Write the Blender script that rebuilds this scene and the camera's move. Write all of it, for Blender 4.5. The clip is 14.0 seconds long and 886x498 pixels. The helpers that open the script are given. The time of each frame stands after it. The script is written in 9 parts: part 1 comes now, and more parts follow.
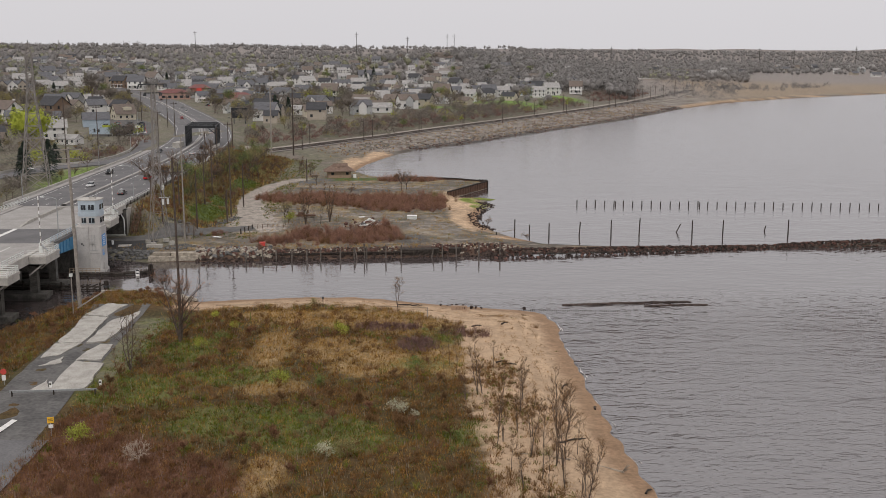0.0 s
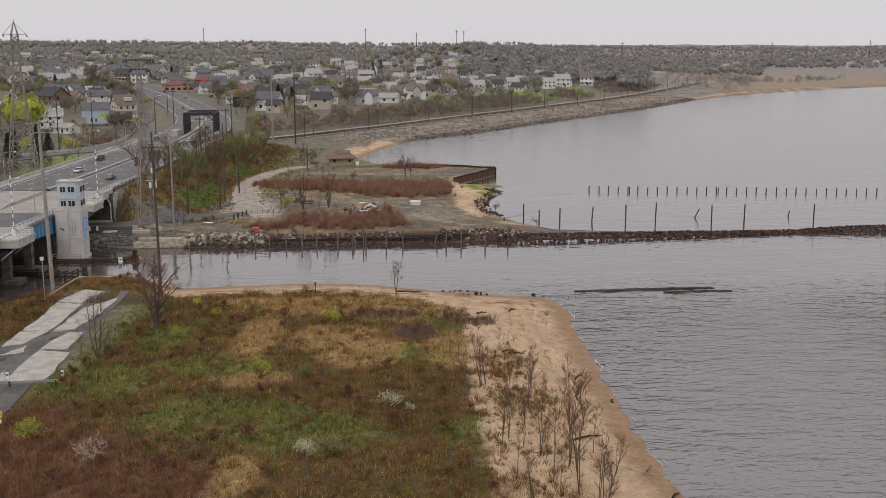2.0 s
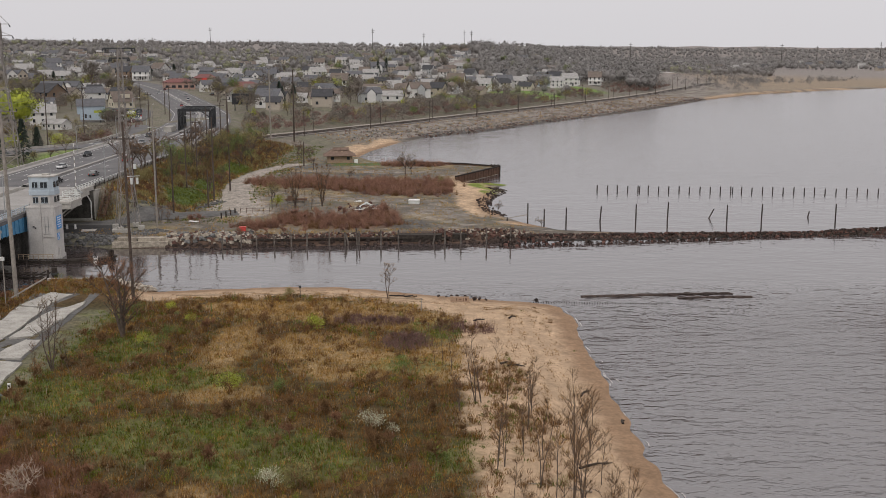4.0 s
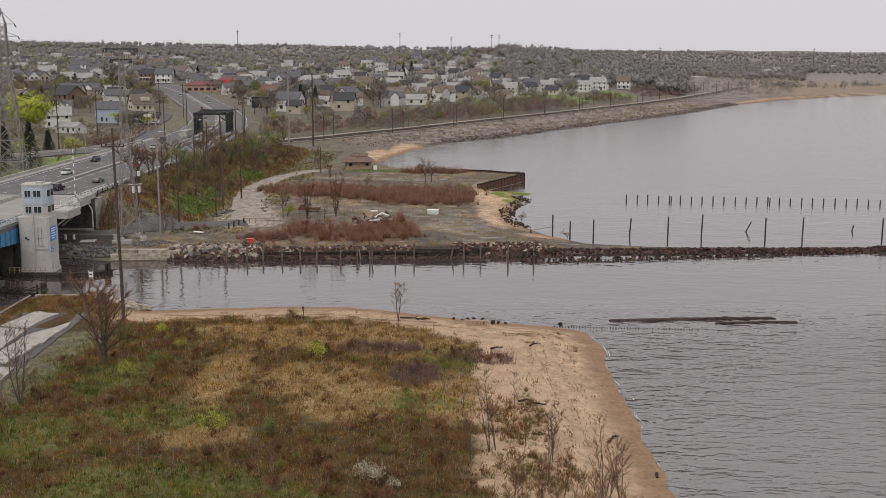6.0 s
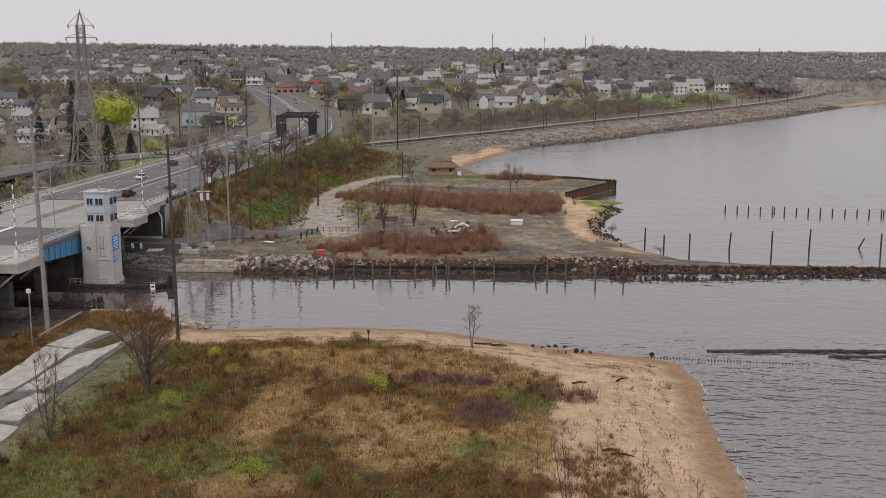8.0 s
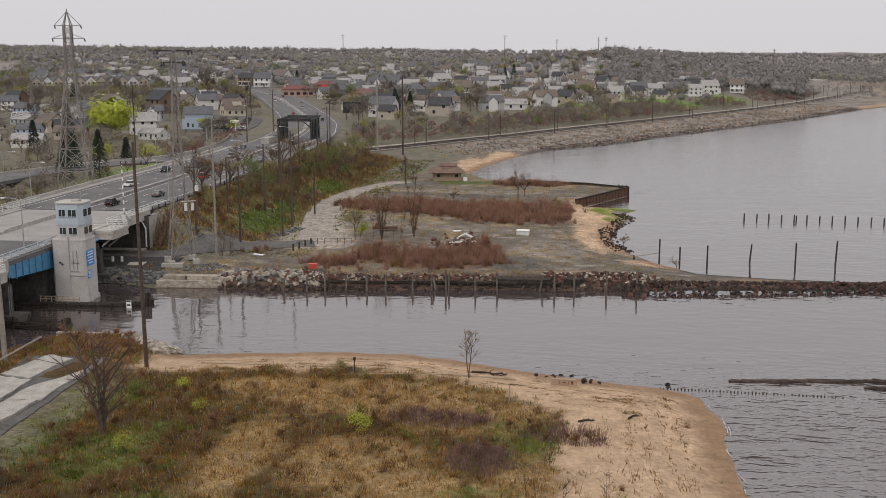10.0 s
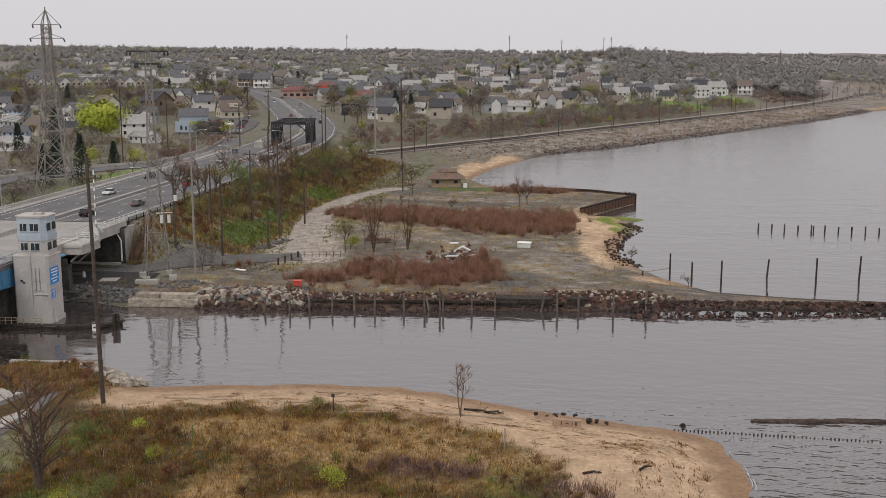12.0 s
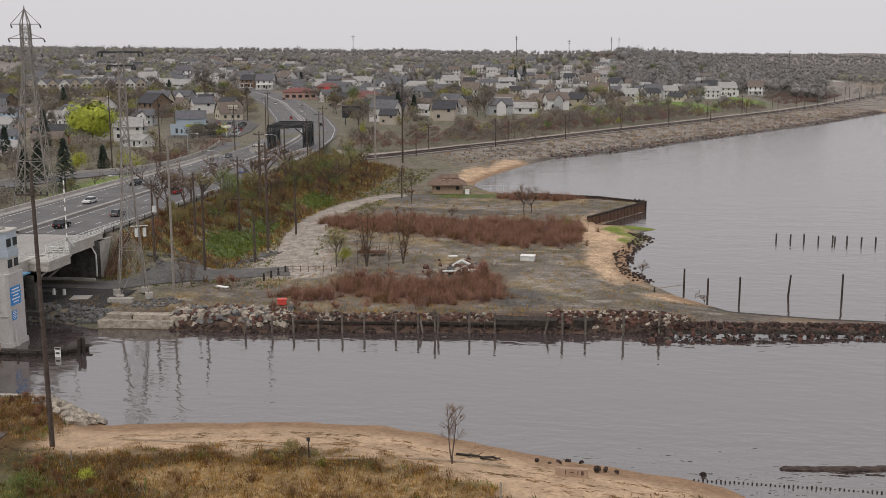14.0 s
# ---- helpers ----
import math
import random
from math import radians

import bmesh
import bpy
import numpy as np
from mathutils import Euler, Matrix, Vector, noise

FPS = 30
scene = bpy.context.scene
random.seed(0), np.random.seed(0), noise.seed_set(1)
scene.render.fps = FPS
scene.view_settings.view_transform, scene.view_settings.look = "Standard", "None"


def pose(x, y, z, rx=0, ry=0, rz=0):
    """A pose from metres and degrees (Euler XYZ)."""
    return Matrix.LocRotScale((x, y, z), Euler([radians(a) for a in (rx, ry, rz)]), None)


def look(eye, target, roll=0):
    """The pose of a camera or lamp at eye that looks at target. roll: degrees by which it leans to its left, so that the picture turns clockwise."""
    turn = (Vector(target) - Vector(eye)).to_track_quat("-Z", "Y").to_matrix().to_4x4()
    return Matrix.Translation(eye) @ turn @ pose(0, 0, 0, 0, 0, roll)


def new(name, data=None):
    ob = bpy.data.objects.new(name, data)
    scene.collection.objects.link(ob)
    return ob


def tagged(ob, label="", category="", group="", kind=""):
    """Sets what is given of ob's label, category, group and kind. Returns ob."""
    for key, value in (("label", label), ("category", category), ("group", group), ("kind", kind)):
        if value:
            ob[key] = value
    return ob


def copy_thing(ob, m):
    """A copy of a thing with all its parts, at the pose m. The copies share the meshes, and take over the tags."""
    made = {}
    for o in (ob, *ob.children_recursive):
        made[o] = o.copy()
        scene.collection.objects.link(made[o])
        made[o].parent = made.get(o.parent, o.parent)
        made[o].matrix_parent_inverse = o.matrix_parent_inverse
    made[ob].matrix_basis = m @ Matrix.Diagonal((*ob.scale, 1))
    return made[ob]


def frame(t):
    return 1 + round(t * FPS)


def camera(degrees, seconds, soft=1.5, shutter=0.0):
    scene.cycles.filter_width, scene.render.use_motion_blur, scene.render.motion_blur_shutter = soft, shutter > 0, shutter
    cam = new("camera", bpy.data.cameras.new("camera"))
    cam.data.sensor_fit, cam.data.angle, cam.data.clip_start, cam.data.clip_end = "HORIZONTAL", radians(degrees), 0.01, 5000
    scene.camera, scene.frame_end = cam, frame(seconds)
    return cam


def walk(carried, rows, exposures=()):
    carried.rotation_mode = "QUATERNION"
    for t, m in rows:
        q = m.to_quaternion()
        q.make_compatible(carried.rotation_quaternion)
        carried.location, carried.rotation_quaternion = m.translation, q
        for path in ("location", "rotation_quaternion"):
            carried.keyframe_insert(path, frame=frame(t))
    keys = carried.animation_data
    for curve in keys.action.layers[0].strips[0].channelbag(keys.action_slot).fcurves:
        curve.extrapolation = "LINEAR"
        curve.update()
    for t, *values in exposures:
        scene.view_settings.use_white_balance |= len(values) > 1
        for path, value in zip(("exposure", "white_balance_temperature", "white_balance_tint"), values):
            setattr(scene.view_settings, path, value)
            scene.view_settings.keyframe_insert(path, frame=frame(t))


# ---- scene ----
cam = camera(44.8, 14.0, soft=0.7)
PATH = [
    (0, (0.03, -0.00, 54.37), (0.404, 19.657, 50.722), 0.07),
    (0.5, (0.48, 4.15, 52.77), (0.798, 23.810, 49.118), 0.04),
    (1, (0.93, 8.34, 51.15), (1.196, 28.002, 47.483), -0.07),
    (1.5, (1.41, 12.36, 49.54), (1.637, 32.023, 45.871), -0.06),
    (2, (1.95, 16.36, 48.04), (2.129, 36.017, 44.358), -0.15),
    (2.5, (2.48, 20.41, 46.65), (2.627, 40.072, 42.977), -0.10),
    (3.75, (3.87, 30.23, 45.04), (3.935, 49.894, 41.388), 0.00),
    (5, (5.26, 40.05, 44.80), (5.242, 59.717, 41.167), 0.11),
    (5.5, (5.60, 44.12, 44.65), (5.554, 63.790, 41.047), 0.23),
    (6, (5.97, 48.23, 44.60), (5.519, 67.898, 41.009), 0.19),
    (6.5, (6.33, 52.36, 44.60), (5.361, 72.011, 41.007), 0.16),
    (7, (6.61, 56.36, 44.58), (5.252, 75.986, 40.998), 0.26),
    (7.5, (6.91, 60.39, 44.48), (5.199, 79.991, 40.913), 0.23),
    (8, (7.33, 64.43, 44.40), (5.196, 83.990, 40.836), 0.08),
    (8.2, (7.42, 65.99, 44.37), (5.189, 85.540, 40.807), 0.07),
    (9.1, (7.80, 73.00, 44.22), (5.452, 92.546, 40.674), 0.02),
    (10.5, (8.40, 83.92, 43.99), (6.011, 103.462, 40.468), -0.05),
    (11, (8.31, 87.89, 43.99), (5.901, 107.432, 40.472), 0.03),
    (11.5, (8.32, 91.82, 44.10), (5.885, 111.354, 40.573), 0.00),
    (12, (8.32, 95.64, 44.20), (5.858, 115.169, 40.679), -0.01),
    (12.5, (8.28, 99.36, 44.29), (5.803, 118.895, 40.765), 0.04),
    (13, (8.28, 103.15, 44.37), (5.779, 122.673, 40.838), 0.02),
    (13.5, (8.34, 107.05, 44.35), (5.764, 126.567, 40.827), -0.06),
    (14, (8.39, 110.92, 44.25), (5.790, 130.436, 40.738), -0.08),
]
walk(cam, [(t, look(eye, target, roll)) for t, eye, target, roll in PATH])

# ---- light: an overcast sky with a weak, very soft sun ----
world = bpy.data.worlds.new("overcast_sky")
scene.world = world
world.use_nodes = True
wn, wl = world.node_tree.nodes, world.node_tree.links
sky = wn.new("ShaderNodeTexSky")
sky.sky_type, sky.sun_disc = "NISHITA", False
sky.sun_elevation, sky.sun_rotation = radians(48), radians(200)
sky.air_density, sky.dust_density, sky.ozone_density = 1.0, 6.0, 1.0
grey = wn.new("ShaderNodeHueSaturation")
grey.inputs["Saturation"].default_value = 0.12
wl.new(sky.outputs[0], grey.inputs["Color"])
cloud = wn.new("ShaderNodeMix")
cloud.data_type = "RGBA"
cloud.inputs["Factor"].default_value = 0.88
wl.new(grey.outputs[0], cloud.inputs["A"])
# an overcast sky is brighter overhead than at the horizon
axis, rise, layer = wn.new("ShaderNodeTexCoord"), wn.new("ShaderNodeSeparateXYZ"), wn.new("ShaderNodeMix")
wl.new(axis.outputs["Generated"], rise.inputs[0])
layer.data_type, layer.clamp_factor = "RGBA", True
layer.inputs["A"].default_value, layer.inputs["B"].default_value = (7.35, 7.15, 7.4, 1), (10.2, 9.75, 9.8, 1)
wl.new(rise.outputs["Z"], layer.inputs["Factor"])
wl.new(layer.outputs["Result"], cloud.inputs["B"])
wl.new(cloud.outputs["Result"], wn["Background"].inputs["Color"])
wn["Background"].inputs["Strength"].default_value = 0.10
sun = new("sun", bpy.data.lights.new("sun", "SUN"))
sun.data.energy, sun.data.angle, sun.data.color = 0.9, radians(25), (1.0, 0.94, 0.86)
sun.matrix_world = look((0, 0, 300), (120, 330 - 0, 300 - 390))
scene.view_settings.exposure = 0.0

# ---- helpers for building ----
import collections

rng = random.Random(7)


class Shape:
    """Collects faces for one mesh."""

    def __init__(self):
        self.v, self.f = [], []

    def add(self, verts, faces):
        n = len(self.v)
        self.v.extend(verts)
        self.f.extend([tuple(i + n for i in f) for f in faces])
        return self

    def box(self, c, s, rz=0.0, top=1.0):
        """Box with its centre c and size s, turned by rz degrees; top: taper of the upper face."""
        ca, sa = math.cos(radians(rz)), math.sin(radians(rz))
        vs = []
        for k in (-0.5, 0.5):
            w = top if k > 0 else 1.0
            for i, j in ((-0.5, -0.5), (0.5, -0.5), (0.5, 0.5), (-0.5, 0.5)):
                x, y = i * s[0] * w, j * s[1] * w
                vs.append((c[0] + x * ca - y * sa, c[1] + x * sa + y * ca, c[2] + k * s[2]))
        return self.add(vs, [(3, 2, 1, 0), (4, 5, 6, 7), (0, 1, 5, 4), (1, 2, 6, 5), (2, 3, 7, 6), (3, 0, 4, 7)])

    def beam(self, p, q, w, h):
        """Box beam from p to q, w wide and h high."""
        p, q = Vector(p), Vector(q)
        a = (q - p).normalized()
        r = a.cross(Vector((0, 0, 1)))
        r = Vector((1, 0, 0)) if r.length < 1e-4 else r.normalized()
        u = r.cross(a)
        vs = [tuple(e + r * (i * w / 2) + u * (j * h / 2)) for e in (p, q) for i, j in ((-1, -1), (1, -1), (1, 1), (-1, 1))]
        return self.add(vs, [(0, 1, 2, 3), (7, 6, 5, 4), (0, 4, 5, 1), (1, 5, 6, 2), (2, 6, 7, 3), (3, 7, 4, 0)])

    def tube(self, p, q, r0, r1=None, n=6, cap=True):
        r1 = r0 if r1 is None else r1
        p, q = Vector(p), Vector(q)
        a = (q - p).normalized()
        r = a.cross(Vector((0.31, 0.2, 1)))
        r = Vector((1, 0, 0)) if r.length < 1e-3 else r.normalized()
        u = r.cross(a)
        vs = []
        for e, rad in ((p, r0), (q, r1)):
            for k in range(n):
                t = 2 * math.pi * k / n
                vs.append(tuple(e + (r * math.cos(t) + u * math.sin(t)) * rad))
        fs = [(k, n + k, n + (k + 1) % n, (k + 1) % n) for k in range(n)]
        if cap:
            fs += [tuple(range(n)), tuple(range(2 * n - 1, n - 1, -1))]
        return self.add(vs, fs)

    def cord(self, pts, r, n=4):
        """One continuous tube along a line of points."""
        k0, m = len(self.v), len(pts)
        for i, p in enumerate(pts):
            p, d = Vector(p), (Vector(pts[min(i + 1, m - 1)]) - Vector(pts[max(i - 1, 0)])).normalized()
            a = d.cross(Vector((0.1, 0.2, 1))).normalized()
            c = a.cross(d)
            self.v += [tuple(p + (a * math.cos(6.2832 * k / n) + c * math.sin(6.2832 * k / n)) * r) for k in range(n)]
        for i in range(m - 1):
            self.f += [(k0 + i * n + k, k0 + i * n + (k + 1) % n, k0 + (i + 1) * n + (k + 1) % n, k0 + (i + 1) * n + k) for k in range(n)]
        return self

    def prism(self, pts, z0, z1):
        """Upright prism over a plan outline (anticlockwise)."""
        n = len(pts)
        vs = [(x, y, z0) for x, y in pts] + [(x, y, z1) for x, y in pts]
        return self.add(vs, [tuple(range(n - 1, -1, -1)), tuple(range(n, 2 * n))] + [(k, (k + 1) % n, n + (k + 1) % n, n + k) for k in range(n)])

    def stone(self, c, s, r, rough=0.25):
        """An uneven block of stone."""
        turn = Euler((r.uniform(-0.5, 0.5), r.uniform(-0.5, 0.5), r.uniform(0, 6.3))).to_matrix()
        vs = []
        for k in (-1, 1):
            for i, j in ((-1, -1), (0.2, -1.25), (1, -1), (1.15, 0.3), (1, 1), (-0.2, 1.2), (-1, 1), (-1.2, 0)):
                w = 1.0 if k < 0 else 0.72
                p = Vector((i * w * (1 + r.uniform(-rough, rough)) * s[0] / 2, j * w * (1 + r.uniform(-rough, rough)) * s[1] / 2, k * (1 + r.uniform(-rough, rough)) * s[2] / 2))
                vs.append(tuple(turn @ p + Vector(c)))
        n = 8
        return self.add(vs, [tuple(range(n - 1, -1, -1)), tuple(range(n, 2 * n))] + [(k, (k + 1) % n, n + (k + 1) % n, n + k) for k in range(n)])

    def mesh(self, name, material, smooth=False):
        me = bpy.data.meshes.new(name)
        me.from_pydata(self.v, [], self.f)
        me.materials.append(material)
        if smooth:
            me.polygons.foreach_set("use_smooth", [True] * len(me.polygons))
        me.update()
        return me


def part(name, shape, material, parent, label="", smooth=False):
    """One mesh object under a thing or under a part."""
    ob = new(name, shape if isinstance(shape, bpy.types.Mesh) else shape.mesh(name, material, smooth))
    ob.parent = parent
    return tagged(ob, label)


def thing(name, label, category, m=None, group="", kind=""):
    """An Empty that carries the parts of a thing."""
    ob = new(name)
    ob.empty_display_size = 0.5
    if m is not None:
        ob.matrix_basis = m
    return tagged(ob, label, category, group, kind)


def solid(name, shape, material, label, category, group="", kind="", smooth=False, m=None):
    """A thing that is one mesh."""
    ob = new(name, shape if isinstance(shape, bpy.types.Mesh) else shape.mesh(name, material, smooth))
    if m is not None:
        ob.matrix_basis = m
    return tagged(ob, label, category, group, kind)


# ---- materials ----
def material(name, dark, light, scale=1.0, rough=0.8, bump=0.15, metal=0.0, vary=0.0, spots=None, fine=None):
    """Two-scale procedural surface. scale: size in metres of the coarse variation; vary: brightness spread between objects and islands."""
    mt = bpy.data.materials.new(name)
    mt.use_nodes = True
    nt = mt.node_tree
    b = nt.nodes["Principled BSDF"]
    b.inputs["Roughness"].default_value, b.inputs["Metallic"].default_value = rough, metal
    b.inputs["Specular IOR Level"].default_value = 0.3 if rough < 0.85 else 0.12
    tc = nt.nodes.new("ShaderNodeNewGeometry")
    n1, n2 = nt.nodes.new("ShaderNodeTexNoise"), nt.nodes.new("ShaderNodeTexNoise")
    for n, s, d in ((n1, 1.0 / scale, 4.0), (n2, fine or 8.0 / scale, 3.0)):
        n.inputs["Scale"].default_value, n.inputs["Detail"].default_value = s, d
        nt.links.new(tc.outputs["Position"], n.inputs["Vector"])
    add = nt.nodes.new("ShaderNodeMath")
    add.operation = "MULTIPLY_ADD"
    add.inputs[1].default_value = 0.45
    nt.links.new(n2.outputs[0], add.inputs[0])
    half = nt.nodes.new("ShaderNodeMath")
    half.operation = "MULTIPLY"
    half.inputs[1].default_value = 0.55
    nt.links.new(n1.outputs[0], half.inputs[0])
    nt.links.new(half.outputs[0], add.inputs[2])
    ramp = nt.nodes.new("ShaderNodeValToRGB")
    ramp.color_ramp.elements[0].position, ramp.color_ramp.elements[1].position = 0.36, 0.64
    ramp.color_ramp.elements[0].color, ramp.color_ramp.elements[1].color = (*dark, 1), (*light, 1)
    if spots:
        e = ramp.color_ramp.elements.new(0.32)
        e.color = (*spots, 1)
    nt.links.new(add.outputs[0], ramp.inputs[0])
    out = ramp.outputs[0]
    if vary:
        info, hs = nt.nodes.new("ShaderNodeObjectInfo"), nt.nodes.new("ShaderNodeHueSaturation")
        mx, mr = nt.nodes.new("ShaderNodeMath"), nt.nodes.new("ShaderNodeMapRange")
        mx.operation = "ADD"
        nt.links.new(info.outputs["Random"], mx.inputs[0])
        nt.links.new(tc.outputs["Random Per Island"], mx.inputs[1])
        mr.inputs["From Max"].default_value = 2.0
        mr.inputs["To Min"].default_value, mr.inputs["To Max"].default_value = 1 - vary, 1 + vary
        nt.links.new(mx.outputs[0], mr.inputs["Value"])
        nt.links.new(mr.outputs[0], hs.inputs["Value"])
        nt.links.new(out, hs.inputs["Color"])
        out = hs.outputs[0]
    nt.links.new(out, b.inputs["Base Color"])
    if bump:
        bm = nt.nodes.new("ShaderNodeBump")
        bm.inputs["Strength"].default_value, bm.inputs["Distance"].default_value = bump, 0.05
        nt.links.new(n2.outputs[0], bm.inputs["Height"])
        nt.links.new(bm.outputs[0], b.inputs["Normal"])
    return mt


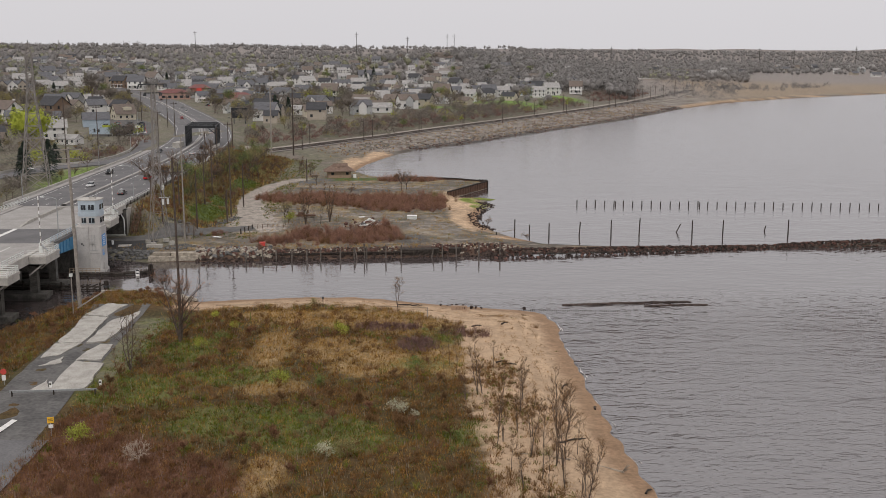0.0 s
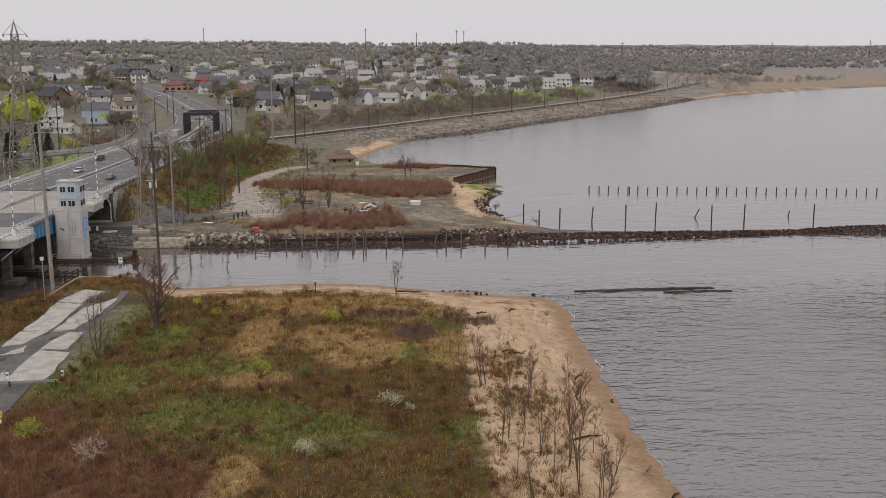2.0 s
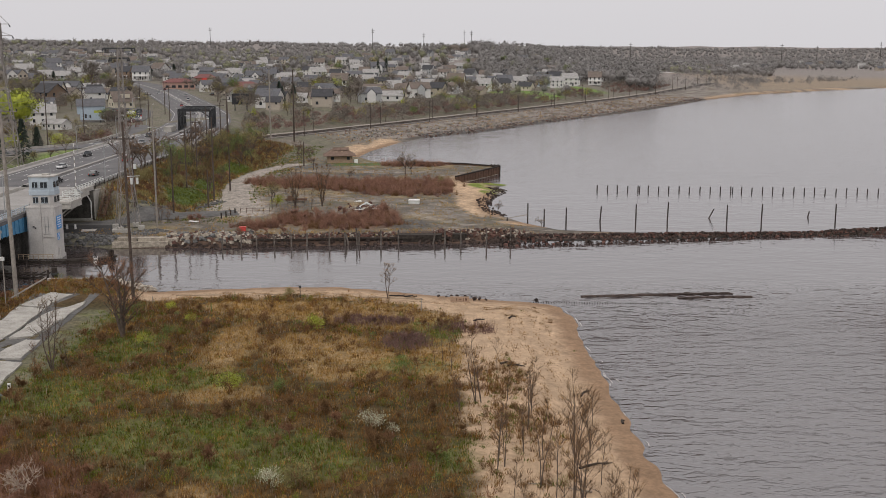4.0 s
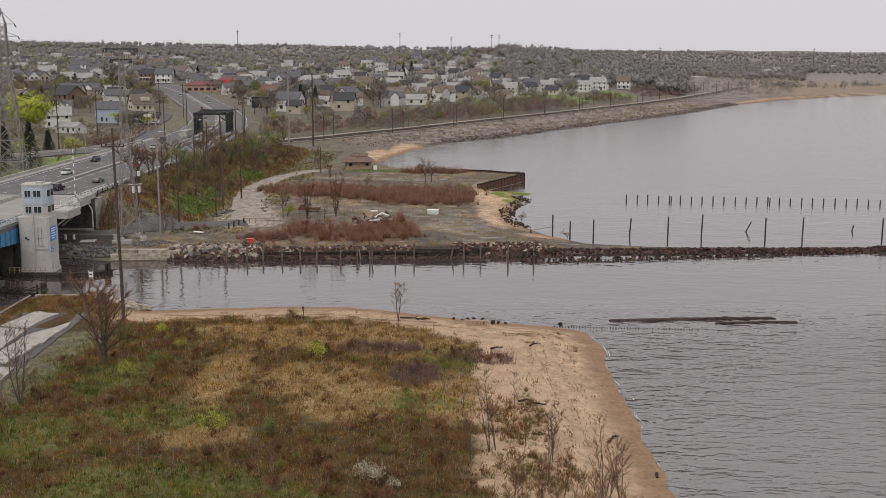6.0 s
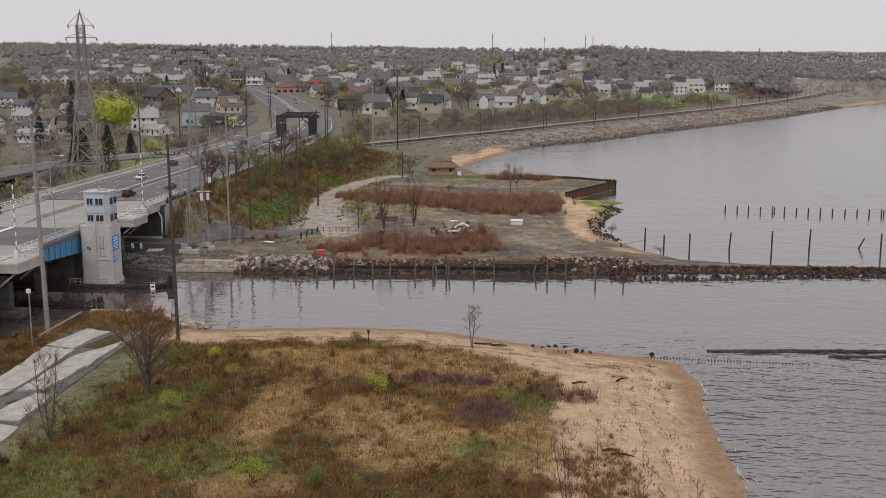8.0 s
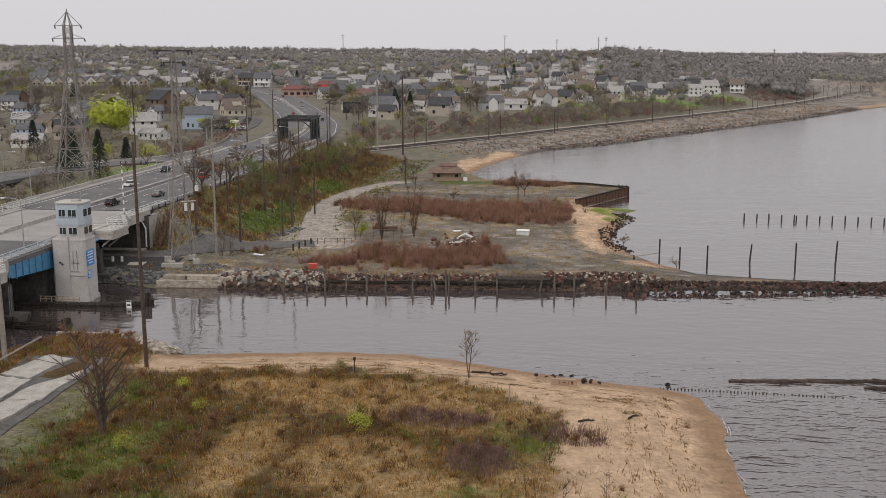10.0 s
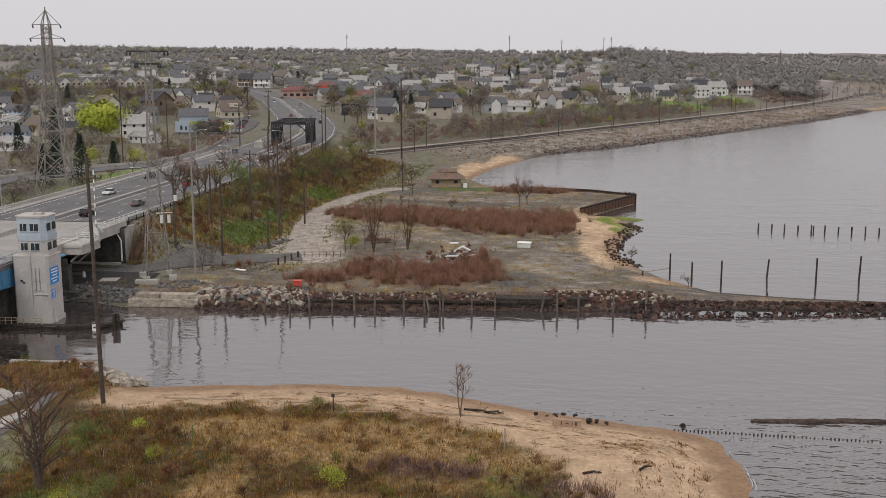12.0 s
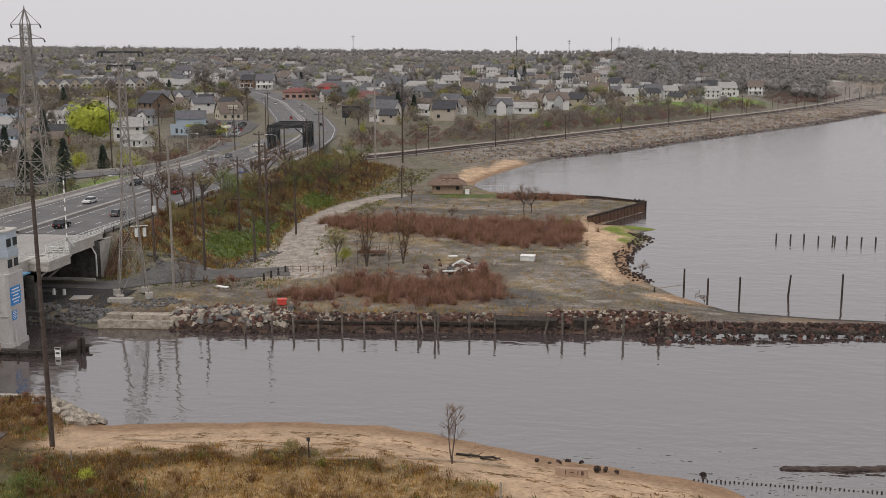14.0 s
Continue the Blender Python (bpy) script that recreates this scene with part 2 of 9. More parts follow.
M = dict(
    concrete=material("weathered_concrete", (0.28, 0.265, 0.24), (0.46, 0.44, 0.405), 2.0, 0.85, 0.2),
    # stained, and darkened further to hold the shade under the bridge deck
    concrete_dark=material("stained_shade_concrete", (0.045, 0.042, 0.038), (0.13, 0.122, 0.11), 1.5, 0.9, 0.2),
    precast=material("light_precast", (0.34, 0.32, 0.295), (0.50, 0.475, 0.44), 3.0, 0.8, 0.1),
    tower=material("painted_concrete", (0.40, 0.38, 0.365), (0.51, 0.49, 0.47), 2.5, 0.75, 0.1),
    blue_cab=material("pale_blue_panel", (0.37, 0.43, 0.48), (0.45, 0.51, 0.56), 3.0, 0.5, 0.05),
    blue_steel=material("blue_painted_steel", (0.06, 0.20, 0.36), (0.11, 0.29, 0.46), 1.0, 0.5, 0.1),
    rail_paint=material("pale_railing_paint", (0.55, 0.56, 0.54), (0.68, 0.69, 0.67), 2.0, 0.6, 0.05),
    asphalt=material("road_asphalt", (0.11, 0.107, 0.11), (0.17, 0.166, 0.168), 6.0, 0.85, 0.15, fine=3.0),
    deck_light=material("bridge_deck_concrete", (0.26, 0.247, 0.234), (0.36, 0.346, 0.332), 5.0, 0.85, 0.1, fine=2.0),
    old_asphalt=material("old_grey_asphalt", (0.075, 0.073, 0.072), (0.155, 0.149, 0.144), 4.0, 0.9, 0.25, fine=1.6),
    gravel=material("gravel_track", (0.25, 0.22, 0.19), (0.40, 0.36, 0.32), 3.0, 0.95, 0.3, fine=2.5),
    paint_white=material("road_marking_white", (0.55, 0.54, 0.52), (0.75, 0.74, 0.72), 1.0, 0.7, 0.05),
    paint_yellow=material("road_marking_yellow", (0.55, 0.38, 0.06), (0.68, 0.5, 0.1), 1.0, 0.7, 0.05),
    stone=material("jetty_rock", (0.016, 0.012, 0.011), (0.095, 0.07, 0.06), 0.9, 0.85, 0.4, vary=0.45),
    stone_light=material("pale_rubble", (0.14, 0.12, 0.10), (0.46, 0.41, 0.34), 0.8, 0.9, 0.4, vary=0.35),
    stone_red=material("reddish_rubble", (0.045, 0.025, 0.021), (0.16, 0.088, 0.072), 0.8, 0.9, 0.4, vary=0.4),
    stone_grey=material("grey_riprap", (0.05, 0.05, 0.05), (0.20, 0.195, 0.19), 0.7, 0.9, 0.4, vary=0.35),
    pile=material("wet_timber_pile", (0.018, 0.015, 0.013), (0.07, 0.058, 0.05), 0.6, 0.85, 0.4, vary=0.3),
    pole=material("utility_pole_timber", (0.055, 0.042, 0.036), (0.12, 0.095, 0.082), 0.5, 0.85, 0.3, vary=0.25),
    pole_grey=material("grey_timber_pole", (0.20, 0.18, 0.16), (0.33, 0.30, 0.27), 0.6, 0.85, 0.3, vary=0.2),
    galv=material("galvanised_steel", (0.30, 0.31, 0.31), (0.42, 0.43, 0.43), 1.5, 0.45, 0.05, metal=0.5),
    lattice=material("weathered_lattice_steel", (0.20, 0.18, 0.165), (0.32, 0.295, 0.275), 1.5, 0.6, 0.05, metal=0.3),
    gate_red=material("faded_dark_red_paint", (0.16, 0.04, 0.035), (0.22, 0.06, 0.05), 1.0, 0.6, 0.0),
    pile_dry=material("dry_grey_pile", (0.07, 0.06, 0.052), (0.19, 0.165, 0.145), 0.6, 0.9, 0.3, vary=0.3),
    dark_steel=material("dark_steel", (0.035, 0.037, 0.04), (0.07, 0.072, 0.075), 1.0, 0.55, 0.1, metal=0.3),
    black_steel=material("black_truss_steel", (0.016, 0.017, 0.019), (0.035, 0.036, 0.04), 1.0, 0.6, 0.1),
    rust=material("rusty_sheet_pile", (0.07, 0.045, 0.035), (0.17, 0.10, 0.07), 0.8, 0.9, 0.3),
    wire=material("overhead_wire", (0.05, 0.05, 0.05), (0.09, 0.09, 0.09), 1.0, 0.6, 0.0),
    wood_tan=material("weathered_timber", (0.26, 0.20, 0.14), (0.42, 0.34, 0.25), 0.8, 0.85, 0.3),
    driftwood=material("driftwood_grey", (0.20, 0.16, 0.12), (0.36, 0.31, 0.25), 0.6, 0.9, 0.3),
    hut_wall=material("tan_board_wall", (0.30, 0.21, 0.15), (0.42, 0.31, 0.23), 1.0, 0.85, 0.2),
    hut_roof=material("brown_shingle_roof", (0.13, 0.09, 0.07), (0.22, 0.155, 0.125), 1.2, 0.9, 0.3),
    sign_blue=material("blue_sign_sheet", (0.03, 0.20, 0.52), (0.05, 0.27, 0.62), 2.0, 0.5, 0.0),
    white=material("white_paint", (0.72, 0.71, 0.69), (0.82, 0.81, 0.79), 2.0, 0.6, 0.05),
    yellow=material("yellow_sign", (0.75, 0.42, 0.03), (0.85, 0.5, 0.05), 1.0, 0.5, 0.0),
    red=material("red_paint", (0.50, 0.06, 0.05), (0.66, 0.10, 0.08), 1.0, 0.5, 0.05),
    glass=material("dark_window_glass", (0.02, 0.025, 0.03), (0.05, 0.055, 0.06), 3.0, 0.08, 0.0),
    new_asphalt=material("dark_new_asphalt", (0.035, 0.034, 0.034), (0.065, 0.063, 0.062), 3.0, 0.9, 0.2, fine=2.0),
    rubber=material("tyre_rubber", (0.015, 0.015, 0.015), (0.03, 0.03, 0.03), 0.3, 0.8, 0.1),
    ballast=material("track_ballast", (0.17, 0.15, 0.135), (0.29, 0.265, 0.24), 2.0, 0.95, 0.4, fine=4.0),
    railsteel=material("rail_steel", (0.10, 0.075, 0.06), (0.17, 0.13, 0.11), 0.8, 0.5, 0.1, metal=0.6),
    bark=material("grey_brown_bark", (0.075, 0.057, 0.047), (0.155, 0.122, 0.10), 0.5, 0.9, 0.3, vary=0.25),
    twig=material("bare_twigs", (0.103, 0.056, 0.026), (0.245, 0.146, 0.073), 1.0, 0.9, 0.0, vary=0.3),
    twig_red=material("reddish_twigs", (0.12, 0.058, 0.034), (0.27, 0.145, 0.088), 2.0, 0.9, 0.0, vary=0.35),
    twig_rust=material("rust_red_twigs", (0.15, 0.078, 0.056), (0.38, 0.22, 0.16), 1.6, 0.9, 0.0, vary=0.35),
    twig_pale=material("pale_dry_twigs", (0.30, 0.24, 0.19), (0.45, 0.37, 0.30), 1.0, 0.9, 0.0, vary=0.25),
    twig_purple=material("purple_brown_twigs", (0.13, 0.078, 0.066), (0.25, 0.158, 0.138), 1.5, 0.9, 0.0, vary=0.3),
    leaf_lime=material("fresh_lime_leaves", (0.22, 0.26, 0.03), (0.42, 0.45, 0.06), 1.5, 0.7, 0.0, vary=0.3),
    leaf_green=material("spring_green_leaves", (0.08, 0.12, 0.03), (0.18, 0.22, 0.06), 2.0, 0.7, 0.0, vary=0.35),
    leaf_olive=material("olive_budding_leaves", (0.16, 0.142, 0.055), (0.31, 0.265, 0.11), 2.0, 0.8, 0.0, vary=0.35),
    blossom=material("white_blossom", (0.40, 0.41, 0.28), (0.60, 0.60, 0.46), 0.6, 0.8, 0.0, vary=0.2),
    conifer=material("dark_conifer", (0.012, 0.022, 0.016), (0.04, 0.055, 0.038), 1.0, 0.8, 0.0, vary=0.3),
    grass_dry=material("dry_grass", (0.205, 0.118, 0.036), (0.53, 0.335, 0.112), 3.0, 0.9, 0.0, vary=0.5),
    grass_brown=material("brown_weeds", (0.05, 0.024, 0.007), (0.365, 0.187, 0.052), 3.0, 0.9, 0.0, vary=0.6),
    grass_green=material("green_grass", (0.05, 0.068, 0.01), (0.175, 0.195, 0.03), 3.0, 0.9, 0.0, vary=0.5),
    algae=material("green_algae", (0.10, 0.13, 0.02), (0.24, 0.27, 0.05), 1.5, 0.7, 0.3),
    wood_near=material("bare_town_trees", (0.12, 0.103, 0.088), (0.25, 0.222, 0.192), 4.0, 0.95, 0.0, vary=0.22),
    # both far woods are paled and greyed: distance haze put into the colour
    wood_hazed=material("haze_paled_bare_woods", (0.175, 0.165, 0.158), (0.26, 0.248, 0.24), 30.0, 1.0, 0.0, vary=0.14, fine=0.6),
    wood_hazed_green=material("haze_paled_budding_woods", (0.19, 0.192, 0.13), (0.29, 0.29, 0.19), 30.0, 1.0, 0.0, vary=0.22, fine=0.6),
)

# ---- the lie of the land ----
COAST_SOUTH = [(-900, -600), (-900, 110), (-400, 120), (-130, 150), (-97, 188), (-82.5, 204), (-79, 213), (-75, 225), (-71.5, 236), (-59, 236.6), (-54, 232.6), (-49.5, 230), (-40, 231.8), (-28, 234), (-17, 234.2),
    (-10, 232.5), (-2, 229), (7, 225.5), (13, 223.7), (20.6, 221.6), (25.5, 217.5), (26.8, 208), (26.4, 195), (26.6, 187), (27.0, 173), (27.3, 154), (27.6, 142), (28.6, 130), (30.3, 110), (32.5, 60), (36, -600)]
SHORE_CHANNEL = [(-4600, 250), (-900, 290), (-400, 290), (-130, 277), (-90, 279), (-80, 278.5), (-71, 275), (-59, 275.8), (-47, 276), (-31, 278), (-6, 281), (4, 281.7), (15, 283), (33, 284.8), (57, 286.8),
    (86, 291), (130, 293.5), (190, 297), (260, 303), (262, 309), (190, 305), (133, 302.4), (113, 300.6), (104, 298.2), (80, 295.6), (60, 296.6), (48, 297.6), (34, 301), (26, 312), (21, 324), (18.5, 334), (17.6, 344)]
SHORE_BAY = [(18.0, 351), (20.5, 364), (24.6, 376), (21.8, 385), (27.4, 393), (21, 398), (12.5, 398.5), (25.5, 425), (25.2, 429), (12.5, 436), (-8, 440), (-21, 450), (-29, 470), (-30.5, 490), (-27, 516), (-18, 552), (-4, 592), (26, 628),
    (60, 688), (95, 745), (160, 850), (225, 975), (246, 1018), (316, 1128), (424, 1235), (590, 1365), (900, 1560), (1600, 1850), (4600, 2600), (4600, 9000), (-4600, 9000)]
COAST_NORTH = SHORE_CHANNEL + SHORE_BAY
RAMP_LINE = [(-175, 255), (-163, 340), (-155, 380), (-149, 395), (-144.5, 410.5), (-138, 422), (-130, 431), (-125.5, 442), (-123.5, 458), (-124.5, 482), (-131, 520), (-137, 545)]
RAIL_LINE = [(-330, 210), (-180, 385), (-118, 468), (-82, 530), (-49, 592), (-23, 634), (20, 712), (65, 790), (100, 853), (150, 940), (212, 1060), (262, 1170), (330, 1330), (520, 1700), (1100, 2500)]


def coast_distance(x, y, line):
    """Signed distance to a closed coast, positive on the land."""
    best, inside = np.full(x.shape, 1e9), np.zeros(x.shape, bool)
    for (ax, ay), (bx, by) in zip(line, line[1:] + line[:1]):
        dx, dy = bx - ax, by - ay
        t = np.clip(((x - ax) * dx + (y - ay) * dy) / (dx * dx + dy * dy), 0, 1)
        best = np.minimum(best, np.hypot(x - ax - t * dx, y - ay - t * dy))
        cross = (ay > y) != (by > y)
        with np.errstate(divide="ignore", invalid="ignore"):
            inside ^= cross & (x < (bx - ax) * (y - ay) / (by - ay if by != ay else 1e-9) + ax)
    return np.where(inside, best, -best)


def line_side(x, y, line):
    """Signed distance to an open line, positive on its left."""
    best, sign = np.full(x.shape, 1e9), np.ones(x.shape)
    for (ax, ay), (bx, by) in zip(line, line[1:]):
        dx, dy = bx - ax, by - ay
        t = np.clip(((x - ax) * dx + (y - ay) * dy) / (dx * dx + dy * dy), 0, 1)
        d = np.hypot(x - ax - t * dx, y - ay - t * dy)
        s = np.where(dx * (y - ay) - dy * (x - ax) >= 0, 1.0, -1.0)
        sign = np.where(d < best, s, sign)
        best = np.minimum(best, d)
    return best * sign


def smooth(a, b, v):
    t = np.clip((v - a) / (b - a), 0, 1)
    return t * t * (3 - 2 * t)


def waves(x, y, size, seed):
    """Cheap rolling noise between about -1 and 1."""
    r = np.random.RandomState(seed)
    out = np.zeros_like(x)
    for k in range(7):
        a, f, p = r.uniform(0, 6.28), r.uniform(0.5, 2.2) / size * 6.28, r.uniform(0, 6.28)
        out = out + np.sin((x * np.cos(a) + y * np.sin(a)) * f + p + 1.3 * np.sin((x * np.sin(a) - y * np.cos(a)) * f * 0.7 + p))
    return out / 4.0


def road_x(y):
    """Middle of the highway."""
    return np.interp(y, [0, 440, 480, 520, 560, 620, 690, 760, 850, 950, 1060, 1160], [-101.5, -103, -105, -108, -113.5, -126, -147, -171, -203, -247, -310, -390])


def road_z(y):
    return np.interp(y, [0, 620, 760, 950, 1160], [10, 10.2, 11.5, 15, 20])


def terrain(x, y):
    """Height of the ground."""
    x, y = np.asarray(x, float), np.asarray(y, float)
    ds, dn = coast_distance(x, y, COAST_SOUTH) + 0.45 * waves(x, y, 13, 17), coast_distance(x, y, COAST_NORTH)
    south = np.where(ds > 0, np.minimum(0.10 * ds, 1.2) + 0.5 * smooth(14, 30, ds) + 0.15 * waves(x, y, 9, 3) * smooth(4, 12, ds), 0.12 * ds)
    west = smooth(-45, -60, x) * smooth(190, 215, y)
    south = np.where(ds > 0, np.maximum(south, west * np.minimum(0.8 * ds, 1.6)), south)
    bank = smooth(27, 20, x) * smooth(300, 285, y)
    quay = smooth(-62, -50, x) * smooth(-0.4, 1.2, line_side(x, y, [(2, 379), (9.5, 394), (25.7, 427), (40, 456)])) * smooth(388, 396, y) * smooth(476, 462, y)
    north = np.where(dn > 0, np.minimum((0.11 + 0.44 * (bank > 0.5) + 1.6 * quay) * dn, 1.7 + 0.7 * quay) + 0.9 * smooth(20, 60, dn) * smooth(600, 480, y) + 0.12 * waves(x, y, 11, 5) * smooth(3, 10, dn), 0.12 * dn)
    inland = line_side(x, y, RAIL_LINE)
    north = np.where(dn > 0, north + smooth(-26, -9, inland) * 1.9 * smooth(430, 520, y), north)
    hill = (7.5 - 2.8 * smooth(-118, -150, x) * smooth(820, 660, y)) * smooth(10, 60, inland) + 9 * smooth(120, 600, inland) + 36 * smooth(700, 2300, inland + 0.25 * (300 - x)) + 5 * waves(x, y, 420, 9) * smooth(200, 900, inland)
    hill = hill + 26 * np.exp(-(((x - 50) / 190) ** 2 + ((y - 1500) / 260) ** 2))
    east = smooth(250, 500, x) * smooth(1100, 1400, y)
    hill = hill * (1 - 0.92 * east * smooth(1500, 800, inland))
    north = np.where(dn > 0, north + hill * smooth(380, 520, y), north)
    pad = smooth(1.3, 0.95, np.hypot((x + 172) / 46, (y - 635) / 92))
    north = north * (1 - pad) + 8.6 * pad
    # highway embankment
    rx, rz = road_x(y), road_z(y)
    side = np.abs(x - rx)
    start = smooth(306.5, 312, y) * smooth(620, 560, y)
    lip = np.where(x > rx, 17.0, 20.0)
    wall = rz - 0.35 - np.maximum(side - lip, 0) * np.where(x > rx, 0.37, 0.33)
    wall = np.maximum(wall, (9.1 - 0.4 * np.maximum(np.abs(line_side(x, y, RAMP_LINE)) - 7, 0)) * smooth(350, 380, y))
    cut = smooth(6, 15, np.abs(line_side(x, y, RAIL_LINE)))
    fill = np.where(cut < 1, north + (np.maximum(wall, north) - north) * cut, np.maximum(wall, north))
    north = np.where((dn > 0) & (start > 0), north + (fill - north) * start, north)
    # the street lies level in the slope further on
    street = smooth(26, 17, side) * smooth(560, 620, y) * smooth(1250, 1160, y)
    north = np.where(dn > 0, north * (1 - street) + (rz - 0.35) * street, north)
    return np.where(ds > dn, south, north).clip(-3, 90)



def spots(x, y, places):
    """Soft round patches: rows of x, y, radius along x, radius along y."""
    out, ragged_edge = np.zeros_like(x), 0.18 * waves(x, y, 5, 21)
    for px, py, rx, ry in places:
        out = np.maximum(out, smooth(1.25, 0.75, np.hypot((x - px) / rx, (y - py) / ry) + ragged_edge))
    return out


TRACK = [(-50, 318), (-53, 332), (-57, 350), (-60, 372), (-60, 395), (-57, 415), (-50, 432), (-42, 436)]
CLEARINGS = [(-16, 209, 16, 8), (-9, 178, 7, 9), (-27, 186, 3.5, 14), (-24, 164, 5, 4), (-3, 203, 10, 7), (-14, 186, 8, 8), (-20, 128, 3, 7), (4, 180, 5, 10), (-30, 212, 8, 5)]
GREENS = [(-46, 163, 9, 8), (-41.5, 186, 5, 9), (-30, 170, 9, 5), (0, 177, 6, 4), (2, 216, 5, 3), (-25, 148, 12, 8), (-14, 142, 10, 7), (-52, 184, 4, 18), (7, 143, 4, 5), (-50, 205, 6, 6), (3, 196, 4, 8)]
REDS = [(-42, 131, 11, 11), (-30, 125, 8, 8), (-48, 145, 4, 6)]
SANDS = [(17, 140, 9, 10), (14, 122, 6, 12), (15, 158, 8, 9), (12, 176, 6, 8)]
SAND_BRUSH = [(19.2, 153.2, 4, 5), (15.6, 153.9, 5, 5), (12.0, 166.4, 3.2, 2.6), (15.7, 153.1, 3.5, 4), (12.0, 166.4, 2.6, 3), (13.9, 123.8, 5, 4), (9.1, 124.4, 4, 5), (12.0, 172.9, 3, 4), (12.2, 157.2, 3, 4)]
SPIT_BRUSH = [(-12, 371, 19, 17), (-34, 374, 16, 12), (-50, 375, 8, 7), (2, 372, 6, 17), (-20, 301, 13, 10), (-31, 304, 8, 7), (-11, 306, 4.5, 11), (-41, 296, 6, 4), (-6, 432, 12, 4)]
SLOPE_GREEN = [(-68, 338, 6.5, 15), (-69, 364, 4, 10), (-30, 436, 17, 5), (-68, 412, 5, 14)]
ALGAE = [(22, 393.5, 6, 4), (21, 380, 5, 4.5), (16, 386, 3, 5), (19, 371, 3, 3)]


def zones(x, y):
    """Weights of the kinds of ground cover at a place."""
    ds, dn = coast_distance(x, y, COAST_SOUTH) + 0.45 * waves(x, y, 13, 17), coast_distance(x, y, COAST_NORTH)
    n = waves(x, y, 7, 31)
    z = {}
    east = smooth(-4, 9, x)
    width = 12.5 + 7.5 * east + 1.6 * n
    z["sand_s"] = np.where(ds > -30, smooth(width + 1.5, width - 1.5, ds), 0) * smooth(-55, -51, x) * (ds > -8)
    z["sand_s"] = np.maximum(z["sand_s"], 0.85 * spots(x, y, SANDS) * (ds > 0))
    z["bare"] = z["sand_s"] * (1 - 0.8 * smooth(0.0, 0.45, waves(x, y, 5, 88)) * smooth(9, 13, ds) * smooth(192, 176, y))
    z["tuft"] = spots(x, y, SAND_BRUSH) * smooth(6.5, 9.0, ds)
    z["bare"] = z["bare"] * (1 - 0.75 * z["tuft"])
    z["wet"] = smooth(5.0, 1.8, np.maximum(ds, dn))
    z["clear"] = spots(x, y, CLEARINGS) * (ds > 0)
    z["green"] = spots(x, y, GREENS) * (ds > 0)
    z["red"] = spots(x, y, REDS) * (ds > 0)
    z["brush"] = spots(x, y, SPIT_BRUSH)
    z["slope"] = spots(x, y, SLOPE_GREEN)
    z["algae"] = spots(x, y, ALGAE)
    z["sand_n"] = np.maximum(spots(x, y, [(13, 378, 7, 22), (16, 345, 7, 25), (28, 309, 8, 5)]), spots(x, y, [(-30, 510, 9, 30), (-22, 545, 7, 25)])) * smooth(26, 12, dn)
    z["sand_far"] = smooth(12, 5, dn) * smooth(235, 260, x) * smooth(980, 1030, y)
    return ds, dn, z


def blend(base, colour, w):
    return base + (np.array(colour) - base) * np.clip(w, 0, 1)[..., None]


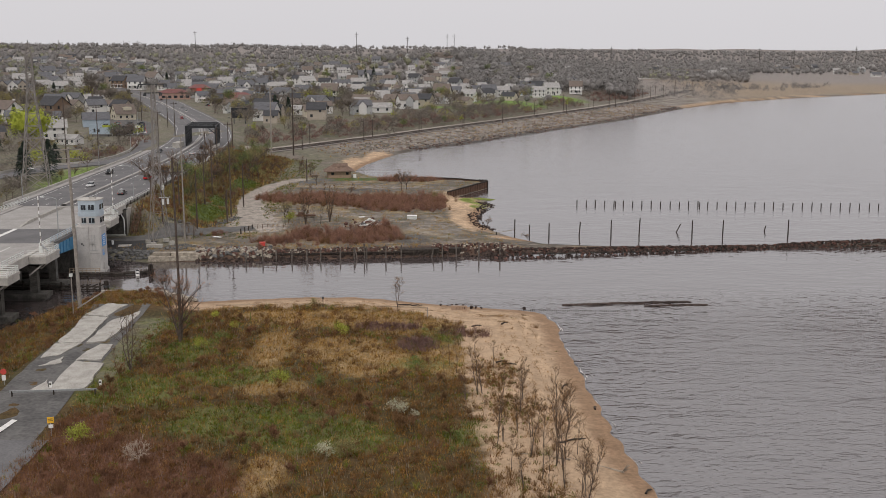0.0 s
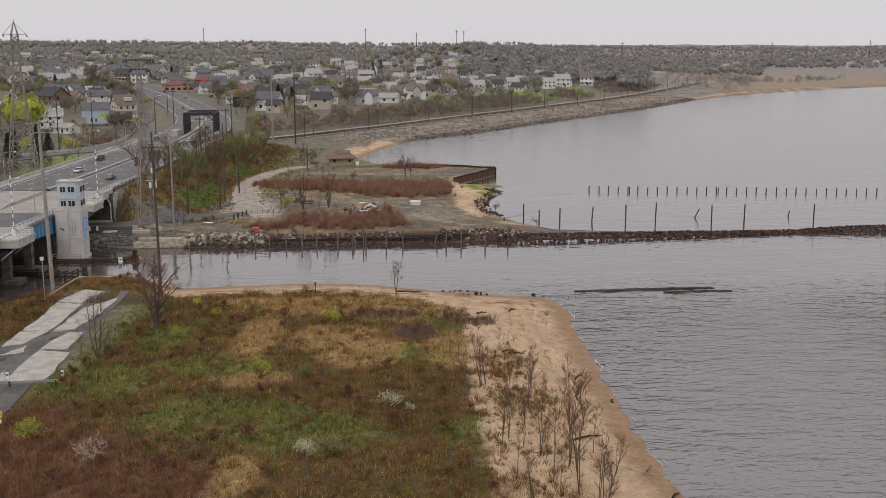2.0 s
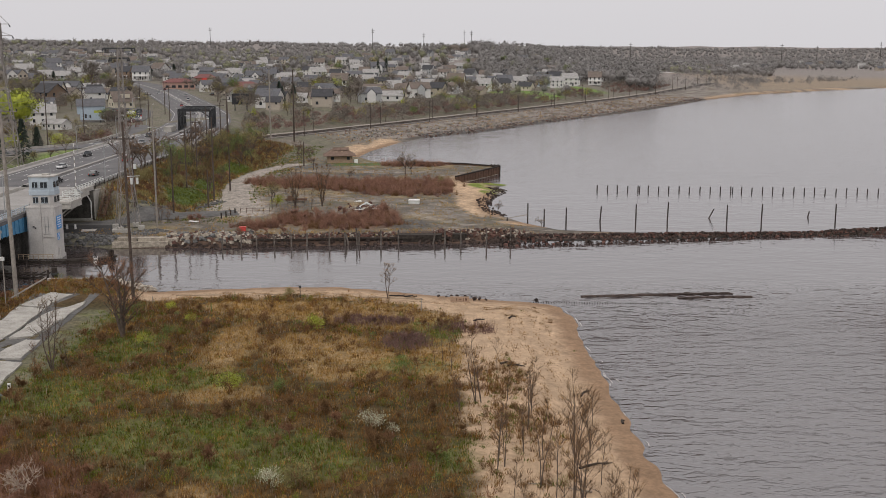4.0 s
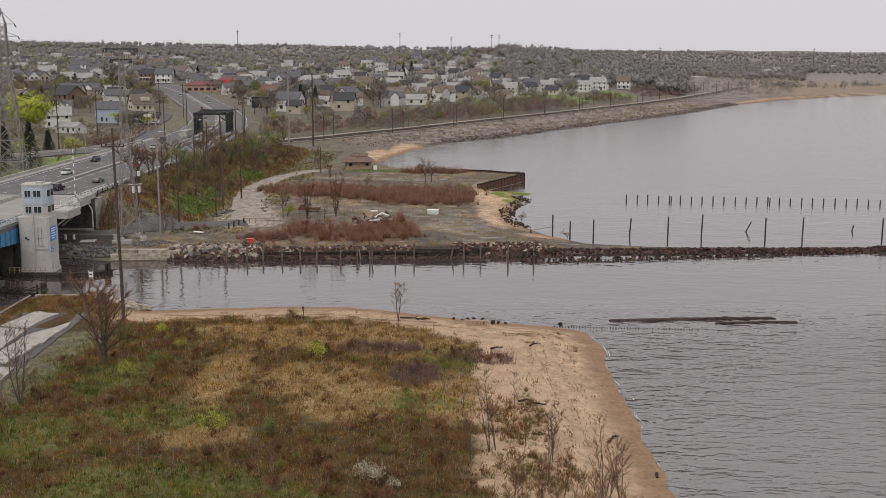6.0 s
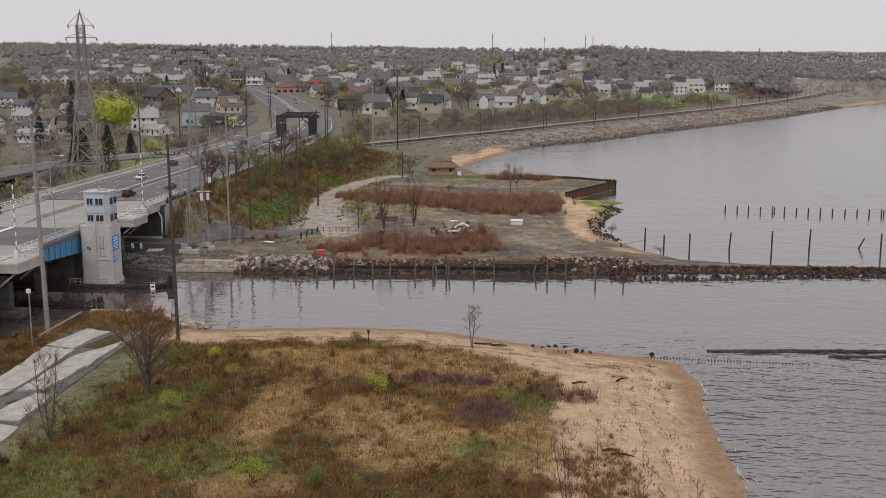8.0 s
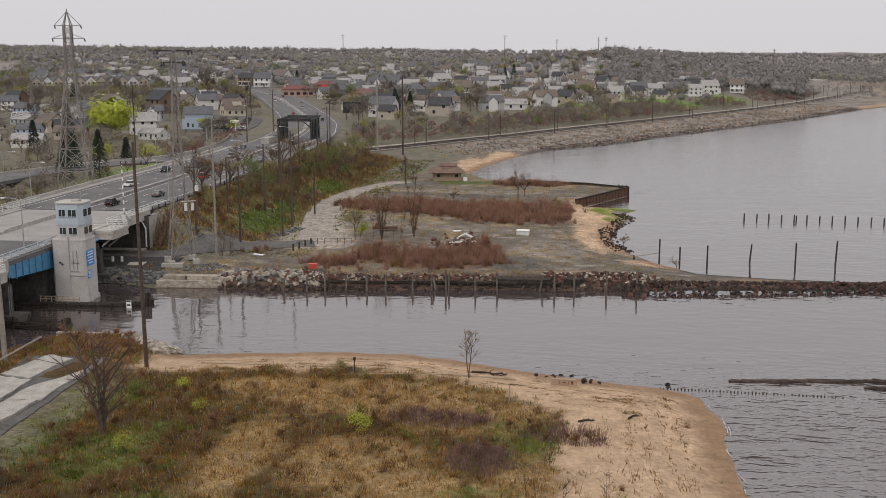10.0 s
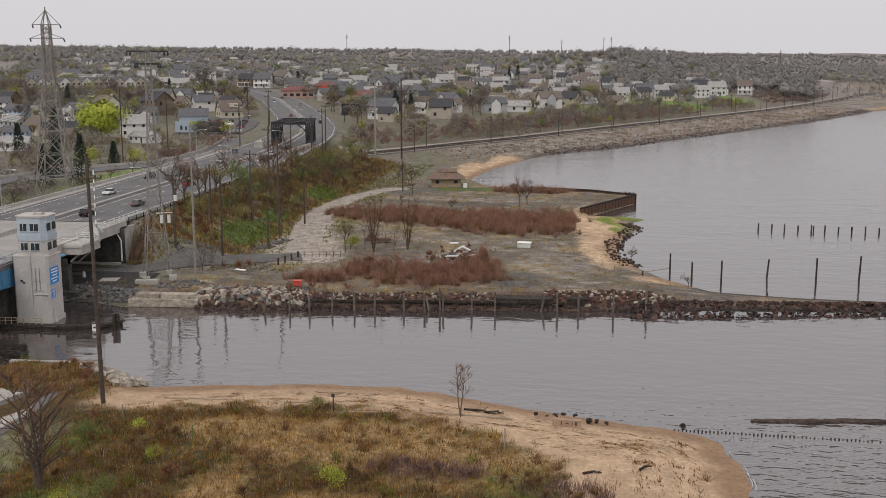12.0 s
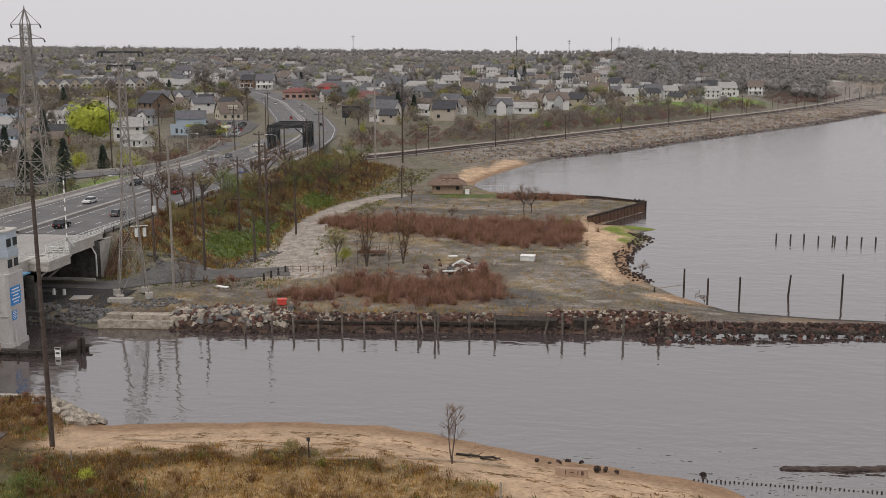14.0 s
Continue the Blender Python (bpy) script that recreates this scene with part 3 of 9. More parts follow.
def ground_colour(x, y):
    ds, dn, z = zones(x, y)
    n1, n2 = waves(x, y, 6, 41), waves(x, y, 23, 42)
    c = np.zeros((*x.shape, 3)) + np.array((0.09, 0.054, 0.022))
    c = blend(c, (0.055, 0.046, 0.018), 0.5 + 0.5 * n2)
    c = blend(c, (0.29, 0.20, 0.10), z["clear"] * (0.8 + 0.2 * n1))
    c = blend(c, (0.12, 0.14, 0.045), z["green"] * 0.6)
    c = blend(c, (0.15, 0.075, 0.055), z["red"] * 0.8)
    verge_s = smooth(-48, -51, x + 1.5 * n1) * smooth(-60, -57, x) * smooth(163, 172, y) * smooth(214, 206, y)
    c = blend(c, (0.135, 0.125, 0.085), 0.85 * verge_s * smooth(-0.9, 0.2, n1))
    c = blend(c, (0.14, 0.095, 0.05), smooth(221, 225, y) * smooth(-50, -53, x) * smooth(-71, -68, x))
    sand = np.array((0.44, 0.315, 0.207))
    # north side
    spit = np.zeros((*x.shape, 3)) + np.array((0.155, 0.13, 0.104))
    spit = blend(spit, (0.11, 0.099, 0.085), 0.5 + 0.6 * n1)
    spit = blend(spit, (0.24, 0.185, 0.11), smooth(0.05, 0.7, n2) * 0.75)
    spit = blend(spit, (0.10, 0.092, 0.05), smooth(0.25, 0.8, waves(x, y, 13, 44)) * 0.7)
    spit = blend(spit, (0.27, 0.24, 0.205), smooth(0.45, 0.8, waves(x * 0.5, y, 8, 45)) * 0.7)
    spit = blend(spit, (0.085, 0.08, 0.076), 0.85 * spots(x, y, [(-4, 300, 5, 8), (-28, 400, 20, 4)]))
    spit = blend(spit, (0.14, 0.085, 0.06), z["brush"])
    spit = blend(spit, (0.15, 0.10, 0.08), smooth(7, 3, dn) * smooth(300, 290, y) * smooth(-45, -40, x))
    spit = blend(spit, (0.05, 0.045, 0.04), smooth(2.6, 1.2, dn) * smooth(330, 300, y))
    spit = blend(spit, (0.10, 0.062, 0.045), 0.8 * smooth(9, 5, dn) * smooth(296, 290, y) * (x < 22))
    land = np.zeros((*x.shape, 3)) + np.array((0.165, 0.142, 0.118))
    land = blend(land, (0.13, 0.128, 0.085), 0.5 + 0.5 * n2)
    # forest floor, paled with distance so that its colour carries the haze
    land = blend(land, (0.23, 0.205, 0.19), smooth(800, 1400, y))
    mix = np.clip(smooth(-74, -62, x) * smooth(470, 430, y), 0, 1)
    road_half = np.interp(y, [318, 345, 380, 420], [9.0, 6.0, 4.2, 3.6])
    gravel = smooth(road_half + 1.2, road_half - 1.0, np.abs(line_side(x, y, TRACK)) + 0.9 * n1) * (x > -75)
    spit = blend(spit, (0.30, 0.265, 0.23), gravel)
    spit = blend(spit, (0.235, 0.21, 0.185), 0.8 * spots(x, y, [(-22, 410, 26, 5), (4, 318, 9, 12), (-26, 341, 22, 5)]) * smooth(-0.5, 0.4, n1))
    mix = np.maximum(mix, gravel)
    shore = smooth(500, 560, y) * smooth(35, 12, dn)
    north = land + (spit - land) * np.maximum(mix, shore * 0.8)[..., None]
    shelf = smooth(540, 590, y) * smooth(-4, -7, line_side(x, y, RAIL_LINE)) * (x < 300)
    north = blend(north, (0.235, 0.21, 0.188), 0.85 * shelf)
    north = blend(north, (0.10, 0.082, 0.06), shelf * smooth(0.0, 0.6, waves(x, y, 15, 48)))
    north = blend(north, (0.27, 0.238, 0.205), shelf * smooth(0.3, 0.8, waves(x, y, 24, 49)) * 0.8)
    north = blend(north, (0.075, 0.064, 0.054), 0.8 * shelf * smooth(7, 3, dn))
    north = blend(north, (0.075, 0.11, 0.03), z["slope"] * 0.9)
    inland = line_side(x, y, RAIL_LINE)
    lawn = spots(x, y, [(75, 905, 46, 26), (150, 985, 40, 22), (12, 826, 30, 12), (128, 1006, 30, 14)]) * smooth(24, 34, inland)
    north = blend(north, (0.15, 0.23, 0.05), lawn)
    verge = spots(x, y, [(-128, 395, 9, 26), (-121.5, 415, 4, 18)])
    north = blend(north, (0.15, 0.21, 0.05), verge)
    north = blend(north, (0.26, 0.205, 0.15), smooth(250, 420, x) * smooth(1060, 1160, y) * smooth(2100, 1700, y + 0.3 * x) * smooth(4, 30, dn))
    north = blend(north, sand, np.maximum(z["sand_n"], z["sand_far"]))
    north = blend(north, (0.15, 0.19, 0.03), z["algae"])
    c = np.where((ds > dn)[..., None], c, north)
    c = blend(c, sand * (0.93 + 0.05 * n1[..., None] + 0.12 * waves(ds * 3.2 + 0.15 * y, 0.12 * y + 0.1 * x, 6, 47)[..., None]), z["sand_s"])
    wet = z["wet"] * np.maximum(z["sand_s"], np.maximum(z["sand_n"], z["sand_far"]))
    c = blend(c, (0.255, 0.165, 0.102), wet)
    c = blend(c, (0.06, 0.05, 0.04), smooth(-0.3, -2.0, np.maximum(ds, dn)))
    return c


def steps(*runs):
    out = [runs[0][0]]
    for a, b, s in runs:
        n = max(1, round((b - a) / s))
        out += [a + (b - a) * (k + 1) / n for k in range(n)]
    return np.array(out)


def ground_material():
    mt = bpy.data.materials.new("ground_cover")
    mt.use_nodes = True
    nt = mt.node_tree
    b = nt.nodes["Principled BSDF"]
    b.inputs["Roughness"].default_value, b.inputs["Specular IOR Level"].default_value = 0.92, 0.2
    at, geo = nt.nodes.new("ShaderNodeAttribute"), nt.nodes.new("ShaderNodeNewGeometry")
    at.attribute_name = "cover"
    last = at.outputs["Color"]
    heights = []
    for s, lo, hi in ((0.35, 0.72, 1.28), (1.7, 0.62, 1.38), (7.0, 0.75, 1.25)):
        n, mr, hs = nt.nodes.new("ShaderNodeTexNoise"), nt.nodes.new("ShaderNodeMapRange"), nt.nodes.new("ShaderNodeHueSaturation")
        n.inputs["Scale"].default_value, n.inputs["Detail"].default_value = s, 5
        nt.links.new(geo.outputs["Position"], n.inputs["Vector"])
        mr.inputs["From Min"].default_value, mr.inputs["From Max"].default_value = 0.3, 0.7
        mr.inputs["To Min"].default_value, mr.inputs["To Max"].default_value = lo, hi
        nt.links.new(n.outputs[0], mr.inputs["Value"])
        mx = nt.nodes.new("ShaderNodeMix")
        mx.inputs["A"].default_value = 1.0
        nt.links.new(at.outputs["Alpha"], mx.inputs["Factor"])
        nt.links.new(mr.outputs[0], mx.inputs["B"])
        nt.links.new(mx.outputs["Result"], hs.inputs["Value"])
        nt.links.new(last, hs.inputs["Color"])
        last = hs.outputs[0]
        heights.append(n.outputs[0])
    nt.links.new(last, b.inputs["Base Color"])
    bm = nt.nodes.new("ShaderNodeBump")
    bm.inputs["Strength"].default_value, bm.inputs["Distance"].default_value = 0.5, 0.12
    nt.links.new(heights[1], bm.inputs["Height"])
    nt.links.new(bm.outputs[0], b.inputs["Normal"])
    return mt


def make_ground():
    xs = steps((-4500, -900, 120), (-900, -320, 20), (-320, -130, 4), (-130, 40, 1.1), (40, 140, 2.5), (140, 420, 9), (420, 1000, 40), (1000, 4500, 140))
    ys = steps((-500, 90, 30), (90, 320, 1.1), (320, 470, 1.8), (470, 700, 3.2), (700, 1150, 8), (1150, 2000, 20), (2000, 4400, 60), (4400, 4900, 250))
    x, y = np.meshgrid(xs, ys)
    z = terrain(x, y)
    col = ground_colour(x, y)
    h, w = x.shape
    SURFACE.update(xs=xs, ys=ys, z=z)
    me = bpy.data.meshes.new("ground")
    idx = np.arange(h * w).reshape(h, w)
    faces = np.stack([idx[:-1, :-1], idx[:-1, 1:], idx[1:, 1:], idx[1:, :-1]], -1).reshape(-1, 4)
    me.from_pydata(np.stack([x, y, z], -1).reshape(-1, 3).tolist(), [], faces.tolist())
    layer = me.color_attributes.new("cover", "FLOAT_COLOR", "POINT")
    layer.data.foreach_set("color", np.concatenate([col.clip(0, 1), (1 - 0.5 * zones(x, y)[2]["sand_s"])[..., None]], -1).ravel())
    me.materials.append(ground_material())
    me.polygons.foreach_set("use_smooth", [True] * len(me.polygons))
    me.update()
    return tagged(new("ground", me), "sandy and weedy coastal ground rising to low wooded hills", "ground", kind="structure")


SURFACE = {}
make_ground()


def level(x, y):
    """Height of the ground sheet at a place."""
    xs, ys, z = SURFACE["xs"], SURFACE["ys"], SURFACE["z"]
    i = min(max(int(np.searchsorted(xs, x)) - 1, 0), len(xs) - 2)
    j = min(max(int(np.searchsorted(ys, y)) - 1, 0), len(ys) - 2)
    u, v = (x - xs[i]) / (xs[i + 1] - xs[i]), (y - ys[j]) / (ys[j + 1] - ys[j])
    return float((z[j, i] * (1 - u) + z[j, i + 1] * u) * (1 - v) + (z[j + 1, i] * (1 - u) + z[j + 1, i + 1] * u) * v)


def make_water():
    mt = bpy.data.materials.new("bay_water")
    mt.use_nodes = True
    nt = mt.node_tree
    b = nt.nodes["Principled BSDF"]
    b.inputs["Base Color"].default_value = (0.062, 0.05, 0.049, 1)
    b.inputs["Roughness"].default_value, b.inputs["IOR"].default_value = 0.04, 2.9
    geo = nt.nodes.new("ShaderNodeNewGeometry")
    # the sheltered channel is calmer than the open bay
    sep, calm = nt.nodes.new("ShaderNodeSeparateXYZ"), nt.nodes.new("ShaderNodeMapRange")
    nt.links.new(geo.outputs["Position"], sep.inputs[0])
    nt.links.new(sep.outputs["X"], calm.inputs["Value"])
    calm.inputs["From Min"].default_value, calm.inputs["From Max"].default_value = -72, 110
    calm.interpolation_type = "SMOOTHSTEP"
    calm.inputs["To Min"].default_value, calm.inputs["To Max"].default_value = 0.5, 1.0
    lee, both = nt.nodes.new("ShaderNodeMapRange"), nt.nodes.new("ShaderNodeMath")
    nt.links.new(sep.outputs["Y"], lee.inputs["Value"])
    lee.inputs["From Min"].default_value, lee.inputs["From Max"].default_value = 204, 246
    lee.inputs["To Min"].default_value, lee.inputs["To Max"].default_value = 1.0, 0.15
    both.operation = "MULTIPLY"
    gloss = nt.nodes.new("ShaderNodeMapRange")
    nt.links.new(sep.outputs["Y"], gloss.inputs["Value"])
    gloss.inputs["From Min"].default_value, gloss.inputs["From Max"].default_value = 270, 420
    gloss.inputs["To Min"].default_value, gloss.inputs["To Max"].default_value = 0.05, 0.13
    nt.links.new(gloss.outputs[0], b.inputs["Roughness"])
    nt.links.new(calm.outputs[0], both.inputs[0])
    nt.links.new(lee.outputs[0], both.inputs[1])
    fine = nt.nodes.new("ShaderNodeMath")
    fine.operation = "MULTIPLY"
    nt.links.new(both.outputs[0], fine.inputs[0])
    nt.links.new(both.outputs[0], fine.inputs[1])
    last = None
    for size, stretch, turn, dist, strength in ((3.2, 0.6, 14, 0.09, 1.0), (1.5, 0.55, 20, 0.34, 1.0), (0.75, 0.55, 8, 0.46, 1.0), (0.36, 0.5, 26, 0.7, 1.0), (0.11, 0.5, -14, 1.3, 0.9)):
        mp, n, bm, k = nt.nodes.new("ShaderNodeMapping"), nt.nodes.new("ShaderNodeTexNoise"), nt.nodes.new("ShaderNodeBump"), nt.nodes.new("ShaderNodeMath")
        mp.inputs["Rotation"].default_value = (0, 0, radians(turn))
        mp.inputs["Scale"].default_value = (stretch, 1, 1)
        nt.links.new(geo.outputs["Position"], mp.inputs["Vector"])
        n.inputs["Scale"].default_value, n.inputs["Detail"].default_value = size, 2
        nt.links.new(mp.outputs[0], n.inputs["Vector"])
        k.operation = "MULTIPLY"
        k.inputs[1].default_value = strength
        nt.links.new((fine if size > 1 else both).outputs[0], k.inputs[0])
        nt.links.new(k.outputs[0], bm.inputs["Strength"])
        bm.inputs["Distance"].default_value = dist
        nt.links.new(n.outputs[0], bm.inputs["Height"])
        if last:
            nt.links.new(last, bm.inputs["Normal"])
        last = bm.outputs[0]
    nt.links.new(last, b.inputs["Normal"])
    s = Shape().add([(-4500, -500, 0), (4500, -500, 0), (4500, 3000, 0), (-4500, 3000, 0)], [(0, 1, 2, 3)])
    solid("water", s, mt, "grey-brown rippled bay and channel water", "water", kind="structure")


make_water()


def ribbon(name, line, half_left, half_right, mat, lift, label, category, zf=None, parent=None, thick=0.0):
    """A strip along a plan line, laid on the ground or at given heights."""
    s = Shape()
    pts = [Vector(p) for p in line]
    left, right = [], []
    for i, p in enumerate(pts):
        d = (pts[min(i + 1, len(pts) - 1)] - pts[max(i - 1, 0)]).normalized()
        nrm = Vector((-d.y, d.x))
        for off, store in ((half_left, left), (-half_right, right)):
            q = p + nrm * off
            store.append((q.x, q.y, (zf(q.x, q.y) if zf else level(q.x, q.y)) + lift))
    n = len(pts)
    fs = [(i, n + i, n + i + 1, i + 1) for i in range(n - 1)]
    s.add(left + right, fs)
    if thick:
        low = [(x, y, z - thick) for x, y, z in left + right]
        k = len(s.v)
        s.v += low
        s.f += [(k + i, k + i + 1, k + n + i + 1, k + n + i) for i in range(n - 1)]
        s.f += [(i, i + 1, k + i + 1, k + i) for i in range(n - 1)] + [(n + i + 1, n + i, k + n + i, k + n + i + 1) for i in range(n - 1)]
    if parent:
        return part(name, s, mat, parent, label)
    return solid(name, s, mat, label, category, kind="structure")


def along(f, a, b, step):
    n = max(2, round((b - a) / step))
    return [(float(f(a + (b - a) * k / n)), a + (b - a) * k / n) for k in range(n + 1)]


def dense(line, step):
    out = []
    for (ax, ay), (bx, by) in zip(line, line[1:]):
        n = max(1, round(math.hypot(bx - ax, by - ay) / step))
        out += [(ax + (bx - ax) * k / n, ay + (by - ay) * k / n) for k in range(n)]
    return out + [line[-1]]


hz = lambda x, y: float(road_z(y))
# highway on the embankment, then the street up the hill
road = thing("road", "divided grey asphalt highway with pale kerbs and white markings", "road", kind="structure")
ribbon("carriageway", along(road_x, 308, 1160, 8), 15.2, 15.2, M["asphalt"], 0.0, "", "road", hz, road)
ribbon("sidewalk", [(x - 16.4, y) for x, y in along(road_x, 308, 480, 8)], 1.2, 1.2, M["deck_light"], 0.16, "", "kerb", hz, road, 0.3)
ribbon("sidewalk", [(x + 15.9, y) for x, y in along(road_x, 308, 480, 8)], 0.7, 0.7, M["deck_light"], 0.16, "", "kerb", hz, road, 0.3)
ribbon("median", [(x - 0.6, y) for x, y in along(road_x, 308, 1040, 8)], 0.55, 0.55, M["deck_light"], 0.45, "", "kerb", hz, road, 0.5)
for off in (-14.2, 14.2, -1.9, 1.3):
    ribbon("edge_line", [(x + off, y) for x, y in along(road_x, 308, 900, 8)], 0.09, 0.09, M["paint_white"], 0.012, "", "marking", hz, road)
dash = Shape()
for off in (-10.3, -6.2, 5.4, 9.8):
    y = 309.0
    while y < 860:
        x, x2 = float(road_x(y)) + off, float(road_x(y + 3)) + off
        dash.add([(x - 0.08, y, hz(0, y) + 0.012), (x + 0.08, y, hz(0, y) + 0.012), (x2 + 0.08, y + 3, hz(0, y + 3) + 0.012), (x2 - 0.08, y + 3, hz(0, y + 3) + 0.012)], [(0, 1, 2, 3)])
        y += 12
part("lane_dashes", dash, M["paint_white"], road)

# slip road west of the highway
RAMP = dense(RAMP_LINE, 5)
ribbon("slip_road", RAMP, 5, 5, M["asphalt"], 0.0, "curving asphalt slip road with pale kerb", "road", lambda x, y: float(np.interp(y, [255, 340, 380, 440, 460], [6.0, 8.6, 9.4, 9.5, 9.62])), None, 1.0)

# railway
RAILS = dense(RAIL_LINE[1:-2], 6)
ribbon("railway_bed", RAILS, 5.5, 5.5, M["ballast"], 0.5, "stone ballast bed of the double railway line", "railway", None, None, 1.2)
ribbon("service_path", dense(RAIL_LINE[3:-3], 6), 11.0, -6.6, M["gravel"], 0.45, "pale gravel service path beside the railway", "path")
railway = thing("railway_track", "double railway track with rusty rails on dark sleepers", "railway", kind="structure")
for off in (-3.0, -1.55, 1.55, 3.0):
    pts = RAILS
    s = Shape()
    for i in range(len(pts) - 1):
        a, b = Vector(pts[i]), Vector(pts[i + 1])
        nrm = Vector((-(b - a).y, (b - a).x)).normalized() * off
        a, b = a + nrm, b + nrm
        s.beam((a.x, a.y, level(a.x, a.y) + 0.72), (b.x, b.y, level(b.x, b.y) + 0.72), 0.16, 0.18)
    part("rail", s, M["railsteel"], railway)
for off in (-2.28, 2.28):
    s = Shape()
    for i in range(len(RAILS) - 1):
        a, b = Vector(RAILS[i]), Vector(RAILS[i + 1])
        d = (b - a)
        nrm = Vector((-d.y, d.x)).normalized()
        for k in range(6):
            c = a + d * (k / 6) + nrm * off
            s.beam((c.x - nrm.x * 1.25, c.y - nrm.y * 1.25, level(c.x, c.y) + 0.57), (c.x + nrm.x * 1.25, c.y + nrm.y * 1.25, level(c.x, c.y) + 0.57), 0.25, 0.14)
    tagged(part("sleepers", s, M["dark_steel"], railway), kind="stuff")


# ---- the bascule bridge ----
bridge = thing("bascule_bridge", "concrete and blue steel bascule bridge with pale railings over the channel", "bridge")
BX, BW = -101.5, 31.0
part("deck", Shape().box((BX, 170, 9.6), (BW, 155, 0.8)), M["deck_light"], bridge, "pale concrete approach deck")
part("deck", Shape().box((BX, 288.5, 9.6), (BW, 41, 0.8)), M["deck_light"], bridge, "pale concrete approach deck")
part("bascule_leaf", Shape().box((BX, 257.8, 9.58), (BW, 20.4, 0.8)), M["asphalt"], bridge, "dark steel-grid lifting span")
part("median_barrier", Shape().box((-102.1, 190, 10.35), (0.6, 112, 0.8), top=0.6).box((-102.1, 289, 10.35), (0.6, 38, 0.8), top=0.6), M["concrete"], bridge)
part("lane_line", Shape().box((-102.1, 257.8, 10.0), (1.1, 20.4, 0.06)), M["paint_white"], bridge)
part("lane_dashes", Shape().box((-94, 205, 10.006), (0.18, 76, 0.02)).box((-109.5, 205, 10.006), (0.18, 76, 0.02)).box((-88.6, 205, 10.006), (0.15, 84, 0.02)), M["paint_white"], bridge)
for x, sg in ((-86.2, 1), (-116.8, -1)):
    part("fascia", Shape().box((x, 170, 9.3), (0.9, 155, 2.0)), M["precast"], bridge)
    part("fascia", Shape().box((x, 288.8, 9.3), (0.9, 41, 2.0)), M["precast"], bridge)
    part("walkway_kerb", Shape().box((x - sg * 1.3, 213, 10.1), (1.7, 190, 0.22)), M["deck_light"], bridge)
# girders, piers and abutment take the concrete with under-deck shade in its colour
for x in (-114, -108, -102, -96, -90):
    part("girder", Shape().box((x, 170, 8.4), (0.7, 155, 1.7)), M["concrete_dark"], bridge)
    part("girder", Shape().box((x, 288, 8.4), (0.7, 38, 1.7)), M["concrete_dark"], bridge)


def blue_girder(x):
    g = part("bascule_girder", Shape().add(
        [(x - 0.3, 246.8, 7.0), (x - 0.3, 268, 5.6), (x - 0.3, 268, 9.4), (x - 0.3, 246.8, 9.4), (x + 0.3, 246.8, 7.0), (x + 0.3, 268, 5.6), (x + 0.3, 268, 9.4), (x + 0.3, 246.8, 9.4)],
        [(0, 1, 2, 3), (7, 6, 5, 4), (0, 4, 5, 1), (1, 5, 6, 2), (2, 6, 7, 3), (3, 7, 4, 0)]), M["blue_steel"], bridge, "blue plate girder with stiffeners")
    for k in range(9):
        y = 248 + k * 2.3
        part("stiffener", Shape().box((x + 0.4, y, 7.95 - 0.03 * k), (0.2, 0.18, 2.7 + 0.05 * k)), M["blue_steel"], g)


for x in (-86.4, -95, -108, -116.6):
    blue_girder(x)

# railing panels, one mesh for all
panel = Shape()
panel.box((0, 0, 0.62), (0.16, 0.22, 1.25))
for z in (0.35, 0.72, 1.15):
    panel.box((0, 1.2, z), (0.10, 2.4, 0.12))
pale_panel, blue_panel = panel.mesh("railing_panel", M["rail_paint"]), panel.mesh("railing_panel_blue", M["blue_cab"])
for x in (-86.2, -116.8):
    for k in range(87):
        y = 110 + 2.4 * k
        if x > -90 and 231 < y + 1.2 < 240.5 or x > -90 and 209 < y + 1.2 < 216 or x > -90 and 280.4 < y + 1.2 < 288.4:
            continue
        ob = part("railing_panel", blue_panel if 245 < y < 264 else pale_panel, None, bridge, "pale blue railing panel" if 245 < y < 264 else "")
        ob.location = (x, y, 10.3)


def balcony(y0, y1, x0=-86.0, x1=-82.2):
    """Gate platform that juts out beside the deck."""
    b = part("gate_platform", Shape().box(((x0 + x1) / 2, (y0 + y1) / 2, 9.75), (x1 - x0 + 0.6, y1 - y0 + 0.6, 0.5)).box(((x0 + x1) / 2, (y0 + y1) / 2, 8.9), (x1 - x0 + 0.3, y1 - y0 + 0.3, 1.3)), M["precast"], bridge, "cantilevered concrete gate platform")
    for z in (10.35, 10.75, 11.2):
        part("rail_bar", Shape().box((x1, (y0 + y1) / 2, z), (0.1, y1 - y0, 0.1)).box(((x0 + x1) / 2, y0, z), (x1 - x0, 0.1, 0.1)).box(((x0 + x1) / 2, y1, z), (x1 - x0, 0.1, 0.1)), M["rail_paint"], b)
    for k in range(5):
        part("rail_post", Shape().box((x1, y0 + (y1 - y0) * k / 4, 10.6), (0.14, 0.14, 1.3)), M["rail_paint"], b)
    for y in (y0 + 0.6, y1 - 0.6):
        part("brace", Shape().beam((x1 - 0.6, y, 8.3), (x0 - 0.2, y, 5.6), 0.25, 0.3), M["precast"], b)
    return b


balcony(231.5, 240), balcony(209.5, 215.5), balcony(280.8, 288.2)


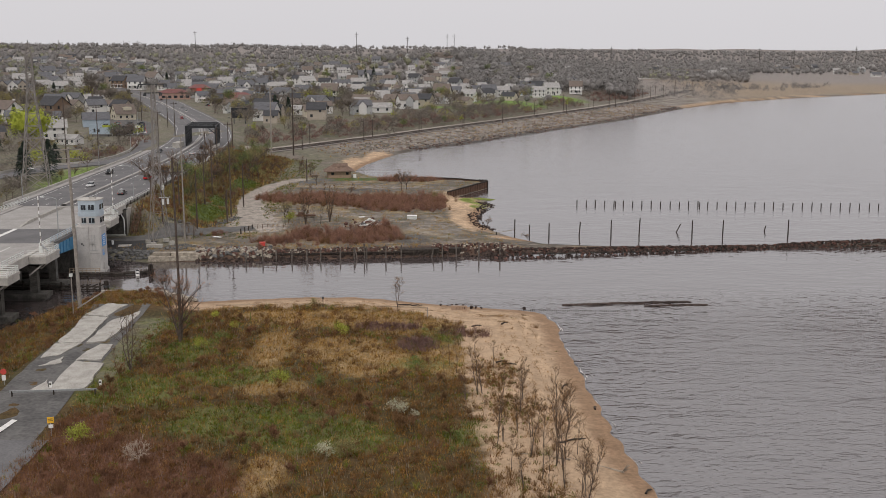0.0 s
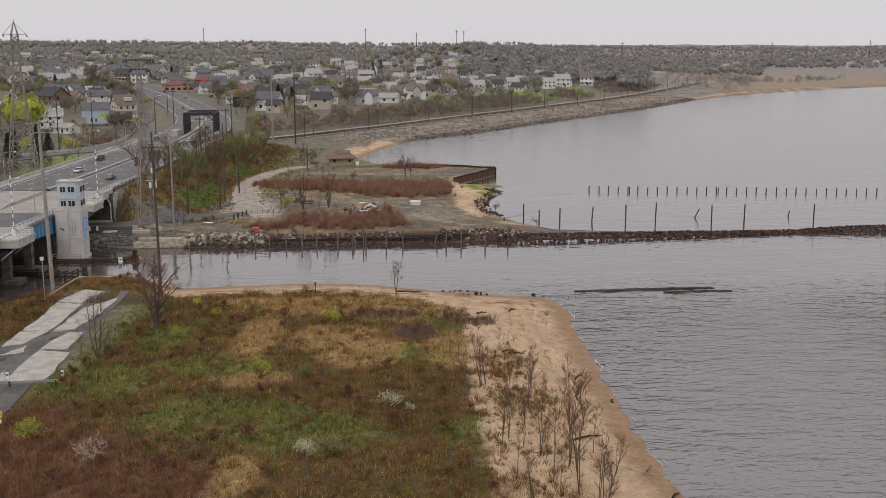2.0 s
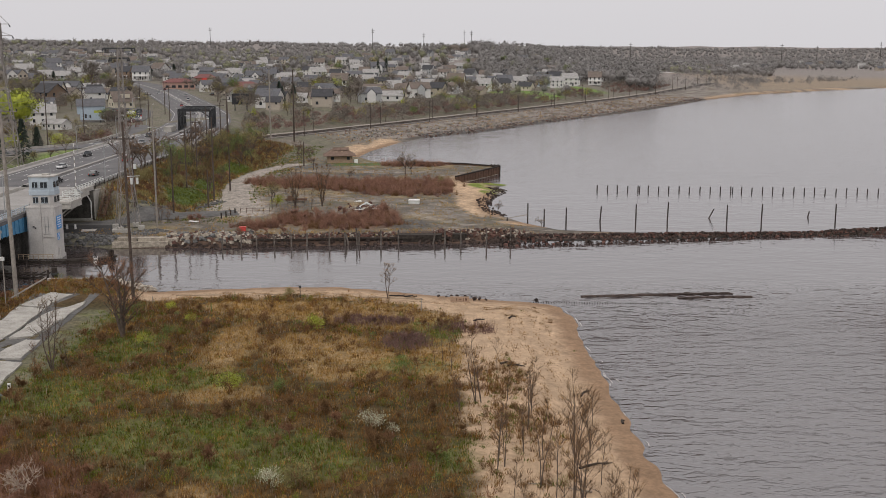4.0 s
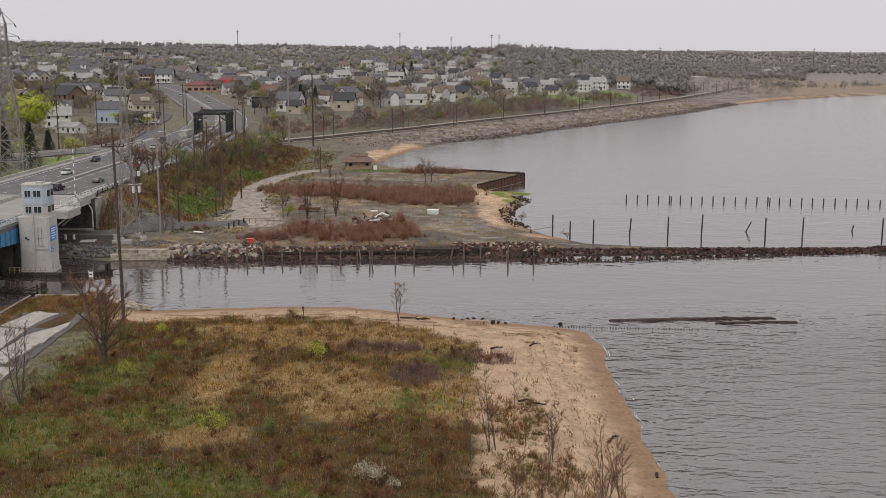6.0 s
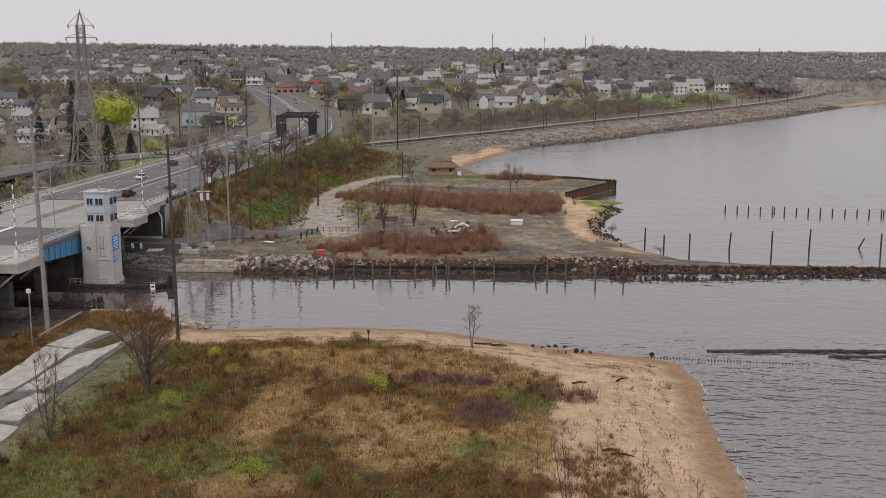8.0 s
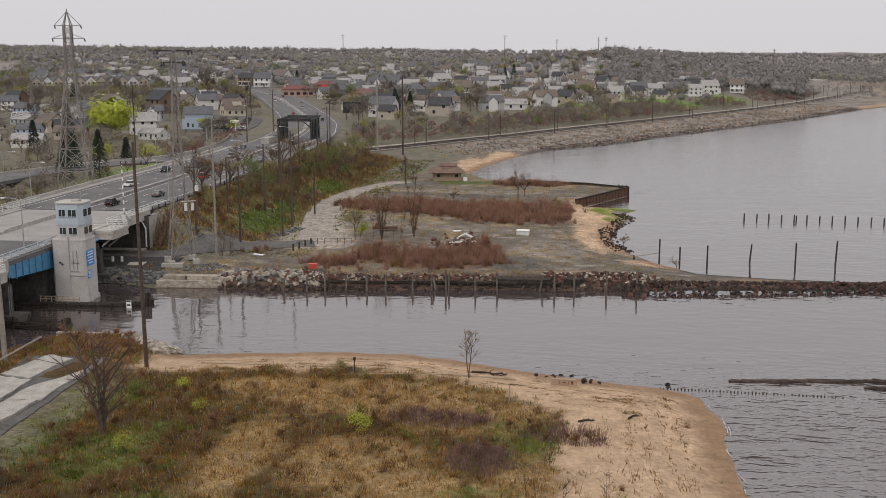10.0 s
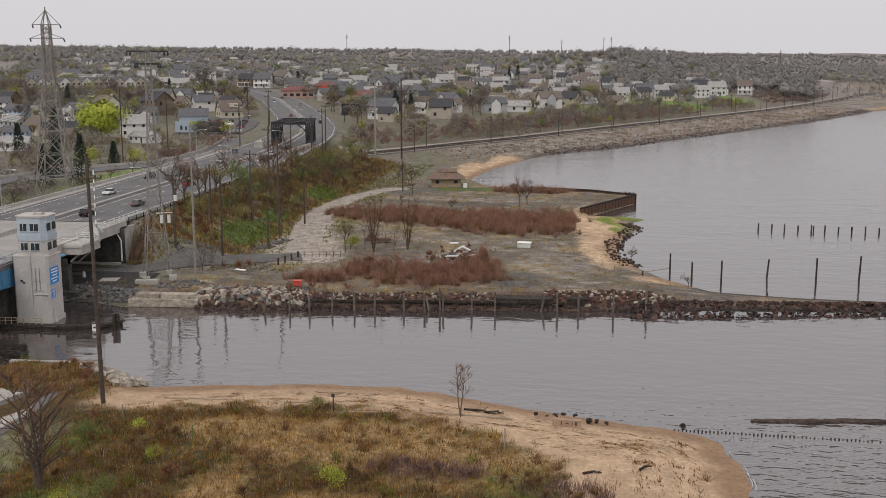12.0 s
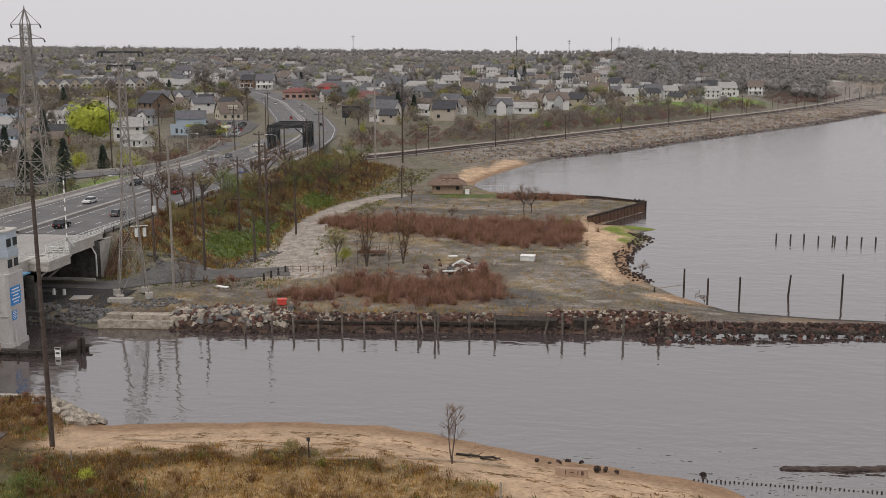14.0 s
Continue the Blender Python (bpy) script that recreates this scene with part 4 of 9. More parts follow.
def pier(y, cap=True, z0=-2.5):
    p = part("pier", Shape().box((BX, y, 1.0), (38, 4.2, 1.0)).box((BX, y, -0.8), (37, 3.6, 2.8)), M["concrete_dark"], bridge, "stained concrete pier, also darkened for shade")
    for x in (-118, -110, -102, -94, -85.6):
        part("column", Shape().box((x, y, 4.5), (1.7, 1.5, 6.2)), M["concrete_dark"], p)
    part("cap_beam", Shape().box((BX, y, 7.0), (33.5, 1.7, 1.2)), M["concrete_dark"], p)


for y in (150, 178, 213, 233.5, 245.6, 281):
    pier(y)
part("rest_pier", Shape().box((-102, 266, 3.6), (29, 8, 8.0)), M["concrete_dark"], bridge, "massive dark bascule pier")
part("ladder", Shape().beam((-84.7, 245.0, 1), (-84.7, 245.0, 9.5), 0.06, 0.06).beam((-84.7, 245.6, 1), (-84.7, 245.6, 9.5), 0.06, 0.06), M["galv"], bridge)
# abutment
abut = thing("abutment_wall", "dark concrete bridge abutment with a white downpipe", "wall", kind="structure")
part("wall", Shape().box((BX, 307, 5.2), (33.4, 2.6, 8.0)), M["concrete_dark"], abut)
part("wing_wall", Shape().box((-85.2, 309.6, 5.6), (0.9, 7.5, 7.2)), M["concrete"], abut)
part("downpipe", Shape().tube((-86.4, 305.2, 8.6), (-85.4, 305.3, 6.6), 0.16).tube((-85.4, 305.3, 6.6), (-85.4, 305.3, 2.4), 0.16), M["white"], abut, "white downpipe")
part("coping", Shape().box((-95, 301.5, 2.55), (22, 0.5, 0.5)), M["concrete"], abut)

# timber stair on the embankment
stair = thing("timber_stair", "dark reddish timber stair down the embankment beside the abutment", "stairs")
for k in range(22):
    t = k / 21
    part("tread", Shape().box((-82.6, 304.2 + 9 * t, 2.8 + 7 * t), (1.3, 0.32, 0.07)), M["rust"], stair)
for x in (-83.3, -81.9):
    part("stringer", Shape().beam((x, 304, 2.6), (x, 313.4, 9.8), 0.1, 0.32), M["rust"], stair)
    part("handrail", Shape().beam((x, 304, 3.7), (x, 313.4, 10.9), 0.08, 0.1), M["rust"], stair)
    for k in range(5):
        part("post", Shape().box((x, 304.2 + 2.25 * k, 2.3 + 1.72 * k), (0.12, 0.12, 2.8)), M["rust"], stair)

# ---- the bridge tender's tower ----
tower = thing("bridge_tower", "pale concrete bridge tender tower with a pale blue glazed cab", "tower")


def octagon(cx, cy, a, b, c):
    return [(cx - a + c, cy - b), (cx + a - c, cy - b), (cx + a, cy - b + c), (cx + a, cy + b - c), (cx + a - c, cy + b), (cx - a + c, cy + b), (cx - a, cy + b - c), (cx - a, cy - b + c)]


TX, TY = -82.3, 264.6
part("shaft", Shape().prism(octagon(TX, TY, 3.15, 2.5, 0.4), -2, 11.2), M["tower"], tower)
part("footing", Shape().prism(octagon(TX + 0.1, TY, 3.3, 2.7, 0.45), -2, 0.7), M["tower"], tower)
part("string_course", Shape().prism(octagon(TX, TY, 3.22, 2.57, 0.45), 11.2, 11.45), M["tower"], tower)
part("buttress", Shape().box((-79.0, 263.4, 0.9), (0.8, 1.0, 3.0), top=0.5), M["tower"], tower)
CX, CA, CB = TX + 0.25, 2.65, 2.3
part("lower_cab", Shape().prism(octagon(CX, TY, CA, CB, 0.8), 11.45, 14.2), M["tower"], tower)
part("cab_band", Shape().prism(octagon(CX, TY, CA + 0.12, CB + 0.12, 0.85), 14.0, 15.0), M["blue_cab"], tower, "pale blue band")
part("upper_cab", Shape().prism(octagon(CX, TY, CA, CB, 0.8), 15.0, 17.9), M["blue_cab"], tower, "pale blue control cab")
part("roof", Shape().prism(octagon(CX, TY, CA + 0.16, CB + 0.16, 0.85), 17.9, 18.15).box((CX + 0.6, TY, 18.3), (1.4, 1.1, 0.4)), M["precast"], tower, "flat grey roof with a hatch")
part("antenna", Shape().tube((CX + 1.6, TY, 18.1), (CX + 1.6, TY, 20.7), 0.04, 0.03), M["galv"], tower)
for z0 in (12.35, 15.6):
    for x, w in ((CX - 1.1, 1.1), (CX + 0.8, 1.4)):
        wn_ = part("window", Shape().box((x, TY - CB - 0.03, z0 + 0.65), (w, 0.14, 1.25)), M["glass"], tower, "dark window")
        part("window_frame", Shape().box((x, TY - CB - 0.1, z0 + 1.3), (w + 0.2, 0.12, 0.1)).box((x, TY - CB - 0.1, z0), (w + 0.2, 0.12, 0.1)).box((x, TY - CB - 0.1, z0 + 0.65), (0.07, 0.12, 1.25)), M["blue_cab"], wn_)
    for y, w in ((TY - 1.0, 1.1), (TY + 0.8, 1.1)):
        part("window", Shape().box((CX + CA + 0.03, y, z0 + 0.65), (0.14, w, 1.25)), M["glass"], tower, "dark window")
part("pipe", Shape().tube((TX + 0.1, TY - 2.62, 1), (TX + 0.1, TY - 2.62, 12.0), 0.13), M["tower"], tower)
part("pipe", Shape().tube((TX + 0.2, TY - 2.62, 4.9), (TX + 3.0, TY - 2.62, 4.9), 0.09), M["tower"], tower)
part("ladder_cage", Shape().beam((TX + 0.9, TY - 2.6, 5.6), (TX + 0.9, TY - 2.6, 9.4), 0.06, 0.06).beam((TX + 1.6, TY - 2.6, 5.6), (TX + 1.6, TY - 2.6, 9.4), 0.06, 0.06).box((TX + 1.25, TY - 2.6, 5.6), (1.8, 0.06, 0.08)).box((TX + 1.25, TY - 2.6, 7.2), (1.6, 0.06, 0.08)), M["galv"], tower)
part("lamp_bracket", Shape().box((TX - 1.6, TY - 2.55, 7.2), (0.35, 0.3, 0.3)).box((TX - 1.2, TY - 2.55, 6.9), (0.3, 0.3, 0.25)), M["dark_steel"], tower)
for y, z, w, h in ((TY - 0.5, 7.9, 3.0, 2.9), (TY - 1.2, 4.9, 1.3, 1.5)):
    sgn = part("notice_board", Shape().box((TX + 3.17, y, z), (0.08, w, h)), M["sign_blue"], tower, "blue notice board with white lines of writing")
    part("writing", Shape().box((TX + 3.22, y, z + h * 0.36), (0.02, w * 0.7, h * 0.07)).box((TX + 3.22, y, z + h * 0.2), (0.02, w * 0.82, h * 0.06)).box((TX + 3.22, y, z + 0.02 * h), (0.02, w * 0.6, h * 0.06)).box((TX + 3.22, y, z - h * 0.16), (0.02, w * 0.78, h * 0.06)).box((TX + 3.22, y, z - h * 0.33), (0.02, w * 0.5, h * 0.06)), M["white"], sgn)
# blue truss strut between tower and north span
part("access_bridge", Shape().box((-83.5, 271, 9.6), (4, 4.6, 0.25)), M["blue_steel"], tower, "blue steel access walkway")

# timber fenders in the channel
fender = thing("channel_fender", "dark timber fender and walkway on piles round the tower foot", "fender")
FLINE = [(-104, 256.2), (-86, 257.2), (-75, 257.4), (-69, 258.8), (-66.6, 262)]
for (ax, ay), (bx, by) in zip(FLINE, FLINE[1:]):
    for z in (0.12, 0.5):
        part("waler", Shape().beam((ax, ay, z), (bx, by, z), 0.35, 0.28), M["pile"], fender)
    part("walkway", Shape().beam((ax, ay + 0.7, 0.75), (bx, by + 0.7, 0.75), 1.2, 0.1), M["pile"], fender)
for k in range(14):
    t = k / 13
    x = -104 + 37 * t
    part("fender_pile", Shape().tube((x, 257.0 + (2.0 * max(0, t - 0.75) / 0.25), -2), (x, 257.0 + (2.0 * max(0, t - 0.75) / 0.25), 0.95), 0.22, 0.2), M["pile"], fender)
for dx, dy in ((0, 0), (0.6, 0.2), (0.2, 0.7)):
    part("dolphin_pile", Shape().tube((-67.2 + dx, 260.2 + dy, -2), (-67.2 + dx, 260.2 + dy, 2.4), 0.3, 0.28, 8), M["pile"], fender)
for k in range(8):
    part("rail_post", Shape().box((-86 + k * 1.05, 257.9, 1.3), (0.12, 0.12, 1.2)), M["wood_tan"], fender)
part("handrail", Shape().box((-82.3, 257.9, 1.85), (7.6, 0.1, 0.1)).box((-82.3, 257.9, 1.35), (7.6, 0.08, 0.1)), M["wood_tan"], fender)
part("depth_board", Shape().box((-69.6, 258.1, 0.7), (0.9, 0.12, 1.5)), M["white"], fender, "white clearance board with dark marks")
part("board_marks", Shape().box((-69.6, 258.02, 1.3), (0.8, 0.03, 0.3)).box((-69.6, 258.02, 0.6), (0.6, 0.03, 0.3)), M["dark_steel"], fender)
south = thing("channel_fender", "broken dark timber fender on the south side of the channel", "fender")
for z in (0.4, 1.1):
    part("waler", Shape().beam((-104, 244.6, z), (-74, 241.6, z - 0.2), 0.35, 0.28), M["pile"], south)
for k in range(11):
    part("fender_pile", Shape().tube((-104 + 3.0 * k, 244.4 - 0.28 * k, -2), (-104 + 3.0 * k + 0.15, 244.4 - 0.28 * k, 1.4 + 0.5 * (k % 3)), 0.22), M["pile"], south)
for k in range(5):
    part("loose_timber", Shape().beam((-81 + k * 1.4, 243.5 - 0.6 * k, 0.5), (-79 + k * 1.5, 241.2 + 0.4 * k, 1.4), 0.25, 0.22), M["pile"], south)
for dx, dy in ((0, 0), (0.7, 0.1), (0.35, 0.6), (0.4, -0.5)):
    part("dolphin_pile", Shape().tube((-71.8 + dx, 238.8 + dy, -2), (-71.8 + dx * 0.7, 238.8 + dy * 0.7, 2.9), 0.32, 0.3, 8), M["pile"], south)
part("dolphin_band", Shape().tube((-71.5, 238.8, 1.5), (-71.5, 238.8, 1.9), 0.75, 0.75, 10), M["dark_steel"], south)

# ---- raised striped barrier gates ----
def barrier_gate(x, y, z):
    g = thing("barrier_gate", "raised grey and white striped traffic barrier on its post", "gate", pose(x, y, z), "bridge barrier gates")
    part("cabinet", Shape().box((0, 0, 0.7), (0.8, 0.7, 1.4)), M["rail_paint"], g)
    part("counterweight", Shape().beam((0.2, 0, 1.6), (1.8, -0.9, 0.6), 0.25, 0.3), M["galv"], g)
    for k in range(14):
        part("arm_stripe", Shape().box((0, 0, 1.8 + 0.8 * k), (0.2, 0.12, 0.8)), M["white"] if k % 2 else M["lattice"], g, "white stripe" if k % 2 else "grey stripe")


barrier_gate(-84.6, 292.5, 10.0), barrier_gate(-84.6, 236, 10.0), barrier_gate(-119.2, 292, 10.0)


# ---- lattice towers ----
def lattice(parent, levels, gap=1.0, w=0.16):
    """Four-legged lattice mast: rows of height and half width."""
    for (z0, h0), (z1, h1) in zip(levels, levels[1:]):
        for sx, sy in ((-1, -1), (1, -1), (1, 1), (-1, 1)):
            part("leg", Shape().beam((sx * h0, sy * h0, z0), (sx * h1, sy * h1, z1), w, w), M["lattice"], parent)
        for (ax, ay), (bx, by) in (((-1, -1), (1, -1)), ((1, -1), (1, 1)), ((1, 1), (-1, 1)), ((-1, 1), (-1, -1))):
            n = max(1, round((z1 - z0) / max(1.04 * gap * (h0 + h1), 1.0 * gap)))
            for k in range(n):
                ta, tb = k / n, (k + 1) / n
                za, zb = z0 + (z1 - z0) * ta, z0 + (z1 - z0) * tb
                ha, hb = h0 + (h1 - h0) * ta, h0 + (h1 - h0) * tb
                part("brace", Shape().beam((ax * ha, ay * ha, za), (bx * hb, by * hb, zb), w * 0.6, w * 0.6), M["lattice"], parent)
                part("brace", Shape().beam((bx * ha, by * ha, za), (ax * hb, ay * hb, zb), w * 0.6, w * 0.6), M["lattice"], parent)
                part("brace", Shape().beam((ax * hb, ay * hb, zb), (bx * hb, by * hb, zb), w * 0.6, w * 0.6), M["lattice"], parent)


pylon = thing("transmission_pylon", "tall grey lattice steel transmission pylon beside the highway", "pylon", pose(-134, 374, level(-134, 374) - 0.3, 0, 0, 12))
PZ = 57 - level(-134, 374)
lattice(pylon, [(0, 4.6), (6, 3.9), (18.5, 2.7), (PZ - 16, 1.1), (PZ - 4, 1.0)], w=0.27)
part("peak", Shape().beam((-1, -1, PZ - 4), (0, 0, PZ), 0.2, 0.2).beam((1, -1, PZ - 4), (0, 0, PZ), 0.2, 0.2).beam((1, 1, PZ - 4), (0, 0, PZ), 0.2, 0.2).beam((-1, 1, PZ - 4), (0, 0, PZ), 0.2, 0.2), M["lattice"], pylon)
for z, h in ((PZ - 4, 3.6), (PZ - 7.6, 4.4), (PZ - 11.4, 3.6)):
    arm = part("crossarm", Shape().beam((-h, 0, z), (h, 0, z), 0.2, 0.2).beam((-h, 0, z), (0, 0, z + (3.8 if z == PZ - 4 else 1.6)), 0.14, 0.14).beam((h, 0, z), (0, 0, z + (3.8 if z == PZ - 4 else 1.6)), 0.14, 0.14), M["lattice"], pylon)
    for sx in (-1, 1):
        part("insulator", Shape().tube((sx * h, 0, z), (sx * h + 0.3, 0, z - 0.9), 0.16, 0.22), M["dark_steel"], arm)
part("beacon", Shape().tube((0, 0, PZ), (0, 0, PZ + 0.6), 0.12), M["dark_steel"], pylon)

mast = thing("lattice_tower", "slender rusty lattice power tower on a concrete footing by the channel", "pylon", pose(-72.0, 291.2, 2.6, 0, 0, 30))
lattice(mast, [(0, 2.5), (8, 1.75), (18, 1.0), (30, 0.62), (42.6, 0.45)], 1.9, w=0.13)
for z, h in ((42.6, 3.7), (40.3, 2.3)):
    ang = Shape().beam((-h, 0, z), (h, 0, z), 0.22, 0.3)
    arm = part("crossarm", ang, M["dark_steel"], mast)
    for sx in (-1, -0.82, 0.82, 1):
        part("insulator", Shape().tube((sx * h, 0, z), (sx * h * 1.03, 0.1, z - 0.75), 0.14, 0.24), M["dark_steel"], arm)
for sx, sy in ((-1, -1), (1, -1), (1, 1), (-1, 1)):
    part("foot_block", Shape().box((sx * 2.5, sy * 2.5, -0.2), (1.3, 1.3, 1.0)), M["concrete"], mast)
solid("concrete_footing", Shape().box((-72.4, 287.0, 1.6), (4.4, 1.4, 1.9), 8), M["concrete"], "low mossy concrete footing block by the bank", "block")
part("transformer", Shape().tube((1.0, -1.4, 10.3), (1.0, -1.4, 11.8), 0.32, 0.32, 8).tube((2.4, -1.2, 10.3), (2.4, -1.2, 11.8), 0.32, 0.32, 8).box((1.6, -1.0, 12.2), (3, 0.14, 0.16)), M["rail_paint"], mast, "pale transformer cans")


# ---- utility poles ----
def utility_pole(x, y, top, arms=(), mat="pole", r=0.26, label="tall brown timber utility pole", lean=(0, 0), turn=0):
    z = level(x, y)
    p = thing("utility_pole", label, "pole", pose(x, y, z - 0.2, 0, 0, turn), "utility poles")
    h = top - z
    part("shaft", Shape().tube((0, 0, 0), (lean[0], lean[1], h), r, r * 0.62, 8), M[mat], p)
    for dz, w in arms:
        arm = part("crossarm", Shape().beam((lean[0] - w, lean[1] - 0.15, h - dz), (lean[0] + w, lean[1] - 0.15, h - dz), 0.16, 0.2), M[mat], p)
        for k in (-1, -0.6, 0.6, 1):
            part("insulator", Shape().tube((lean[0] + k * w, lean[1] - 0.15, h - dz), (lean[0] + k * w, lean[1] - 0.15, h - dz + 0.4), 0.09, 0.12), M["dark_steel"], arm)
    return p


utility_pole(-50.8, 220.0, 32.8, ((3.0, 1.8),), r=0.3, lean=(-0.35, 0))
utility_pole(-71.3, 219.0, 35.0, ((0.4, 2.7), (2.2, 2.2)), "pole_grey", 0.42, "stout grey timber power pole with double crossarms", (-0.5, 0), 20)
utility_pole(-66.2, 296.0, 31.5, (), "pole_grey", 0.26, "tall grey timber utility pole among bare shrubs")
for px, py, pt, arms in ((-60.2, 335.5, 26.5, ()), (-59.2, 323, 13, ()), (-71.3, 350, 22, ((1.0, 1.6), (10, 1.6))), (-76, 334, 20, ()), (-73.0, 372, 24, ((1.5, 1.5),)), (-79, 392, 25, ((1, 1.4),)), (-80, 420, 25, ((1.2, 1.5),)),
                         (-81, 450, 25, ((1.2, 1.5),)), (-84, 478, 26, ((1.2, 1.5),)), (-46, 426, 12, ()), (-146, 487, 30, ((1, 1.8),)), (-150, 455, 34, ()), (-122, 500, 27, ((1, 1.6),)), (-128, 560, 28, ((1, 1.6),)), (-148, 630, 28, ((1, 1.6),)), (-181, 700, 28, ((1, 1.6),)),
                         (-88, 500, 27, ((1.2, 1.5),)), (-60, 358, 17, ()), (-66, 312, 20, ())):
    utility_pole(px, py, pt, arms)
for px, py in ((-74, 528), (-63.5, 530)):
    utility_pole(px, py, 36, ((9, 1.4),), "pole_grey" if px < -70 else "pole", 0.42, "very tall timber transmission pole beside the railway")
part("transformer", Shape().tube((0.6, -0.5, 10), (0.6, -0.5, 11.2), 0.4, 0.4, 8), M["rail_paint"], utility_pole(-75.5, 310, 21, ((1, 1.6),)))


def catenary_pole(x, y, h=12.5):
    p = thing("railway_pole", "slim dark railway line pole with short crossarms", "pole", pose(x, y, level(x, y) - 0.2), "railway poles")
    part("shaft", Shape().tube((0, 0, 0), (0, 0, h), 0.2, 0.14), M["pole"], p)
    part("crossarm", Shape().beam((-1.3, 0, h - 1), (1.3, 0, h - 1), 0.14, 0.16), M["pole"], p)


for i in range(4, len(RAILS) - 4, 5):
    a, b = Vector(RAILS[i]), Vector(RAILS[i + 1])
    if a.y < 548:
        continue
    nrm = Vector((-(b - a).y, (b - a).x)).normalized()
    c = a + nrm * (7.5 if (i // 5) % 2 else -7.5)
    catenary_pole(c.x, c.y, rng.uniform(10.5, 15))


def lamp_post(x, y, z, turn, h=9.2):
    p = thing("street_lamp", "galvanised street lamp with a curved arm over the road", "lamp", pose(x, y, z, 0, 0, turn), "street lamps")
    part("pole", Shape().tube((0, 0, 0), (0, 0, h), 0.12, 0.08, 8), M["galv"], p)
    part("arm", Shape().tube((0, 0, h), (1.2, 0, h + 0.45), 0.06).tube((1.2, 0, h + 0.45), (3.0, 0, h + 0.55), 0.06), M["galv"], p)
    part("lamp_head", Shape().box((3.4, 0, h + 0.52), (0.95, 0.35, 0.18), top=0.7), M["rail_paint"], p)


for x, y, turn in ((-87.4, 256, 180), (-87.8, 326, 180), (-88.5, 388, 180), (-91, 450, 180), (-118.2, 232, 0), (-118.4, 318, 0), (-119.4, 398, 0), (-122, 452, 0), (-134, 540, 20), (-160, 610, 20)):
    lamp_post(x, y, 10.0, turn)
for x, y in ((-155, 372), (-152, 330), (-154, 425)):
    lamp_post(x, y, level(x, y), 0)


# ---- guard rails and kerb walls on the embankment ----
guard = thing("guard_rail", "galvanised steel guard rail along the embankment", "guard rail")
for i, (x, y) in enumerate(along(road_x, 310, 500, 4)):
    part("post", Shape().box((x + 17.0, y, 10.2), (0.16, 0.2, 1.3)), M["pile"], guard)
    if i:
        part("beam", Shape().beam((px_ + 16.9, py_, 10.65), (x + 16.9, y, 10.65), 0.1, 0.34), M["galv"], guard)
    px_, py_ = x, y
parapet = thing("parapet_wall", "pale concrete parapet along the far edge of the highway", "wall", kind="structure")
for i, (x, y) in enumerate(along(road_x, 308, 470, 6)):
    if i:
        part("wall_panel", Shape().beam((px_ - 17.8, py_, 10.5), (x - 17.8, y, 10.5), 0.35, 1.0), M["precast"], parapet)
    px_, py_ = x, y
rz_ = lambda y: float(np.interp(y, [255, 340, 380, 440, 460], [6.0, 8.6, 9.4, 9.5, 9.62]))
for i in range(1, len(RAMP)):
    a, b = RAMP[i - 1], RAMP[i]
    part("wall_panel", Shape().beam((a[0] - 6.3, a[1], rz_(a[1]) + 0.3), (b[0] - 6.3, b[1], rz_(b[1]) + 0.3), 0.35, 1.0), M["precast"], parapet)

# ---- the black truss over the railway ----
truss = thing("truss_bridge", "black steel through-truss carrying one carriageway over the railway", "bridge")
for side, x in (("west", -110.0), ("east", -96.4)):
    for i in range(5):
        y0, y1 = 503 + i * 5, 508 + i * 5
        sh = -0.11 * (y0 - 503), -0.11 * (y1 - 503)
        za, zb = 18.9, 18.9
        part("top_chord", Shape().beam((x + sh[0], y0, za), (x + sh[1], y1, zb), 0.45, 0.6), M["black_steel"], truss)
        part("bottom_chord", Shape().beam((x + sh[0], y0, 10.0), (x + sh[1], y1, 10.0), 0.7, 1.3), M["black_steel"], truss)
        part("diagonal", Shape().beam((x + sh[0], y0, 10.0 if i % 2 else 18.9), (x + sh[1], y1, 18.9 if i % 2 else 10.0), 0.4, 0.4), M["black_steel"], truss)
        part("upright", Shape().box((x + sh[0], y0, 14.4), (0.5, 0.5, 9.0)), M["black_steel"], truss)
        part("web_plate", Shape().beam((x + sh[0], y0, 11.1), (x + sh[1], y1, 11.1), 0.15, 1.1), M["black_steel"], truss)
    part("upright", Shape().box((x - 2.75, 528, 14.4), (0.5, 0.5, 9.0)), M["black_steel"], truss)
for i in range(6):
    y0, sh = 503 + i * 5, -0.55 * i
    part("top_strut", Shape().beam((-110.0 + sh, y0, 18.9), (-96.4 + sh, y0, 18.9), 0.6, 0.5 if i not in (0, 5) else 1.1), M["black_steel"], truss)
    if i < 5:
        part("top_lacing", Shape().beam((-110.0 + sh, y0, 19.0), (-96.4 + sh, y0 + 5, 19.0), 0.3, 0.3).beam((-96.4 + sh, y0, 19.0), (-111.4 + sh, y0 + 5, 19.0), 0.3, 0.3), M["black_steel"], truss)
for x, sx in ((-110.0, 1), (-96.4, -1)):
    part("knee_brace", Shape().beam((x, 503, 15.8), (x + sx * 3, 503, 18.2), 0.35, 0.4), M["black_steel"], truss)
part("end_parapet", Shape().box((-112.4, 497, 11.2), (3.2, 9, 2.4)), M["concrete"], truss, "pale concrete end block")
part("side_parapet", Shape().beam((-94.8, 470, 10.7), (-94.6, 503, 10.7), 0.4, 1.4), M["precast"], truss)

